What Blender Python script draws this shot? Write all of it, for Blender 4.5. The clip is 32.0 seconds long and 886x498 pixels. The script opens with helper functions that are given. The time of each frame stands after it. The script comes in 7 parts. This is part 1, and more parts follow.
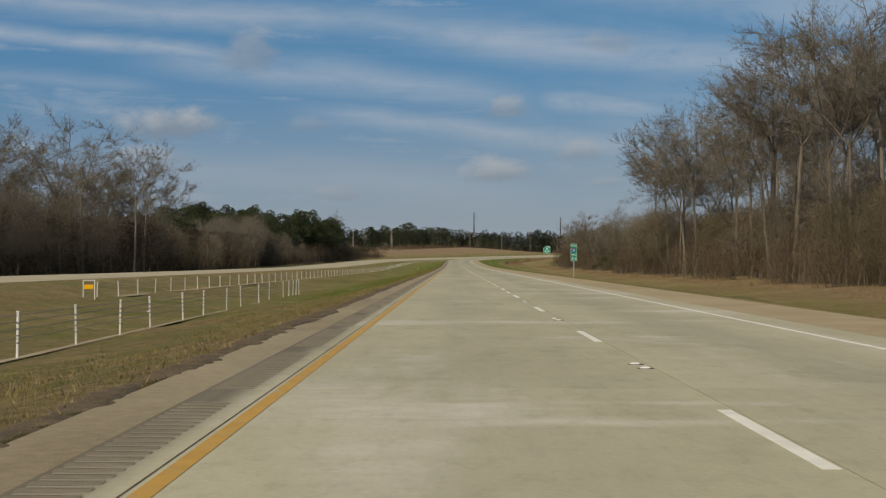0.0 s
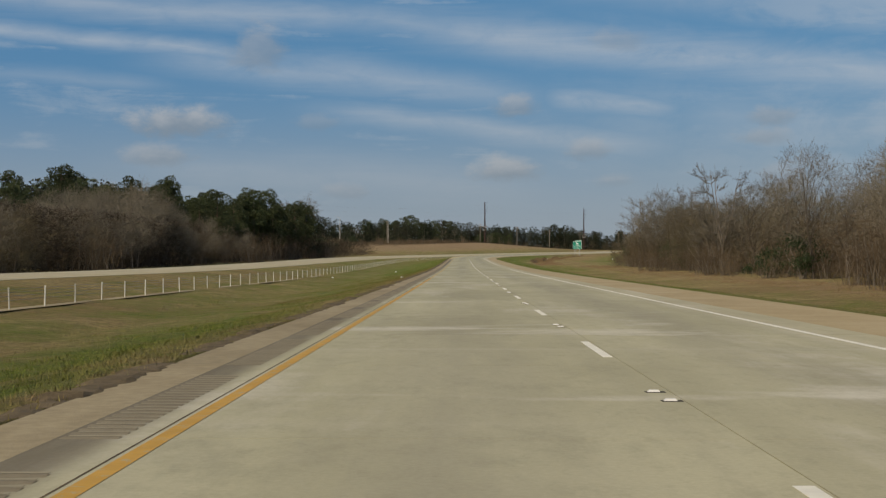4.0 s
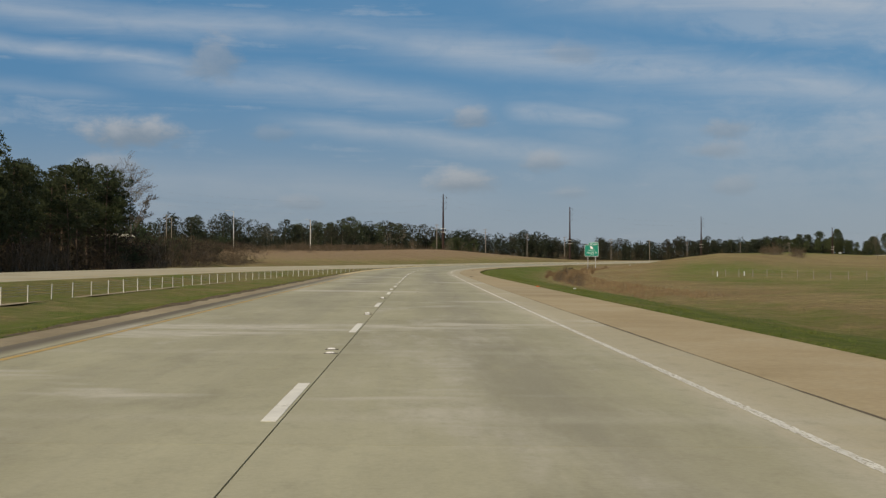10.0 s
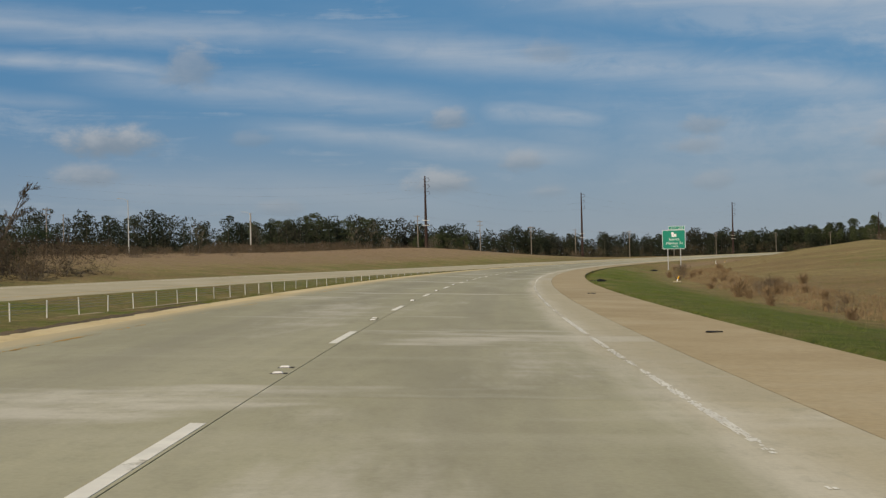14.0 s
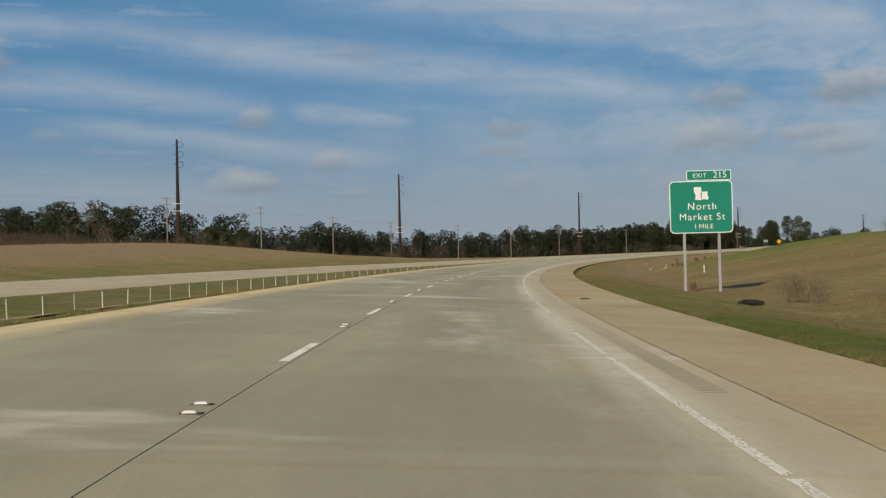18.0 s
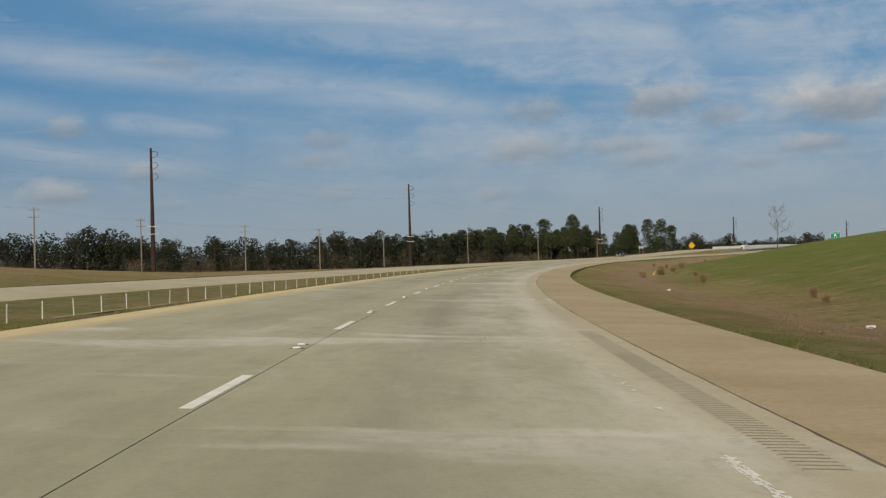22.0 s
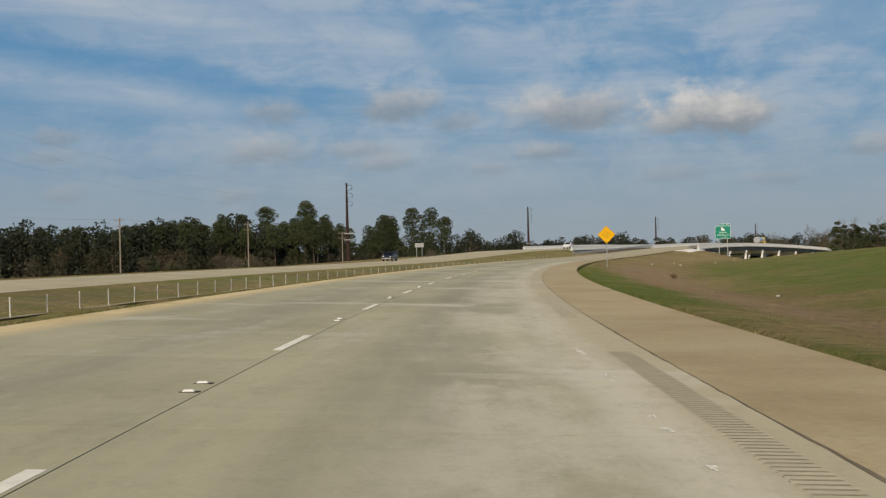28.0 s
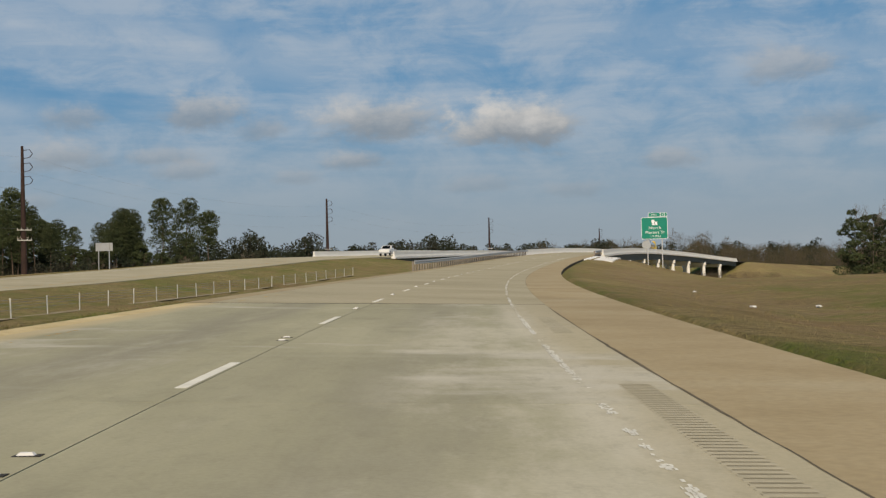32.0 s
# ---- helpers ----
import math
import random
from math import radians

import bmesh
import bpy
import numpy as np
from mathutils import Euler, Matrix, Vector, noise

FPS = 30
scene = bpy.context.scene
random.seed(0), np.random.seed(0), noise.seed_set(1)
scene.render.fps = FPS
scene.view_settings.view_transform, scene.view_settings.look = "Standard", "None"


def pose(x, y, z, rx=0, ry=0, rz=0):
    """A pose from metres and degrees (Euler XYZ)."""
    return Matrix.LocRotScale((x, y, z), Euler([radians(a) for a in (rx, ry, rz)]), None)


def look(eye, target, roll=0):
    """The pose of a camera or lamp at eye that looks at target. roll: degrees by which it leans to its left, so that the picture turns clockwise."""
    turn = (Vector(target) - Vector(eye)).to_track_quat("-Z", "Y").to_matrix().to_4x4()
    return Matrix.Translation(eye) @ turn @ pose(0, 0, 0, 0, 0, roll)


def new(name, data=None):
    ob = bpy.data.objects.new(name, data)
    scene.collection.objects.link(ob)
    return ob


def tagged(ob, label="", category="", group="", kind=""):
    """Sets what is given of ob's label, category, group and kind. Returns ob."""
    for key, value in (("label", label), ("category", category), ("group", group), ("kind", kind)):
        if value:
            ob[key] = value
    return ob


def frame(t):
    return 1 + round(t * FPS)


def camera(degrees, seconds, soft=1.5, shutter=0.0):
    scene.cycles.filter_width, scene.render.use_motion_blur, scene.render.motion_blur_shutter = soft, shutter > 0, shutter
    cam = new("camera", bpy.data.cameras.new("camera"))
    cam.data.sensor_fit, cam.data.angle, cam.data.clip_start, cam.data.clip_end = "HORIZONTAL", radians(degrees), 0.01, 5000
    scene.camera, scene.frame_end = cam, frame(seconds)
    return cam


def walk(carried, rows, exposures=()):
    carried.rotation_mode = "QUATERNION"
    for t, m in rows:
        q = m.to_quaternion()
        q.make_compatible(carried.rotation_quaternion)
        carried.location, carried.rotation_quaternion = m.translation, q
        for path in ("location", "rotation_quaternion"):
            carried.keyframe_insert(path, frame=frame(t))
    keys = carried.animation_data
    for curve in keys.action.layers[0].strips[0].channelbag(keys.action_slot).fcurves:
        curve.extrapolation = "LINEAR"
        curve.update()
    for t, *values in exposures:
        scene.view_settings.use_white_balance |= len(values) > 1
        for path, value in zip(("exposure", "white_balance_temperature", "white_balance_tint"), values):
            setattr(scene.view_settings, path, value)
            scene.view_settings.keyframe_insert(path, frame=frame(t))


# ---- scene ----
cam = camera(35.81, 32.0, 1.3)
PATH = [
    (0.0, pose(0.024, 0.000, 1.137, 90.60, 0.07, 0.44)),
    (0.5, pose(-0.010, 18.698, 1.153, 90.59, -0.04, 0.39)),
    (1.0, pose(-0.032, 37.414, 1.170, 90.61, -0.07, 0.26)),
    (1.5, pose(-0.024, 56.147, 1.188, 90.62, -0.06, 0.25)),
    (2.0, pose(-0.007, 74.898, 1.206, 90.62, -0.13, 0.23)),
    (2.5, pose(0.040, 93.667, 1.216, 90.69, -0.16, 0.10)),
    (3.0, pose(0.142, 112.454, 1.216, 90.65, -0.09, 0.07)),
    (3.5, pose(0.300, 131.258, 1.212, 90.60, -0.00, 0.23)),
    (4.0, pose(0.408, 150.080, 1.208, 90.52, 0.02, 0.77)),
    (4.5, pose(0.372, 168.912, 1.215, 90.55, 0.01, 0.96)),
    (5.0, pose(0.274, 187.740, 1.234, 90.62, -0.04, 0.59)),
    (5.5, pose(0.293, 206.565, 1.266, 90.70, -0.11, -0.03)),
    (6.0, pose(0.419, 225.389, 1.312, 90.60, -0.23, -0.04)),
    (6.5, pose(0.589, 244.212, 1.354, 90.61, -0.29, -0.33)),
    (7.0, pose(0.811, 263.032, 1.386, 90.64, -0.20, -0.51)),
    (7.5, pose(1.099, 281.850, 1.414, 90.72, -0.13, -0.83)),
    (8.0, pose(1.462, 300.664, 1.458, 90.75, -0.03, -0.87)),
    (8.5, pose(1.853, 319.470, 1.542, 90.82, -0.19, -0.85)),
    (9.0, pose(2.288, 338.258, 1.664, 90.88, -0.24, -0.96)),
    (9.5, pose(2.763, 357.030, 1.816, 90.95, -0.11, -1.03)),
    (10.0, pose(3.203, 375.786, 1.971, 91.01, -0.08, -1.07)),
    (10.5, pose(3.600, 394.526, 2.127, 90.98, 0.08, -1.07)),
    (11.0, pose(4.008, 413.249, 2.297, 90.97, 0.28, -0.77)),
    (11.5, pose(4.331, 431.955, 2.467, 90.99, 0.27, 0.14)),
    (12.0, pose(4.444, 450.651, 2.640, 90.81, 0.45, 0.69)),
    (12.5, pose(4.465, 469.343, 2.816, 90.72, 0.77, 0.47)),
    (13.0, pose(4.523, 488.039, 2.984, 90.82, 1.32, 0.20)),
    (13.5, pose(4.679, 506.738, 3.147, 90.99, 1.47, -0.51)),
    (14.0, pose(5.137, 525.437, 3.311, 91.07, 1.36, -1.84)),
    (14.5, pose(5.956, 544.129, 3.480, 90.96, 1.44, -2.78)),
    (15.0, pose(7.130, 562.808, 3.658, 91.20, 1.30, -4.03)),
    (15.5, pose(8.772, 581.458, 3.841, 91.02, 1.31, -5.21)),
    (16.0, pose(10.773, 600.075, 4.026, 90.95, 1.41, -5.62)),
    (16.5, pose(13.004, 618.673, 4.204, 90.91, 1.33, -6.38)),
    (17.0, pose(15.492, 637.248, 4.365, 90.91, 1.20, -7.43)),
    (17.5, pose(18.265, 655.790, 4.520, 90.96, 1.14, -8.66)),
    (18.0, pose(21.372, 674.291, 4.683, 90.95, 1.31, -9.88)),
    (18.5, pose(24.812, 692.746, 4.857, 90.97, 1.37, -10.79)),
    (19.0, pose(28.563, 711.152, 5.038, 90.95, 1.40, -11.65)),
    (19.5, pose(32.616, 729.506, 5.219, 91.06, 1.68, -12.41)),
    (20.0, pose(36.951, 747.806, 5.405, 91.08, 1.65, -13.26)),
    (20.5, pose(41.572, 766.039, 5.601, 91.06, 1.67, -14.23)),
    (21.0, pose(46.500, 784.186, 5.803, 91.07, 1.60, -15.35)),
    (21.5, pose(51.772, 802.231, 6.012, 91.08, 1.55, -16.49)),
    (22.0, pose(57.392, 820.165, 6.225, 91.23, 1.67, -17.46)),
    (22.5, pose(63.313, 837.997, 6.443, 91.12, 1.68, -18.29)),
    (23.0, pose(69.502, 855.732, 6.662, 91.00, 1.86, -19.19)),
    (23.5, pose(75.964, 873.364, 6.889, 91.14, 1.59, -20.21)),
    (24.0, pose(82.690, 890.890, 7.134, 91.10, 1.58, -21.19)),
    (24.5, pose(89.688, 908.306, 7.382, 91.12, 1.52, -22.29)),
    (25.0, pose(97.001, 925.590, 7.625, 91.16, 1.50, -23.25)),
    (25.5, pose(104.654, 942.722, 7.858, 91.16, 1.66, -23.97)),
    (26.0, pose(112.555, 959.736, 8.090, 91.34, 1.72, -24.15)),
    (26.5, pose(120.597, 976.678, 8.355, 91.49, 1.62, -24.75)),
    (27.0, pose(128.840, 993.515, 8.656, 91.45, 1.45, -25.98)),
    (27.5, pose(137.428, 1010.169, 8.981, 91.23, 1.34, -27.51)),
    (28.0, pose(146.358, 1026.640, 9.300, 91.06, 1.38, -28.40)),
    (28.5, pose(155.539, 1042.975, 9.587, 91.14, 1.58, -29.31)),
    (29.0, pose(164.979, 1059.167, 9.848, 91.23, 1.47, -30.40)),
    (29.5, pose(174.696, 1075.202, 10.087, 91.19, 1.43, -31.54)),
    (30.0, pose(184.693, 1091.073, 10.326, 91.21, 1.64, -32.64)),
    (30.5, pose(194.971, 1106.774, 10.576, 91.17, 1.53, -33.70)),
    (31.0, pose(205.531, 1122.299, 10.837, 91.19, 1.64, -34.69)),
    (31.5, pose(216.376, 1137.635, 11.114, 91.25, 1.61, -35.54)),
    (32.0, pose(227.520, 1152.766, 11.387, 91.26, 1.37, -36.50)),
]
walk(cam, PATH, ((0.0, -0.2, 7850, 12), (32.0, -0.14, 7850, 12)))
import functools

# ---------------------------------------------------------------- light and sky
SUN_AZ, SUN_EL = radians(218), radians(38)      # clockwise from the way the road sets out
world = bpy.data.worlds.new("world")
scene.world = world
world.use_nodes = True


def build_sky():
    nt = world.node_tree
    nt.nodes.clear()
    N, L = nt.nodes.new, nt.links.new

    def math_(op, a, b=None, c=None, clamp=False):
        n = N("ShaderNodeMath")
        n.operation, n.use_clamp = op, clamp
        for i, v in enumerate((a, b, c)):
            if v is None:
                continue
            if isinstance(v, (int, float)):
                n.inputs[i].default_value = v
            else:
                L(v, n.inputs[i])
        return n.outputs[0]

    def smooth(v, lo, hi, to=1.0):
        n = N("ShaderNodeMapRange")
        n.interpolation_type = "SMOOTHSTEP"
        L(v, n.inputs[0])
        n.inputs[1].default_value, n.inputs[2].default_value, n.inputs[4].default_value = lo, hi, to
        return n.outputs[0]

    def mix(f, a, b):
        n = N("ShaderNodeMix")
        n.data_type = "RGBA"
        if isinstance(f, float):
            n.inputs[0].default_value = f
        else:
            L(f, n.inputs[0])
        for i, v in ((6, a), (7, b)):
            if isinstance(v, tuple):
                n.inputs[i].default_value = (*v, 1)
            else:
                L(v, n.inputs[i])
        return n.outputs[2]

    coord = N("ShaderNodeTexCoord").outputs["Generated"]
    sep = N("ShaderNodeSeparateXYZ")
    L(coord, sep.inputs[0])
    az = math_("MULTIPLY", math_("ARCTAN2", sep.outputs[0], sep.outputs[1]), 57.2958)
    el = math_("MULTIPLY", math_("ARCSINE", sep.outputs[2]), 57.2958)
    flat = N("ShaderNodeCombineXYZ")
    L(az, flat.inputs[0])
    L(el, flat.inputs[1])

    def noise_(scale, detail, sx, sy, turn=0.0, rough=0.55, shift=0.0, warp=0.0):
        m = N("ShaderNodeMapping")
        L(flat.outputs[0], m.inputs[0])
        m.inputs[1].default_value = (shift, shift * 0.7, shift)
        m.inputs[2].default_value = (0, 0, radians(turn))
        m.inputs[3].default_value = (sx, sy, 1)
        n = N("ShaderNodeTexNoise")
        L(m.outputs[0], n.inputs["Vector"])
        n.inputs["Scale"].default_value, n.inputs["Detail"].default_value = scale, detail
        n.inputs["Roughness"].default_value, n.inputs["Distortion"].default_value = rough, warp
        return n.outputs[0]

    sky = N("ShaderNodeTexSky")
    sky.sky_type, sky.sun_disc = "NISHITA", False
    sky.sun_elevation, sky.sun_rotation = SUN_EL, SUN_AZ
    sky.air_density, sky.dust_density, sky.ozone_density = 1.0, 0.6, 3.0
    deep = N("ShaderNodeHueSaturation")
    L(sky.outputs[0], deep.inputs["Color"])
    deep.inputs["Saturation"].default_value, deep.inputs["Value"].default_value = 1.38, 0.92
    clear = mix(smooth(el, 40.0, 12.0, 0.75), deep.outputs[0], (1.2, 3.95, 8.1))
    clear = mix(smooth(az, 30.0, -30.0, 0.30), clear, (0.75, 2.6, 6.1))
    # high thin streaks laid as soft bands, a veil over one side, then small fair-weather clouds
    wob = math_("SUBTRACT", noise_(1.0, 4, 0.10, 0.22, 0, 0.55, 3.1), 0.5)
    comb = noise_(1.0, 7, 0.10, 1.05, -9, 0.66, 9.0, 0.5)
    fleece = noise_(1.0, 6, 0.30, 0.55, -14, 0.62, 27.0, 0.4)

    def stripe(a0, e0, a1, e1, half, amount, soft=1.6):
        """A band of thin cloud from one azimuth and height to another, frayed along its edges and its ends."""
        ln = math.hypot(a1 - a0, e1 - e0)
        ca, sa = (a1 - a0) / ln, (e1 - e0) / ln
        da, de = math_("SUBTRACT", az, a0), math_("SUBTRACT", el, e0)
        along = math_("ADD", math_("MULTIPLY", da, ca), math_("MULTIPLY", de, sa))
        across = math_("ADD", math_("SUBTRACT", math_("MULTIPLY", de, ca), math_("MULTIPLY", da, sa)), math_("MULTIPLY", wob, soft))
        edge = math_("ADD", math_("ABSOLUTE", across), math_("MULTIPLY", math_("SUBTRACT", math_("ADD", math_("MULTIPLY", comb, 0.6), math_("MULTIPLY", fleece, 0.4)), 0.5), half * 3.4))
        ends = math_("MULTIPLY", smooth(along, -0.12 * ln, 0.22 * ln), smooth(along, 1.12 * ln, 0.72 * ln))
        return math_("MULTIPLY", smooth(edge, half * 2.1, half * -0.5, amount), ends)

    side = smooth(az, -4.0, 26.0)
    veil = math_("MULTIPLY", math_("MULTIPLY", smooth(el, 0.5, 6.0), side), smooth(math_("ADD", math_("MULTIPLY", fleece, 0.55), math_("MULTIPLY", comb, 0.45)), 0.25, 0.66, 0.56))
    cover = math_("MAXIMUM", veil, smooth(math_("ADD", math_("MULTIPLY", comb, 0.6), math_("MULTIPLY", fleece, 0.4)), 0.5, 0.68, 0.30))
    for band in ((-24.0, 11.0, 3.0, 9.6, 0.55, 0.50), (-3.0, 9.95, 23.0, 6.7, 0.80, 0.62), (4.0, 12.3, 34.0, 8.8, 1.2, 0.75), (-22.0, 9.5, -7.5, 8.4, 0.32, 0.62),
                 (-13.0, 8.5, 3.5, 6.85, 0.60, 0.46), (3.6, 6.8, 9.0, 6.2, 0.34, 0.55), (-6.0, 6.1, 9.0, 4.65, 0.38, 0.50), (-14.0, 4.1, 4.0, 3.0, 0.60, 0.32), (-20.0, 7.4, -12.0, 7.0, 0.30, 0.25),
                 (9.0, 6.0, 18.0, 5.0, 0.75, 0.30), (34.0, 11.0, 60.0, 8.0, 1.2, 0.45), (40.0, 8.4, 62.0, 7.2, 0.5, 0.35)):
        cover = math_("MAXIMUM", cover, stripe(*band))
    gap = math_("MAXIMUM", stripe(3.0, 10.95, 29.0, 6.35, 0.50, 0.80, 0.9), stripe(-4.0, 8.55, 12.0, 7.1, 0.45, 0.6, 0.9))
    gap = math_("MAXIMUM", gap, math_("MAXIMUM", stripe(27.0, 11.5, 31.5, 5.5, 0.9, 0.35, 2.2), stripe(45.0, 11.0, 50.0, 6.0, 1.2, 0.3, 2.2)))
    cover = math_("MULTIPLY", cover, math_("SUBTRACT", 1.0, gap))
    cover = math_("MULTIPLY", cover, smooth(fleece, 0.05, 0.62, 1.08), clamp=True)
    haze = smooth(el, 8.5, -0.5, 0.84)
    col = mix(cover, clear, (6.3, 7.7, 9.7))
    col = mix(haze, col, (4.3, 5.35, 6.6))
    rag = math_("ADD", math_("MULTIPLY", noise_(1.0, 7, 0.55, 0.95, 0, 0.60, 5.0, 0.3), 0.7), math_("MULTIPLY", noise_(1.0, 6, 1.5, 2.2, 0, 0.62, 15.0), 0.3))
    puffs = ((-11.8, 5.65, 1.9, .55, .68), (-12.5, 4.3, 1.3, .42, .5), (-8.4, 8.7, 1.1, .8, .45), (1.8, 3.75, 1.3, .48, .62), (2.2, 6.4, .9, .42, .5), (5.3, 4.6, 1.0, .40, .45), (-5.9, 5.7, 1.0, .28, .25),
             (-4.8, 2.9, 1.0, .3, .3), (6.5, 9.1, 1.3, .4, .3), (12.6, 5.9, 1.0, .38, .45), (12.4, 5.05, 1.1, .32, .4), (13.0, 3.6, .9, .35, .3), (6.4, 3.3, .9, .3, .25), (19.9, 3.4, .9, .32, .35),
             (21.4, 6.85, 1.15, .5, .55), (26.5, 7.05, 1.7, .7, .75), (29.2, 6.35, 1.1, .45, .5), (21.1, 5.2, 2.0, .55, .6), (25.0, 5.25, 1.6, .32, .45), (26.0, 4.7, 1.3, .36, .45),
             (33.9, 6.65, 2.7, .8, .85), (33.0, 5.0, 1.4, .38, .6), (30.5, 4.35, 1.0, .3, .35), (39.6, 6.3, 2.6, .95, 1.0), (45.9, 4.75, 1.3, .42, .5), (50.7, 8.3, 2.0, .65, .55), (38.0, 3.9, 1.6, .32, .3),
             (42.0, 3.6, 1.2, .3, .3), (52.5, 6.0, 1.8, .45, .4))
    for a, e, w, h, dense in puffs:
        dx = math_("DIVIDE", math_("SUBTRACT", az, a), w)
        rise = math_("SUBTRACT", el, e)
        dy = math_("DIVIDE", math_("MINIMUM", rise, math_("MULTIPLY", rise, 1.25)), h * 1.28)
        d = math_("SQRT", math_("ADD", math_("MULTIPLY", dx, dx), math_("MULTIPLY", dy, dy)))
        body = smooth(math_("ADD", d, math_("MULTIPLY", math_("SUBTRACT", rag, 0.5), 2.7)), 1.35, 0.35, dense * 0.88)
        top = math_("ADD", math_("ADD", dy, math_("MULTIPLY", dx, -0.22)), math_("MULTIPLY", math_("SUBTRACT", rag, 0.5), -2.4))
        tone = mix(smooth(top, -0.60, 1.05), (3.1, 3.9, 5.0), (5.2 + 3.2 * dense ** 2, 5.8 + 3.2 * dense ** 2, 6.8 + 3.0 * dense ** 2))
        col = mix(body, col, tone)
    bg = N("ShaderNodeBackground")
    L(col, bg.inputs[0])
    bg.inputs[1].default_value = 0.075
    out = N("ShaderNodeOutputWorld")
    L(bg.outputs[0], out.inputs[0])


build_sky()
sun = new("sun", bpy.data.lights.new("sun", "SUN"))
sun.data.energy, sun.data.angle, sun.data.color = 3.6, radians(0.6), (1.0, 0.925, 0.79)
to_sun = Vector((math.sin(SUN_AZ) * math.cos(SUN_EL), math.cos(SUN_AZ) * math.cos(SUN_EL), math.sin(SUN_EL)))
sun.matrix_world = look(to_sun * 100, (0, 0, 0))

# ---------------------------------------------------------------- materials


def material(name, colours, rough=0.8, scale=1.0, bump=0.0, bump_scale=20.0, metal=0.0, vary=0.0, fine=None, spec=0.3, stretch=(1, 1, 1), detail=5):
    """A surface of two or three colours laid out by noise at two scales, in world metres."""
    m = bpy.data.materials.new(name)
    m.use_nodes = True
    nt = m.node_tree
    N, L = nt.nodes.new, nt.links.new
    b = nt.nodes["Principled BSDF"]
    b.inputs["Roughness"].default_value, b.inputs["Metallic"].default_value, b.inputs["Specular IOR Level"].default_value = rough, metal, spec
    pos = N("ShaderNodeNewGeometry").outputs["Position"]
    mp = N("ShaderNodeMapping")
    L(pos, mp.inputs[0])
    mp.inputs[3].default_value = stretch
    n1 = N("ShaderNodeTexNoise")
    L(mp.outputs[0], n1.inputs["Vector"])
    n1.inputs["Scale"].default_value, n1.inputs["Detail"].default_value, n1.inputs["Roughness"].default_value = scale, detail, 0.65
    ramp = N("ShaderNodeValToRGB")
    L(n1.outputs[0], ramp.inputs[0])
    els = ramp.color_ramp.elements
    for i, c in enumerate(colours):
        e = els[i] if i < 2 else els.new(0.5)
        e.color = (*c, 1)
    k = len(colours)
    for i in range(k):
        els[i].position = 0.3 + 0.4 * i / max(1, k - 1)
    for i, c in enumerate(colours):
        els[i].color = (*c, 1)
    col = ramp.outputs[0]
    if fine:
        n2 = N("ShaderNodeTexNoise")
        L(pos, n2.inputs["Vector"])
        n2.inputs["Scale"].default_value, n2.inputs["Detail"].default_value = fine[0], 4
        mx = N("ShaderNodeMix")
        mx.data_type, mx.blend_type = "RGBA", "OVERLAY"
        mx.inputs[0].default_value = fine[1]
        L(col, mx.inputs[6])
        L(n2.outputs[0], mx.inputs[7])
        col = mx.outputs[2]
    if vary:
        oi = N("ShaderNodeObjectInfo")
        hs = N("ShaderNodeHueSaturation")
        r = N("ShaderNodeMapRange")
        L(oi.outputs["Random"], r.inputs[0])
        r.inputs[3].default_value, r.inputs[4].default_value = 1 - vary, 1 + vary
        L(r.outputs[0], hs.inputs["Value"])
        L(col, hs.inputs["Color"])
        col = hs.outputs[0]
    L(col, b.inputs["Base Color"])
    if bump:
        n3 = N("ShaderNodeTexNoise")
        L(pos, n3.inputs["Vector"])
        n3.inputs["Scale"].default_value, n3.inputs["Detail"].default_value = bump_scale, 4
        bp = N("ShaderNodeBump")
        bp.inputs["Strength"].default_value, bp.inputs["Distance"].default_value = bump, 0.02
        L(n3.outputs[0], bp.inputs["Height"])
        L(bp.outputs[0], b.inputs["Normal"])
    return m


def worn_paint(name, paint, under, amount, scale=1.2):
    """Road paint with chips through which the concrete shows. amount 0: whole, 1: nearly gone."""
    m = material(name, (paint, tuple(c * 0.8 for c in paint)), 0.7, 3.0)
    nt = m.node_tree
    b = nt.nodes["Principled BSDF"]
    N, L = nt.nodes.new, nt.links.new
    pos = nt.nodes["Geometry"].outputs["Position"]
    n = N("ShaderNodeTexNoise")
    L(pos, n.inputs["Vector"])
    n.inputs["Scale"].default_value, n.inputs["Detail"].default_value, n.inputs["Roughness"].default_value = scale, 8, 0.75
    r = N("ShaderNodeMapRange")
    L(n.outputs[0], r.inputs[0])
    mid = 0.34 + 0.34 * amount
    r.inputs[1].default_value, r.inputs[2].default_value = mid - 0.03, mid + 0.03
    mx = N("ShaderNodeMix")
    mx.data_type = "RGBA"
    L(r.outputs[0], mx.inputs[0])
    mx.inputs[6].default_value = (*under, 1)
    L(b.inputs["Base Color"].links[0].from_socket, mx.inputs[7])
    L(mx.outputs[2], b.inputs["Base Color"])
    return m


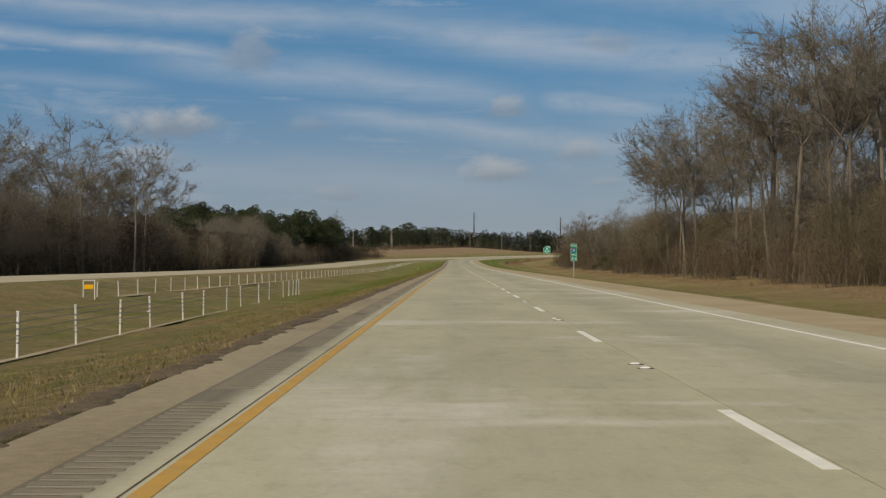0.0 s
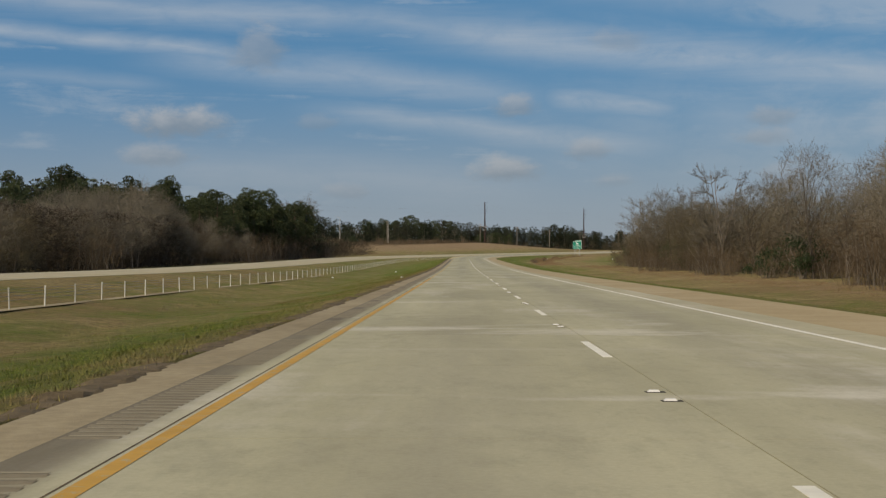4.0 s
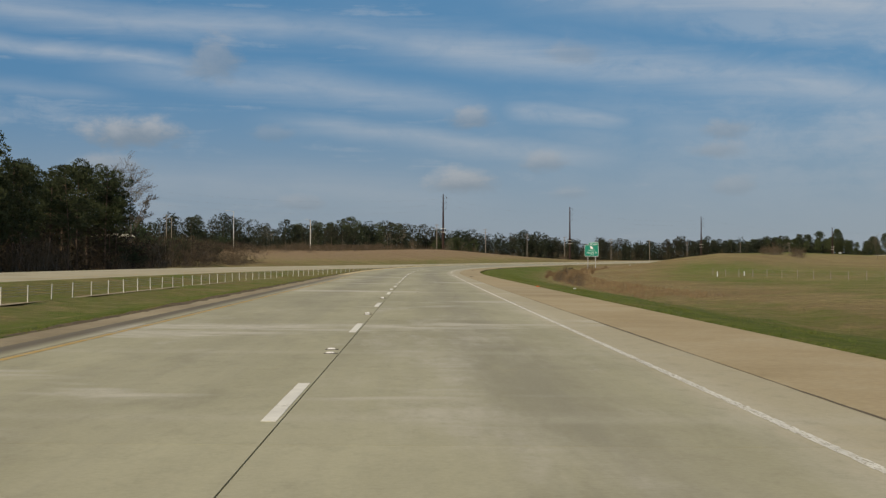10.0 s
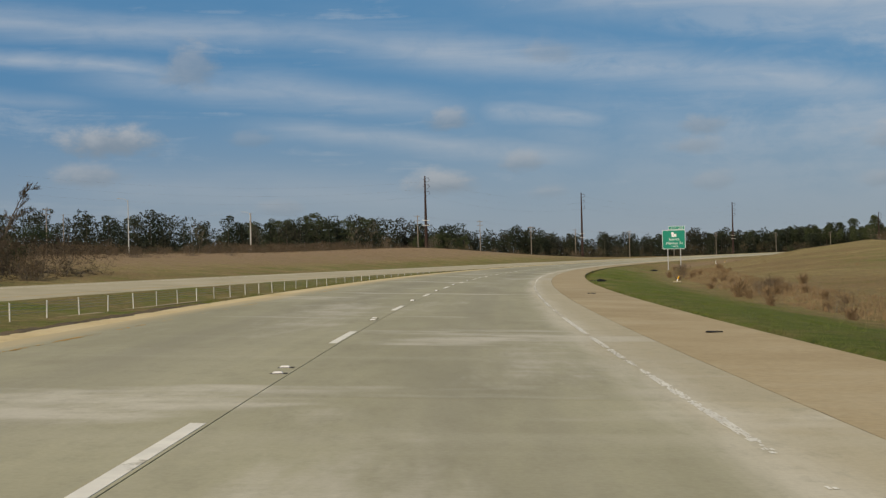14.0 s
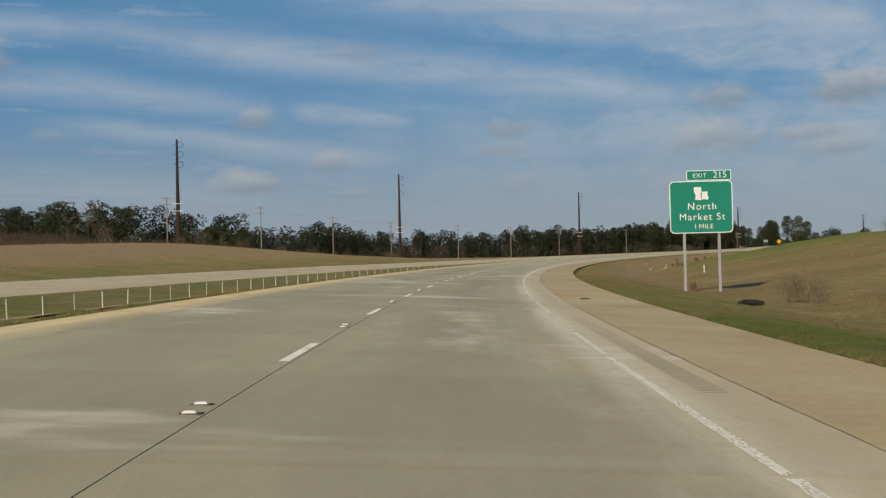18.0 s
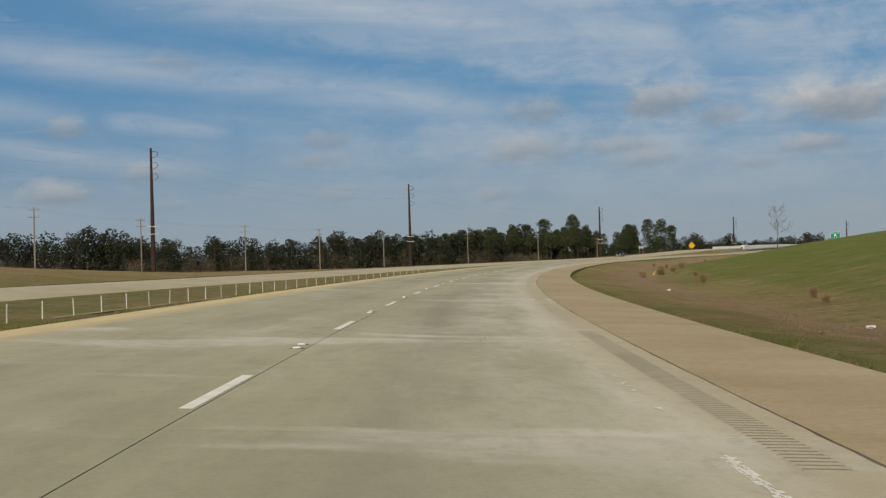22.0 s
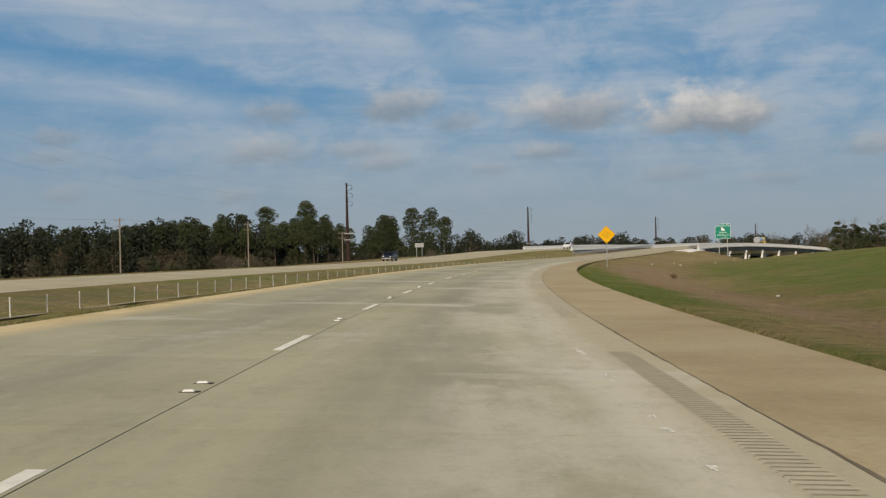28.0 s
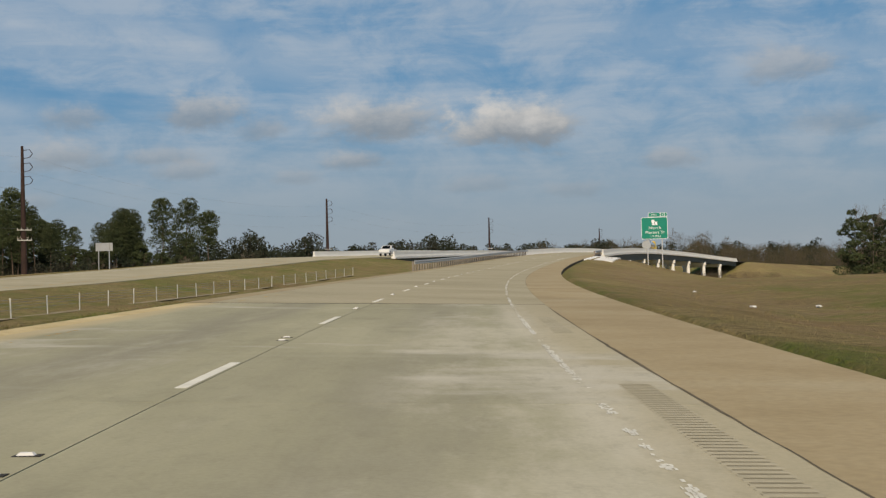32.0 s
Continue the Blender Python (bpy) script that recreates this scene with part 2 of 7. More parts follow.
def road_concrete():
    """Old pavement concrete by offset and station: cast bays, rubbed lane middles, pale dusty stains, fine grit."""
    m = bpy.data.materials.new("pavement_concrete")
    m.use_nodes = True
    nt = m.node_tree
    N, L = nt.nodes.new, nt.links.new
    b = nt.nodes["Principled BSDF"]
    b.inputs["Roughness"].default_value, b.inputs["Specular IOR Level"].default_value = 0.85, 0.3
    uv = N("ShaderNodeUVMap")
    uv.uv_map = "road"
    sep = N("ShaderNodeSeparateXYZ")
    L(uv.outputs[0], sep.inputs[0])

    def nz(fu, fs, detail=5, rough=0.6, shift=0.0):
        mp = N("ShaderNodeMapping")
        L(uv.outputs[0], mp.inputs[0])
        mp.inputs[1].default_value = (shift, shift * 1.7, 0)
        mp.inputs[3].default_value = (fu, fs, 1)
        n = N("ShaderNodeTexNoise")
        L(mp.outputs[0], n.inputs["Vector"])
        n.inputs["Scale"].default_value, n.inputs["Detail"].default_value, n.inputs["Roughness"].default_value = 1.0, detail, rough
        return n.outputs[0]

    def rng(v, lo, hi, a=0.0, z=1.0):
        n = N("ShaderNodeMapRange")
        n.interpolation_type = "SMOOTHSTEP"
        L(v, n.inputs[0])
        for i, q in enumerate((lo, hi, a, z)):
            n.inputs[i + 1].default_value = q
        return n.outputs[0]

    def mth(op, a, c):
        n = N("ShaderNodeMath")
        n.operation = op
        for i, v in enumerate((a, c)):
            if isinstance(v, (int, float)):
                n.inputs[i].default_value = v
            else:
                L(v, n.inputs[i])
        return n.outputs[0]

    def mix(f, a, c):
        n = N("ShaderNodeMix")
        n.data_type = "RGBA"
        L(f, n.inputs[0])
        for i, v in ((6, a), (7, c)):
            if isinstance(v, tuple):
                n.inputs[i].default_value = (*v, 1)
            else:
                L(v, n.inputs[i])
        return n.outputs[2]

    col = mix(rng(nz(0.45, 0.10, 6, 0.65), 0.3, 0.7), (0.352, 0.334, 0.218), (0.462, 0.440, 0.298))
    col = mix(rng(nz(2.6, 0.03, 4, 0.6, 3.0), 0.35, 0.75, 0.0, 0.30), col, (0.312, 0.293, 0.215))
    for c in (-1.75, 1.85):
        d = mth("ABSOLUTE", mth("SUBTRACT", sep.outputs[0], c), 0.0)
        band = mth("MULTIPLY", rng(d, 0.15, 1.15, 1.0, 0.0), rng(nz(0.3, 0.012, 3, 0.5, 7.0 + c), 0.35, 0.65, 0.15, 0.72))
        col = mix(mth("MULTIPLY", band, rng(nz(1.5, 0.2, 5, 0.7), 0.3, 0.6, 0.4, 1.0)), col, (0.255, 0.240, 0.180))
    older = mth("MULTIPLY", rng(sep.outputs[1], 470, 640, 0.0, 0.42), rng(sep.outputs[1], 775, 850, 1.0, 0.12))
    col = mix(older, col, (0.245, 0.236, 0.166))
    col = mix(rng(sep.outputs[1], 60, 260, 0.26, 0.0), col, (0.58, 0.53, 0.37))
    col = mix(rng(nz(0.85, 0.30, 6, 0.72, 23.0), 0.5, 0.72, 0.0, 0.5), col, (0.265, 0.250, 0.172))
    stain = mth("MULTIPLY", rng(nz(0.30, 0.055, 6, 0.7, 11.0), 0.53, 0.70), rng(nz(0.4, 1.1, 5, 0.7, 5.0), 0.35, 0.65, 0.2, 0.75))
    col = mix(stain, col, (0.58, 0.55, 0.455))
    band = mth("MULTIPLY", rng(mth("ADD", sep.outputs[0], mth("MULTIPLY", nz(0.9, 0.12, 5, 0.65, 6.0), 0.8)), 3.75, 4.1), rng(sep.outputs[1], 300, 420, 0.25, 0.85))
    col = mix(band, col, (0.475, 0.418, 0.285))
    edge = mth("ABSOLUTE", mth("SUBTRACT", sep.outputs[0], 3.6), 0.0)
    dusty = mth("MULTIPLY", rng(edge, 0.05, 0.55, 0.85, 0.0), rng(nz(0.9, 0.10, 6, 0.7, 2.0), 0.38, 0.60, 0.25, 1.0))
    dusty = mth("MULTIPLY", dusty, rng(sep.outputs[1], 440, 500, 0.45, 1.0))
    col = mix(dusty, col, (0.58, 0.545, 0.43))
    wide = mth("MULTIPLY", rng(mth("ABSOLUTE", mth("SUBTRACT", sep.outputs[0], 2.75), 0.0), 0.3, 1.5, 1.0, 0.0), mth("MULTIPLY", rng(sep.outputs[1], 800, 870), rng(nz(0.55, 0.16, 6, 0.72, 27.0), 0.42, 0.62, 0.08, 0.62)))
    col = mix(wide, col, (0.60, 0.565, 0.45))
    cross = mth("MULTIPLY", rng(nz(0.10, 0.19, 4, 0.6, 31.0), 0.57, 0.64), rng(nz(0.8, 1.2, 5, 0.7, 33.0), 0.35, 0.6, 0.25, 0.75))
    col = mix(cross, col, (0.60, 0.57, 0.47))
    col = mix(rng(nz(0.02, 0.42, 3, 0.6, 9.0), 0.56, 0.72, 0.0, 0.34), col, (0.50, 0.475, 0.365))
    col = mix(rng(nz(0.05, 0.8, 5, 0.65, 14.0), 0.5, 0.75, 0.0, 0.12), col, (0.285, 0.268, 0.18))
    col = mix(rng(nz(4.2, 2.0, 6, 0.75, 17.0), 0.46, 0.75, 0.0, 0.42), col, (0.27, 0.252, 0.172))
    sandy = mth("MULTIPLY", rng(mth("ADD", sep.outputs[0], mth("MULTIPLY", nz(0.7, 0.09, 5, 0.65, 8.0), 0.9)), -3.2, -3.75), rng(sep.outputs[1], 470, 540, 0.0, 0.8))
    col = mix(sandy, col, (0.63, 0.515, 0.30))
    verge = mth("MULTIPLY", mth("MULTIPLY", rng(sep.outputs[0], -4.10, -3.72, 1.0, 0.0), rng(sep.outputs[1], 430, 500, 1.0, 0.15)), rng(nz(1.4, 0.10, 5, 0.7, 4.0), 0.25, 0.6, 0.72, 0.98))
    col = mix(verge, col, (0.150, 0.126, 0.086))
    grit = N("ShaderNodeMix")
    grit.data_type, grit.blend_type = "RGBA", "OVERLAY"
    grit.inputs[0].default_value = 0.16
    L(col, grit.inputs[6])
    L(nz(22, 22, 3, 0.7), grit.inputs[7])
    oi = N("ShaderNodeObjectInfo")
    hs = N("ShaderNodeHueSaturation")
    L(rng(oi.outputs["Random"], 0.0, 1.0, 0.965, 1.035), hs.inputs["Value"])
    L(grit.outputs[2], hs.inputs["Color"])
    L(hs.outputs[0], b.inputs["Base Color"])
    bp = N("ShaderNodeBump")
    bp.inputs["Strength"].default_value, bp.inputs["Distance"].default_value = 0.2, 0.01
    L(nz(45, 45, 3), bp.inputs["Height"])
    L(bp.outputs[0], b.inputs["Normal"])
    return m


CONC = (0.40, 0.372, 0.285)
M = dict(
    concrete=material("concrete", ((0.365, 0.322, 0.213), (0.435, 0.388, 0.262), (0.485, 0.437, 0.305)), 0.85, 0.22, 0.25, 60, vary=0.05, fine=(9.0, 0.22), stretch=(1, 0.5, 1)),
    shoulder=material("shoulder_concrete", ((0.345, 0.268, 0.150), (0.405, 0.322, 0.190), (0.44, 0.366, 0.232)), 0.9, 0.35, 0.25, 60, vary=0.05, fine=(11.0, 0.2)),
    dirty=material("dirty_concrete", ((0.250, 0.200, 0.120), (0.320, 0.264, 0.166), (0.38, 0.32, 0.205)), 0.9, 0.5, 0.3, 40, vary=0.04, fine=(8.0, 0.3), stretch=(1, 0.35, 1)),
    road=road_concrete(),
    groove=material("groove_dirt", ((0.25, 0.22, 0.15), (0.37, 0.33, 0.235)), 0.95, 0.5),
    ridge=material("rumble_concrete", ((0.40, 0.36, 0.25), (0.50, 0.455, 0.335)), 0.9, 0.4, 0.2, 40, fine=(9.0, 0.2)),
    dusty_ridge=material("dusty_rumble_concrete", ((0.20, 0.168, 0.112), (0.26, 0.222, 0.15)), 0.9, 0.5, 0.2, 40, fine=(9.0, 0.25)),
    joint_grit=material("joint_grit", ((0.085, 0.068, 0.045), (0.20, 0.165, 0.108)), 0.95, 0.35),
    joint=material("joint_sealant", ((0.035, 0.033, 0.03), (0.06, 0.055, 0.048)), 0.9, 2.0),
    white=worn_paint("white_road_paint", (0.88, 0.86, 0.75), CONC, 0.08),
    yellow_worn=worn_paint("worn_yellow_road_paint", (0.60, 0.40, 0.13), (0.45, 0.38, 0.24), 0.32, 3.0),
    yellow=worn_paint("yellow_road_paint", (0.60, 0.345, 0.07), (0.42, 0.36, 0.22), 0.22, 7.0),
    steel=material("galvanised_steel", ((0.42, 0.43, 0.44), (0.55, 0.56, 0.57)), 0.5, 2.0, metal=0.6, fine=(30, 0.2)),
    post_white=material("white_post", ((0.66, 0.66, 0.61), (0.50, 0.50, 0.46)), 0.6, 3.0, vary=0.22),
    cable=material("steel_cable", ((0.20, 0.20, 0.20), (0.28, 0.28, 0.28)), 0.6, 5.0, metal=0.4),
    rust=material("weathered_steel", ((0.030, 0.018, 0.015), (0.055, 0.030, 0.024)), 0.8, 0.6, 0.2, 8),
    wood=material("weathered_pole_wood", ((0.20, 0.17, 0.14), (0.32, 0.28, 0.235)), 0.9, 1.5, 0.3, 12, stretch=(1, 1, 0.15)),
    green=material("green_sign_sheet", ((0.0, 0.235, 0.165), (0.0, 0.255, 0.182)), 0.45, 1.0, vary=0.02),
    sign_white=material("white_sign_sheet", ((0.88, 0.91, 0.93), (0.84, 0.87, 0.89)), 0.45, 1.0),
    sign_yellow=material("yellow_sign_sheet", ((0.85, 0.46, 0.01), (0.80, 0.42, 0.01)), 0.45, 1.0),
    sign_black=material("black_sign_film", ((0.02, 0.02, 0.02), (0.03, 0.03, 0.03)), 0.5, 1.0),
    sign_faded=material("faded_sign_film", ((0.12, 0.075, 0.015), (0.16, 0.10, 0.02)), 0.5, 1.0),
    sign_blue=material("blue_sign_sheet", ((0.02, 0.10, 0.42), (0.02, 0.11, 0.45)), 0.45, 1.0),
    sign_red=material("red_sign_sheet", ((0.55, 0.03, 0.03), (0.5, 0.03, 0.03)), 0.45, 1.0),
    alu=material("bare_aluminium", ((0.45, 0.46, 0.46), (0.56, 0.57, 0.57)), 0.5, 1.5, metal=0.7),
    bark=material("grey_bark", ((0.095, 0.078, 0.062), (0.165, 0.143, 0.117), (0.25, 0.218, 0.178)), 0.95, 0.9, 0.5, 6, vary=0.2, stretch=(1, 1, 0.3)),
    dark_bark=material("dull_bark", ((0.055, 0.045, 0.035), (0.10, 0.083, 0.065), (0.15, 0.125, 0.10)), 0.95, 0.9, 0.5, 6, vary=0.2, stretch=(1, 1, 0.3)),
    sand=material("sandy_shoulder", ((0.50, 0.395, 0.205), (0.63, 0.51, 0.285), (0.66, 0.555, 0.34)), 0.95, 0.5, 0.3, 50, fine=(12.0, 0.25), stretch=(1, 0.5, 1)),
    twig=material("bare_twigs", ((0.118, 0.103, 0.078), (0.218, 0.194, 0.153)), 0.95, 0.35, vary=0.22),
    brush=material("dry_brush", ((0.082, 0.059, 0.037), (0.148, 0.110, 0.069)), 0.95, 0.4, vary=0.25),
    needles=material("pine_needles", ((0.028, 0.042, 0.016), (0.070, 0.086, 0.036)), 0.8, 0.6, vary=0.25),
    pine_bark=material("pine_bark", ((0.09, 0.065, 0.048), (0.15, 0.11, 0.085)), 0.95, 1.5, 0.4, 8),
    twig_brown=material("brown_twigs", ((0.082, 0.068, 0.040), (0.152, 0.127, 0.078)), 0.95, 0.30, vary=0.25),
    roof=material("pale_shed_metal", ((0.46, 0.42, 0.33), (0.54, 0.50, 0.40)), 0.6, 0.5, 0.2, 6),
    # darker copy of the dry brush, with the wood's shade put into its colour
    shaded_brush=material("shaded_dry_brush", ((0.028, 0.021, 0.014), (0.060, 0.046, 0.032)), 0.95, 0.4),
    far_needles=material("far_pine_needles", ((0.017, 0.027, 0.014), (0.028, 0.036, 0.020), (0.044, 0.039, 0.029)), 0.9, 0.05, vary=0.1),
    scrub=material("far_scrub", ((0.026, 0.026, 0.018), (0.046, 0.041, 0.030), (0.068, 0.058, 0.045)), 0.95, 0.06),
    leaf=material("evergreen_leaves", ((0.022, 0.042, 0.014), (0.05, 0.075, 0.028)), 0.7, 0.8, vary=0.25),
    blade=material("grass_blades", ((0.10, 0.125, 0.026), (0.225, 0.187, 0.072), (0.31, 0.25, 0.11)), 0.9, 0.12),
    blade_green=material("green_grass_blades", ((0.070, 0.115, 0.020), (0.12, 0.155, 0.038), (0.215, 0.185, 0.075)), 0.9, 0.25),
    blade_dry=material("dry_grass_blades", ((0.17, 0.112, 0.062), (0.29, 0.205, 0.115)), 0.9, 0.3),
    barrier=material("barrier_concrete", ((0.82, 0.81, 0.77), (0.90, 0.89, 0.85)), 0.85, 0.4, 0.2, 30),
    deckside=material("dark_girder", ((0.035, 0.05, 0.045), (0.05, 0.065, 0.058)), 0.6, 0.6),
    soil=material("dark_soil", ((0.075, 0.056, 0.032), (0.165, 0.125, 0.072)), 0.95, 3.0, 0.6, 30, fine=(20, 0.4)),
    orange=material("orange_plastic", ((0.75, 0.16, 0.02), (0.65, 0.13, 0.02)), 0.5, 4.0),
    litter=material("white_litter", ((0.75, 0.75, 0.73), (0.66, 0.66, 0.64)), 0.6, 5.0),
    rubber=material("tyre_rubber", ((0.018, 0.018, 0.018), (0.03, 0.03, 0.03)), 0.85, 3.0),
    glass=material("dark_vehicle_glass", ((0.012, 0.014, 0.017), (0.016, 0.018, 0.02)), 0.08, 1.0, spec=0.6),
    paint_dark=material("dark_car_paint", ((0.012, 0.014, 0.022), (0.016, 0.018, 0.028)), 0.25, 1.0, spec=0.6),
    paint_white=material("white_car_paint", ((0.74, 0.75, 0.76), (0.70, 0.71, 0.72)), 0.3, 1.0, spec=0.6),
    paint_yellow=material("yellow_truck_paint", ((0.75, 0.52, 0.02), (0.70, 0.48, 0.02)), 0.35, 1.0, spec=0.5),
    chrome=material("polished_tank", ((0.66, 0.67, 0.69), (0.72, 0.73, 0.74)), 0.25, 1.0, metal=0.8),
)


def ground_material(blade=False):
    """Winter turf: straw and green laid out by the sheet's own colour layer, broken up by noise; as blades, each with its own tone."""
    m = bpy.data.materials.new("turf_blades" if blade else "winter_turf")
    m.use_nodes = True
    nt = m.node_tree
    N, L = nt.nodes.new, nt.links.new
    b = nt.nodes["Principled BSDF"]
    b.inputs["Roughness"].default_value, b.inputs["Specular IOR Level"].default_value = 0.95, 0.1
    pos = N("ShaderNodeNewGeometry").outputs["Position"]

    def nz(scale, detail=6, rough=0.6):
        n = N("ShaderNodeTexNoise")
        L(pos, n.inputs["Vector"])
        n.inputs["Scale"].default_value, n.inputs["Detail"].default_value, n.inputs["Roughness"].default_value = scale, detail, rough
        return n.outputs[0]

    def mp(v, lo, hi):
        n = N("ShaderNodeMapRange")
        L(v, n.inputs[0])
        n.inputs[1].default_value, n.inputs[2].default_value = lo, hi
        return n.outputs[0]

    def mix(f, a, c):
        n = N("ShaderNodeMix")
        n.data_type = "RGBA"
        L(f, n.inputs[0])
        for i, v in ((6, a), (7, c)):
            if isinstance(v, tuple):
                n.inputs[i].default_value = (*v, 1)
            else:
                L(v, n.inputs[i])
        return n.outputs[2]

    lay = N("ShaderNodeVertexColor")
    lay.layer_name = "turf"
    sep = N("ShaderNodeSeparateColor")
    L(lay.outputs[0], sep.inputs[0])
    add = N("ShaderNodeMath")
    add.operation = "ADD"
    L(sep.outputs[0], add.inputs[0])
    half = N("ShaderNodeMath")
    half.operation = "MULTIPLY_ADD"
    L(nz(0.16, 7, 0.7), half.inputs[0])
    half.inputs[1].default_value, half.inputs[2].default_value = 2.3, -1.15
    L(half.outputs[0], add.inputs[1])
    ragged = N("ShaderNodeMath")
    ragged.operation = "MULTIPLY_ADD"
    L(nz(0.30, 8, 0.75), ragged.inputs[0])
    ragged.inputs[1].default_value, ragged.inputs[2].default_value = 1.5, -0.72
    add_ = N("ShaderNodeMath")
    add_.operation = "ADD"
    L(sep.outputs[1], add_.inputs[0])
    L(ragged.outputs[0], add_.inputs[1])
    mid = N("ShaderNodeMath")
    mid.operation = "MULTIPLY_ADD"
    L(nz(0.85, 6, 0.75), mid.inputs[0])
    mid.inputs[1].default_value = 1.7
    L(add.outputs[0], mid.inputs[2])
    green_at = N("ShaderNodeMath")
    green_at.operation = "SUBTRACT"
    L(mid.outputs[0], green_at.inputs[0])
    green_at.inputs[1].default_value = 0.85
    straw = mix(mp(nz(0.5, 7, 0.7), 0.3, 0.7), (0.265, 0.202, 0.090), (0.450, 0.355, 0.172))
    straw = mix(mp(nz(0.045, 4), 0.4, 0.65), straw, (0.285, 0.200, 0.098))
    green = mix(mp(nz(0.8, 6, 0.7), 0.3, 0.7), (0.105, 0.150, 0.024), (0.200, 0.228, 0.056))
    straw = mix(mp(nz(3.2, 5, 0.8), 0.42, 0.72), straw, (0.105, 0.080, 0.036))
    green = mix(mp(nz(3.7, 5, 0.8), 0.45, 0.75), green, (0.056, 0.080, 0.018))
    dirt = mix(mp(nz(1.5), 0.3, 0.7), (0.225, 0.152, 0.090), (0.37, 0.268, 0.162))
    col = mix(mp(green_at.outputs[0], 0.15, 0.95), straw, green)
    col = mix(mp(add_.outputs[0], 0.45, 0.72), col, dirt)
    col = mix(mp(nz(0.42, 8, 0.78), 0.58, 0.80), col, (0.130, 0.104, 0.042))
    col = mix(mp(nz(0.22, 8, 0.8), 0.56, 0.72), col, (0.30, 0.245, 0.11))
    col = mix(mp(nz(1.6, 6, 0.8), 0.58, 0.78), col, (0.100, 0.084, 0.034))
    col = mix(mp(nz(9.0, 5, 0.8), 0.57, 0.74), col, (0.062, 0.056, 0.024))
    if not blade:
        col = mix(mp(nz(7.0, 6, 0.85), 0.57, 0.70), col, (0.36, 0.30, 0.15))
    if blade:
        geo = N("ShaderNodeNewGeometry")
        spread = N("ShaderNodeMapRange")
        L(geo.outputs["Random Per Island"], spread.inputs[0])
        spread.inputs[3].default_value, spread.inputs[4].default_value = 0.65, 1.15
        tone = N("ShaderNodeHueSaturation")
        L(spread.outputs[0], tone.inputs["Value"])
        L(col, tone.inputs["Color"])
        L(tone.outputs[0], b.inputs["Base Color"])
        return m
    L(col, b.inputs["Base Color"])
    bp = N("ShaderNodeBump")
    bp.inputs["Strength"].default_value, bp.inputs["Distance"].default_value = 1.0, 0.13
    L(nz(4.5, 7, 0.8), bp.inputs["Height"])
    L(bp.outputs[0], b.inputs["Normal"])
    return m


M["turf"] = ground_material()
M["turf_blade"] = ground_material(True)

# ---------------------------------------------------------------- the road's line: stations in metres along the lane line, offsets to its right
STEP = 2.0
ST = np.arange(-200, 2700, STEP)
_k = np.interp(ST, (0, 300, 430, 470, 520, 600, 1300, 1400, 1700, 1800), (0, 0, 0.0356, 0.08, 1.0, 0.877, 0.877, 0.80, 0.80, 0.0)) * 1e-3
_hd = np.cumsum(_k) * STEP
_hd -= np.interp(0, ST, _hd)
_x, _y = np.cumsum(np.sin(_hd)) * STEP, np.cumsum(np.cos(_hd)) * STEP
_x += 2.116 - np.interp(0, ST, _x)
_y -= np.interp(0, ST, _y)
_z = np.interp(ST, np.arange(0, 1250, 75).tolist() + [1300, 1340, 1424, 1500, 1550, 1620, 1684, 1900], [-.02, .06, .07, .15, .28, .80, 1.52, 2.24, 2.95, 3.61, 4.34, 5.15, 6.05, 7.05, 8.2, 9.2, 10.25, 11.7, 12.5, 14.9, 16.5, 16.8, 16.5, 15.3, 13.0])
_z = np.convolve(np.pad(_z, 20, mode="edge"), np.ones(41) / 41, "valid")
_bank = np.tan(np.radians(np.interp(ST, (0, 200, 400, 500, 600, 800, 1000, 1200), (0.3, -0.1, 0.4, 1.5, 2.4, 2.6, 2.3, 1.6))))
_lift = np.interp(ST, (0, 250, 390, 500, 600, 780, 900, 1020, 1240, 1300, 1380, 1450), (0.05, 0.0, -0.15, -0.3, -0.35, -0.35, -0.25, -0.38, -0.12, 0.05, 0.85, 0.5))      # how far the other carriageway lies above this one's line

LEFT_EDGE, RIGHT_EDGE = -4.95, 6.75
OTHER_IN, OTHER_OUT = -27.5, -40.5


def line(s):
    return np.interp(s, ST, _x), np.interp(s, ST, _y), np.interp(s, ST, _hd), np.interp(s, ST, _z), np.interp(s, ST, _bank)


def road_z(s, u):
    return np.interp(s, ST, _z) - np.asarray(u) * np.interp(s, ST, _bank)


def other_z(s, u):
    return np.interp(s, ST, _z) + np.interp(s, ST, _lift) - (np.asarray(u) + 34) * np.interp(s, ST, _bank)


def bump(s, u, s0, u0, ls, lu, power=2.0):
    d = np.abs((s - s0) / ls) ** power + np.abs((u - u0) / lu) ** power
    return np.exp(-d)


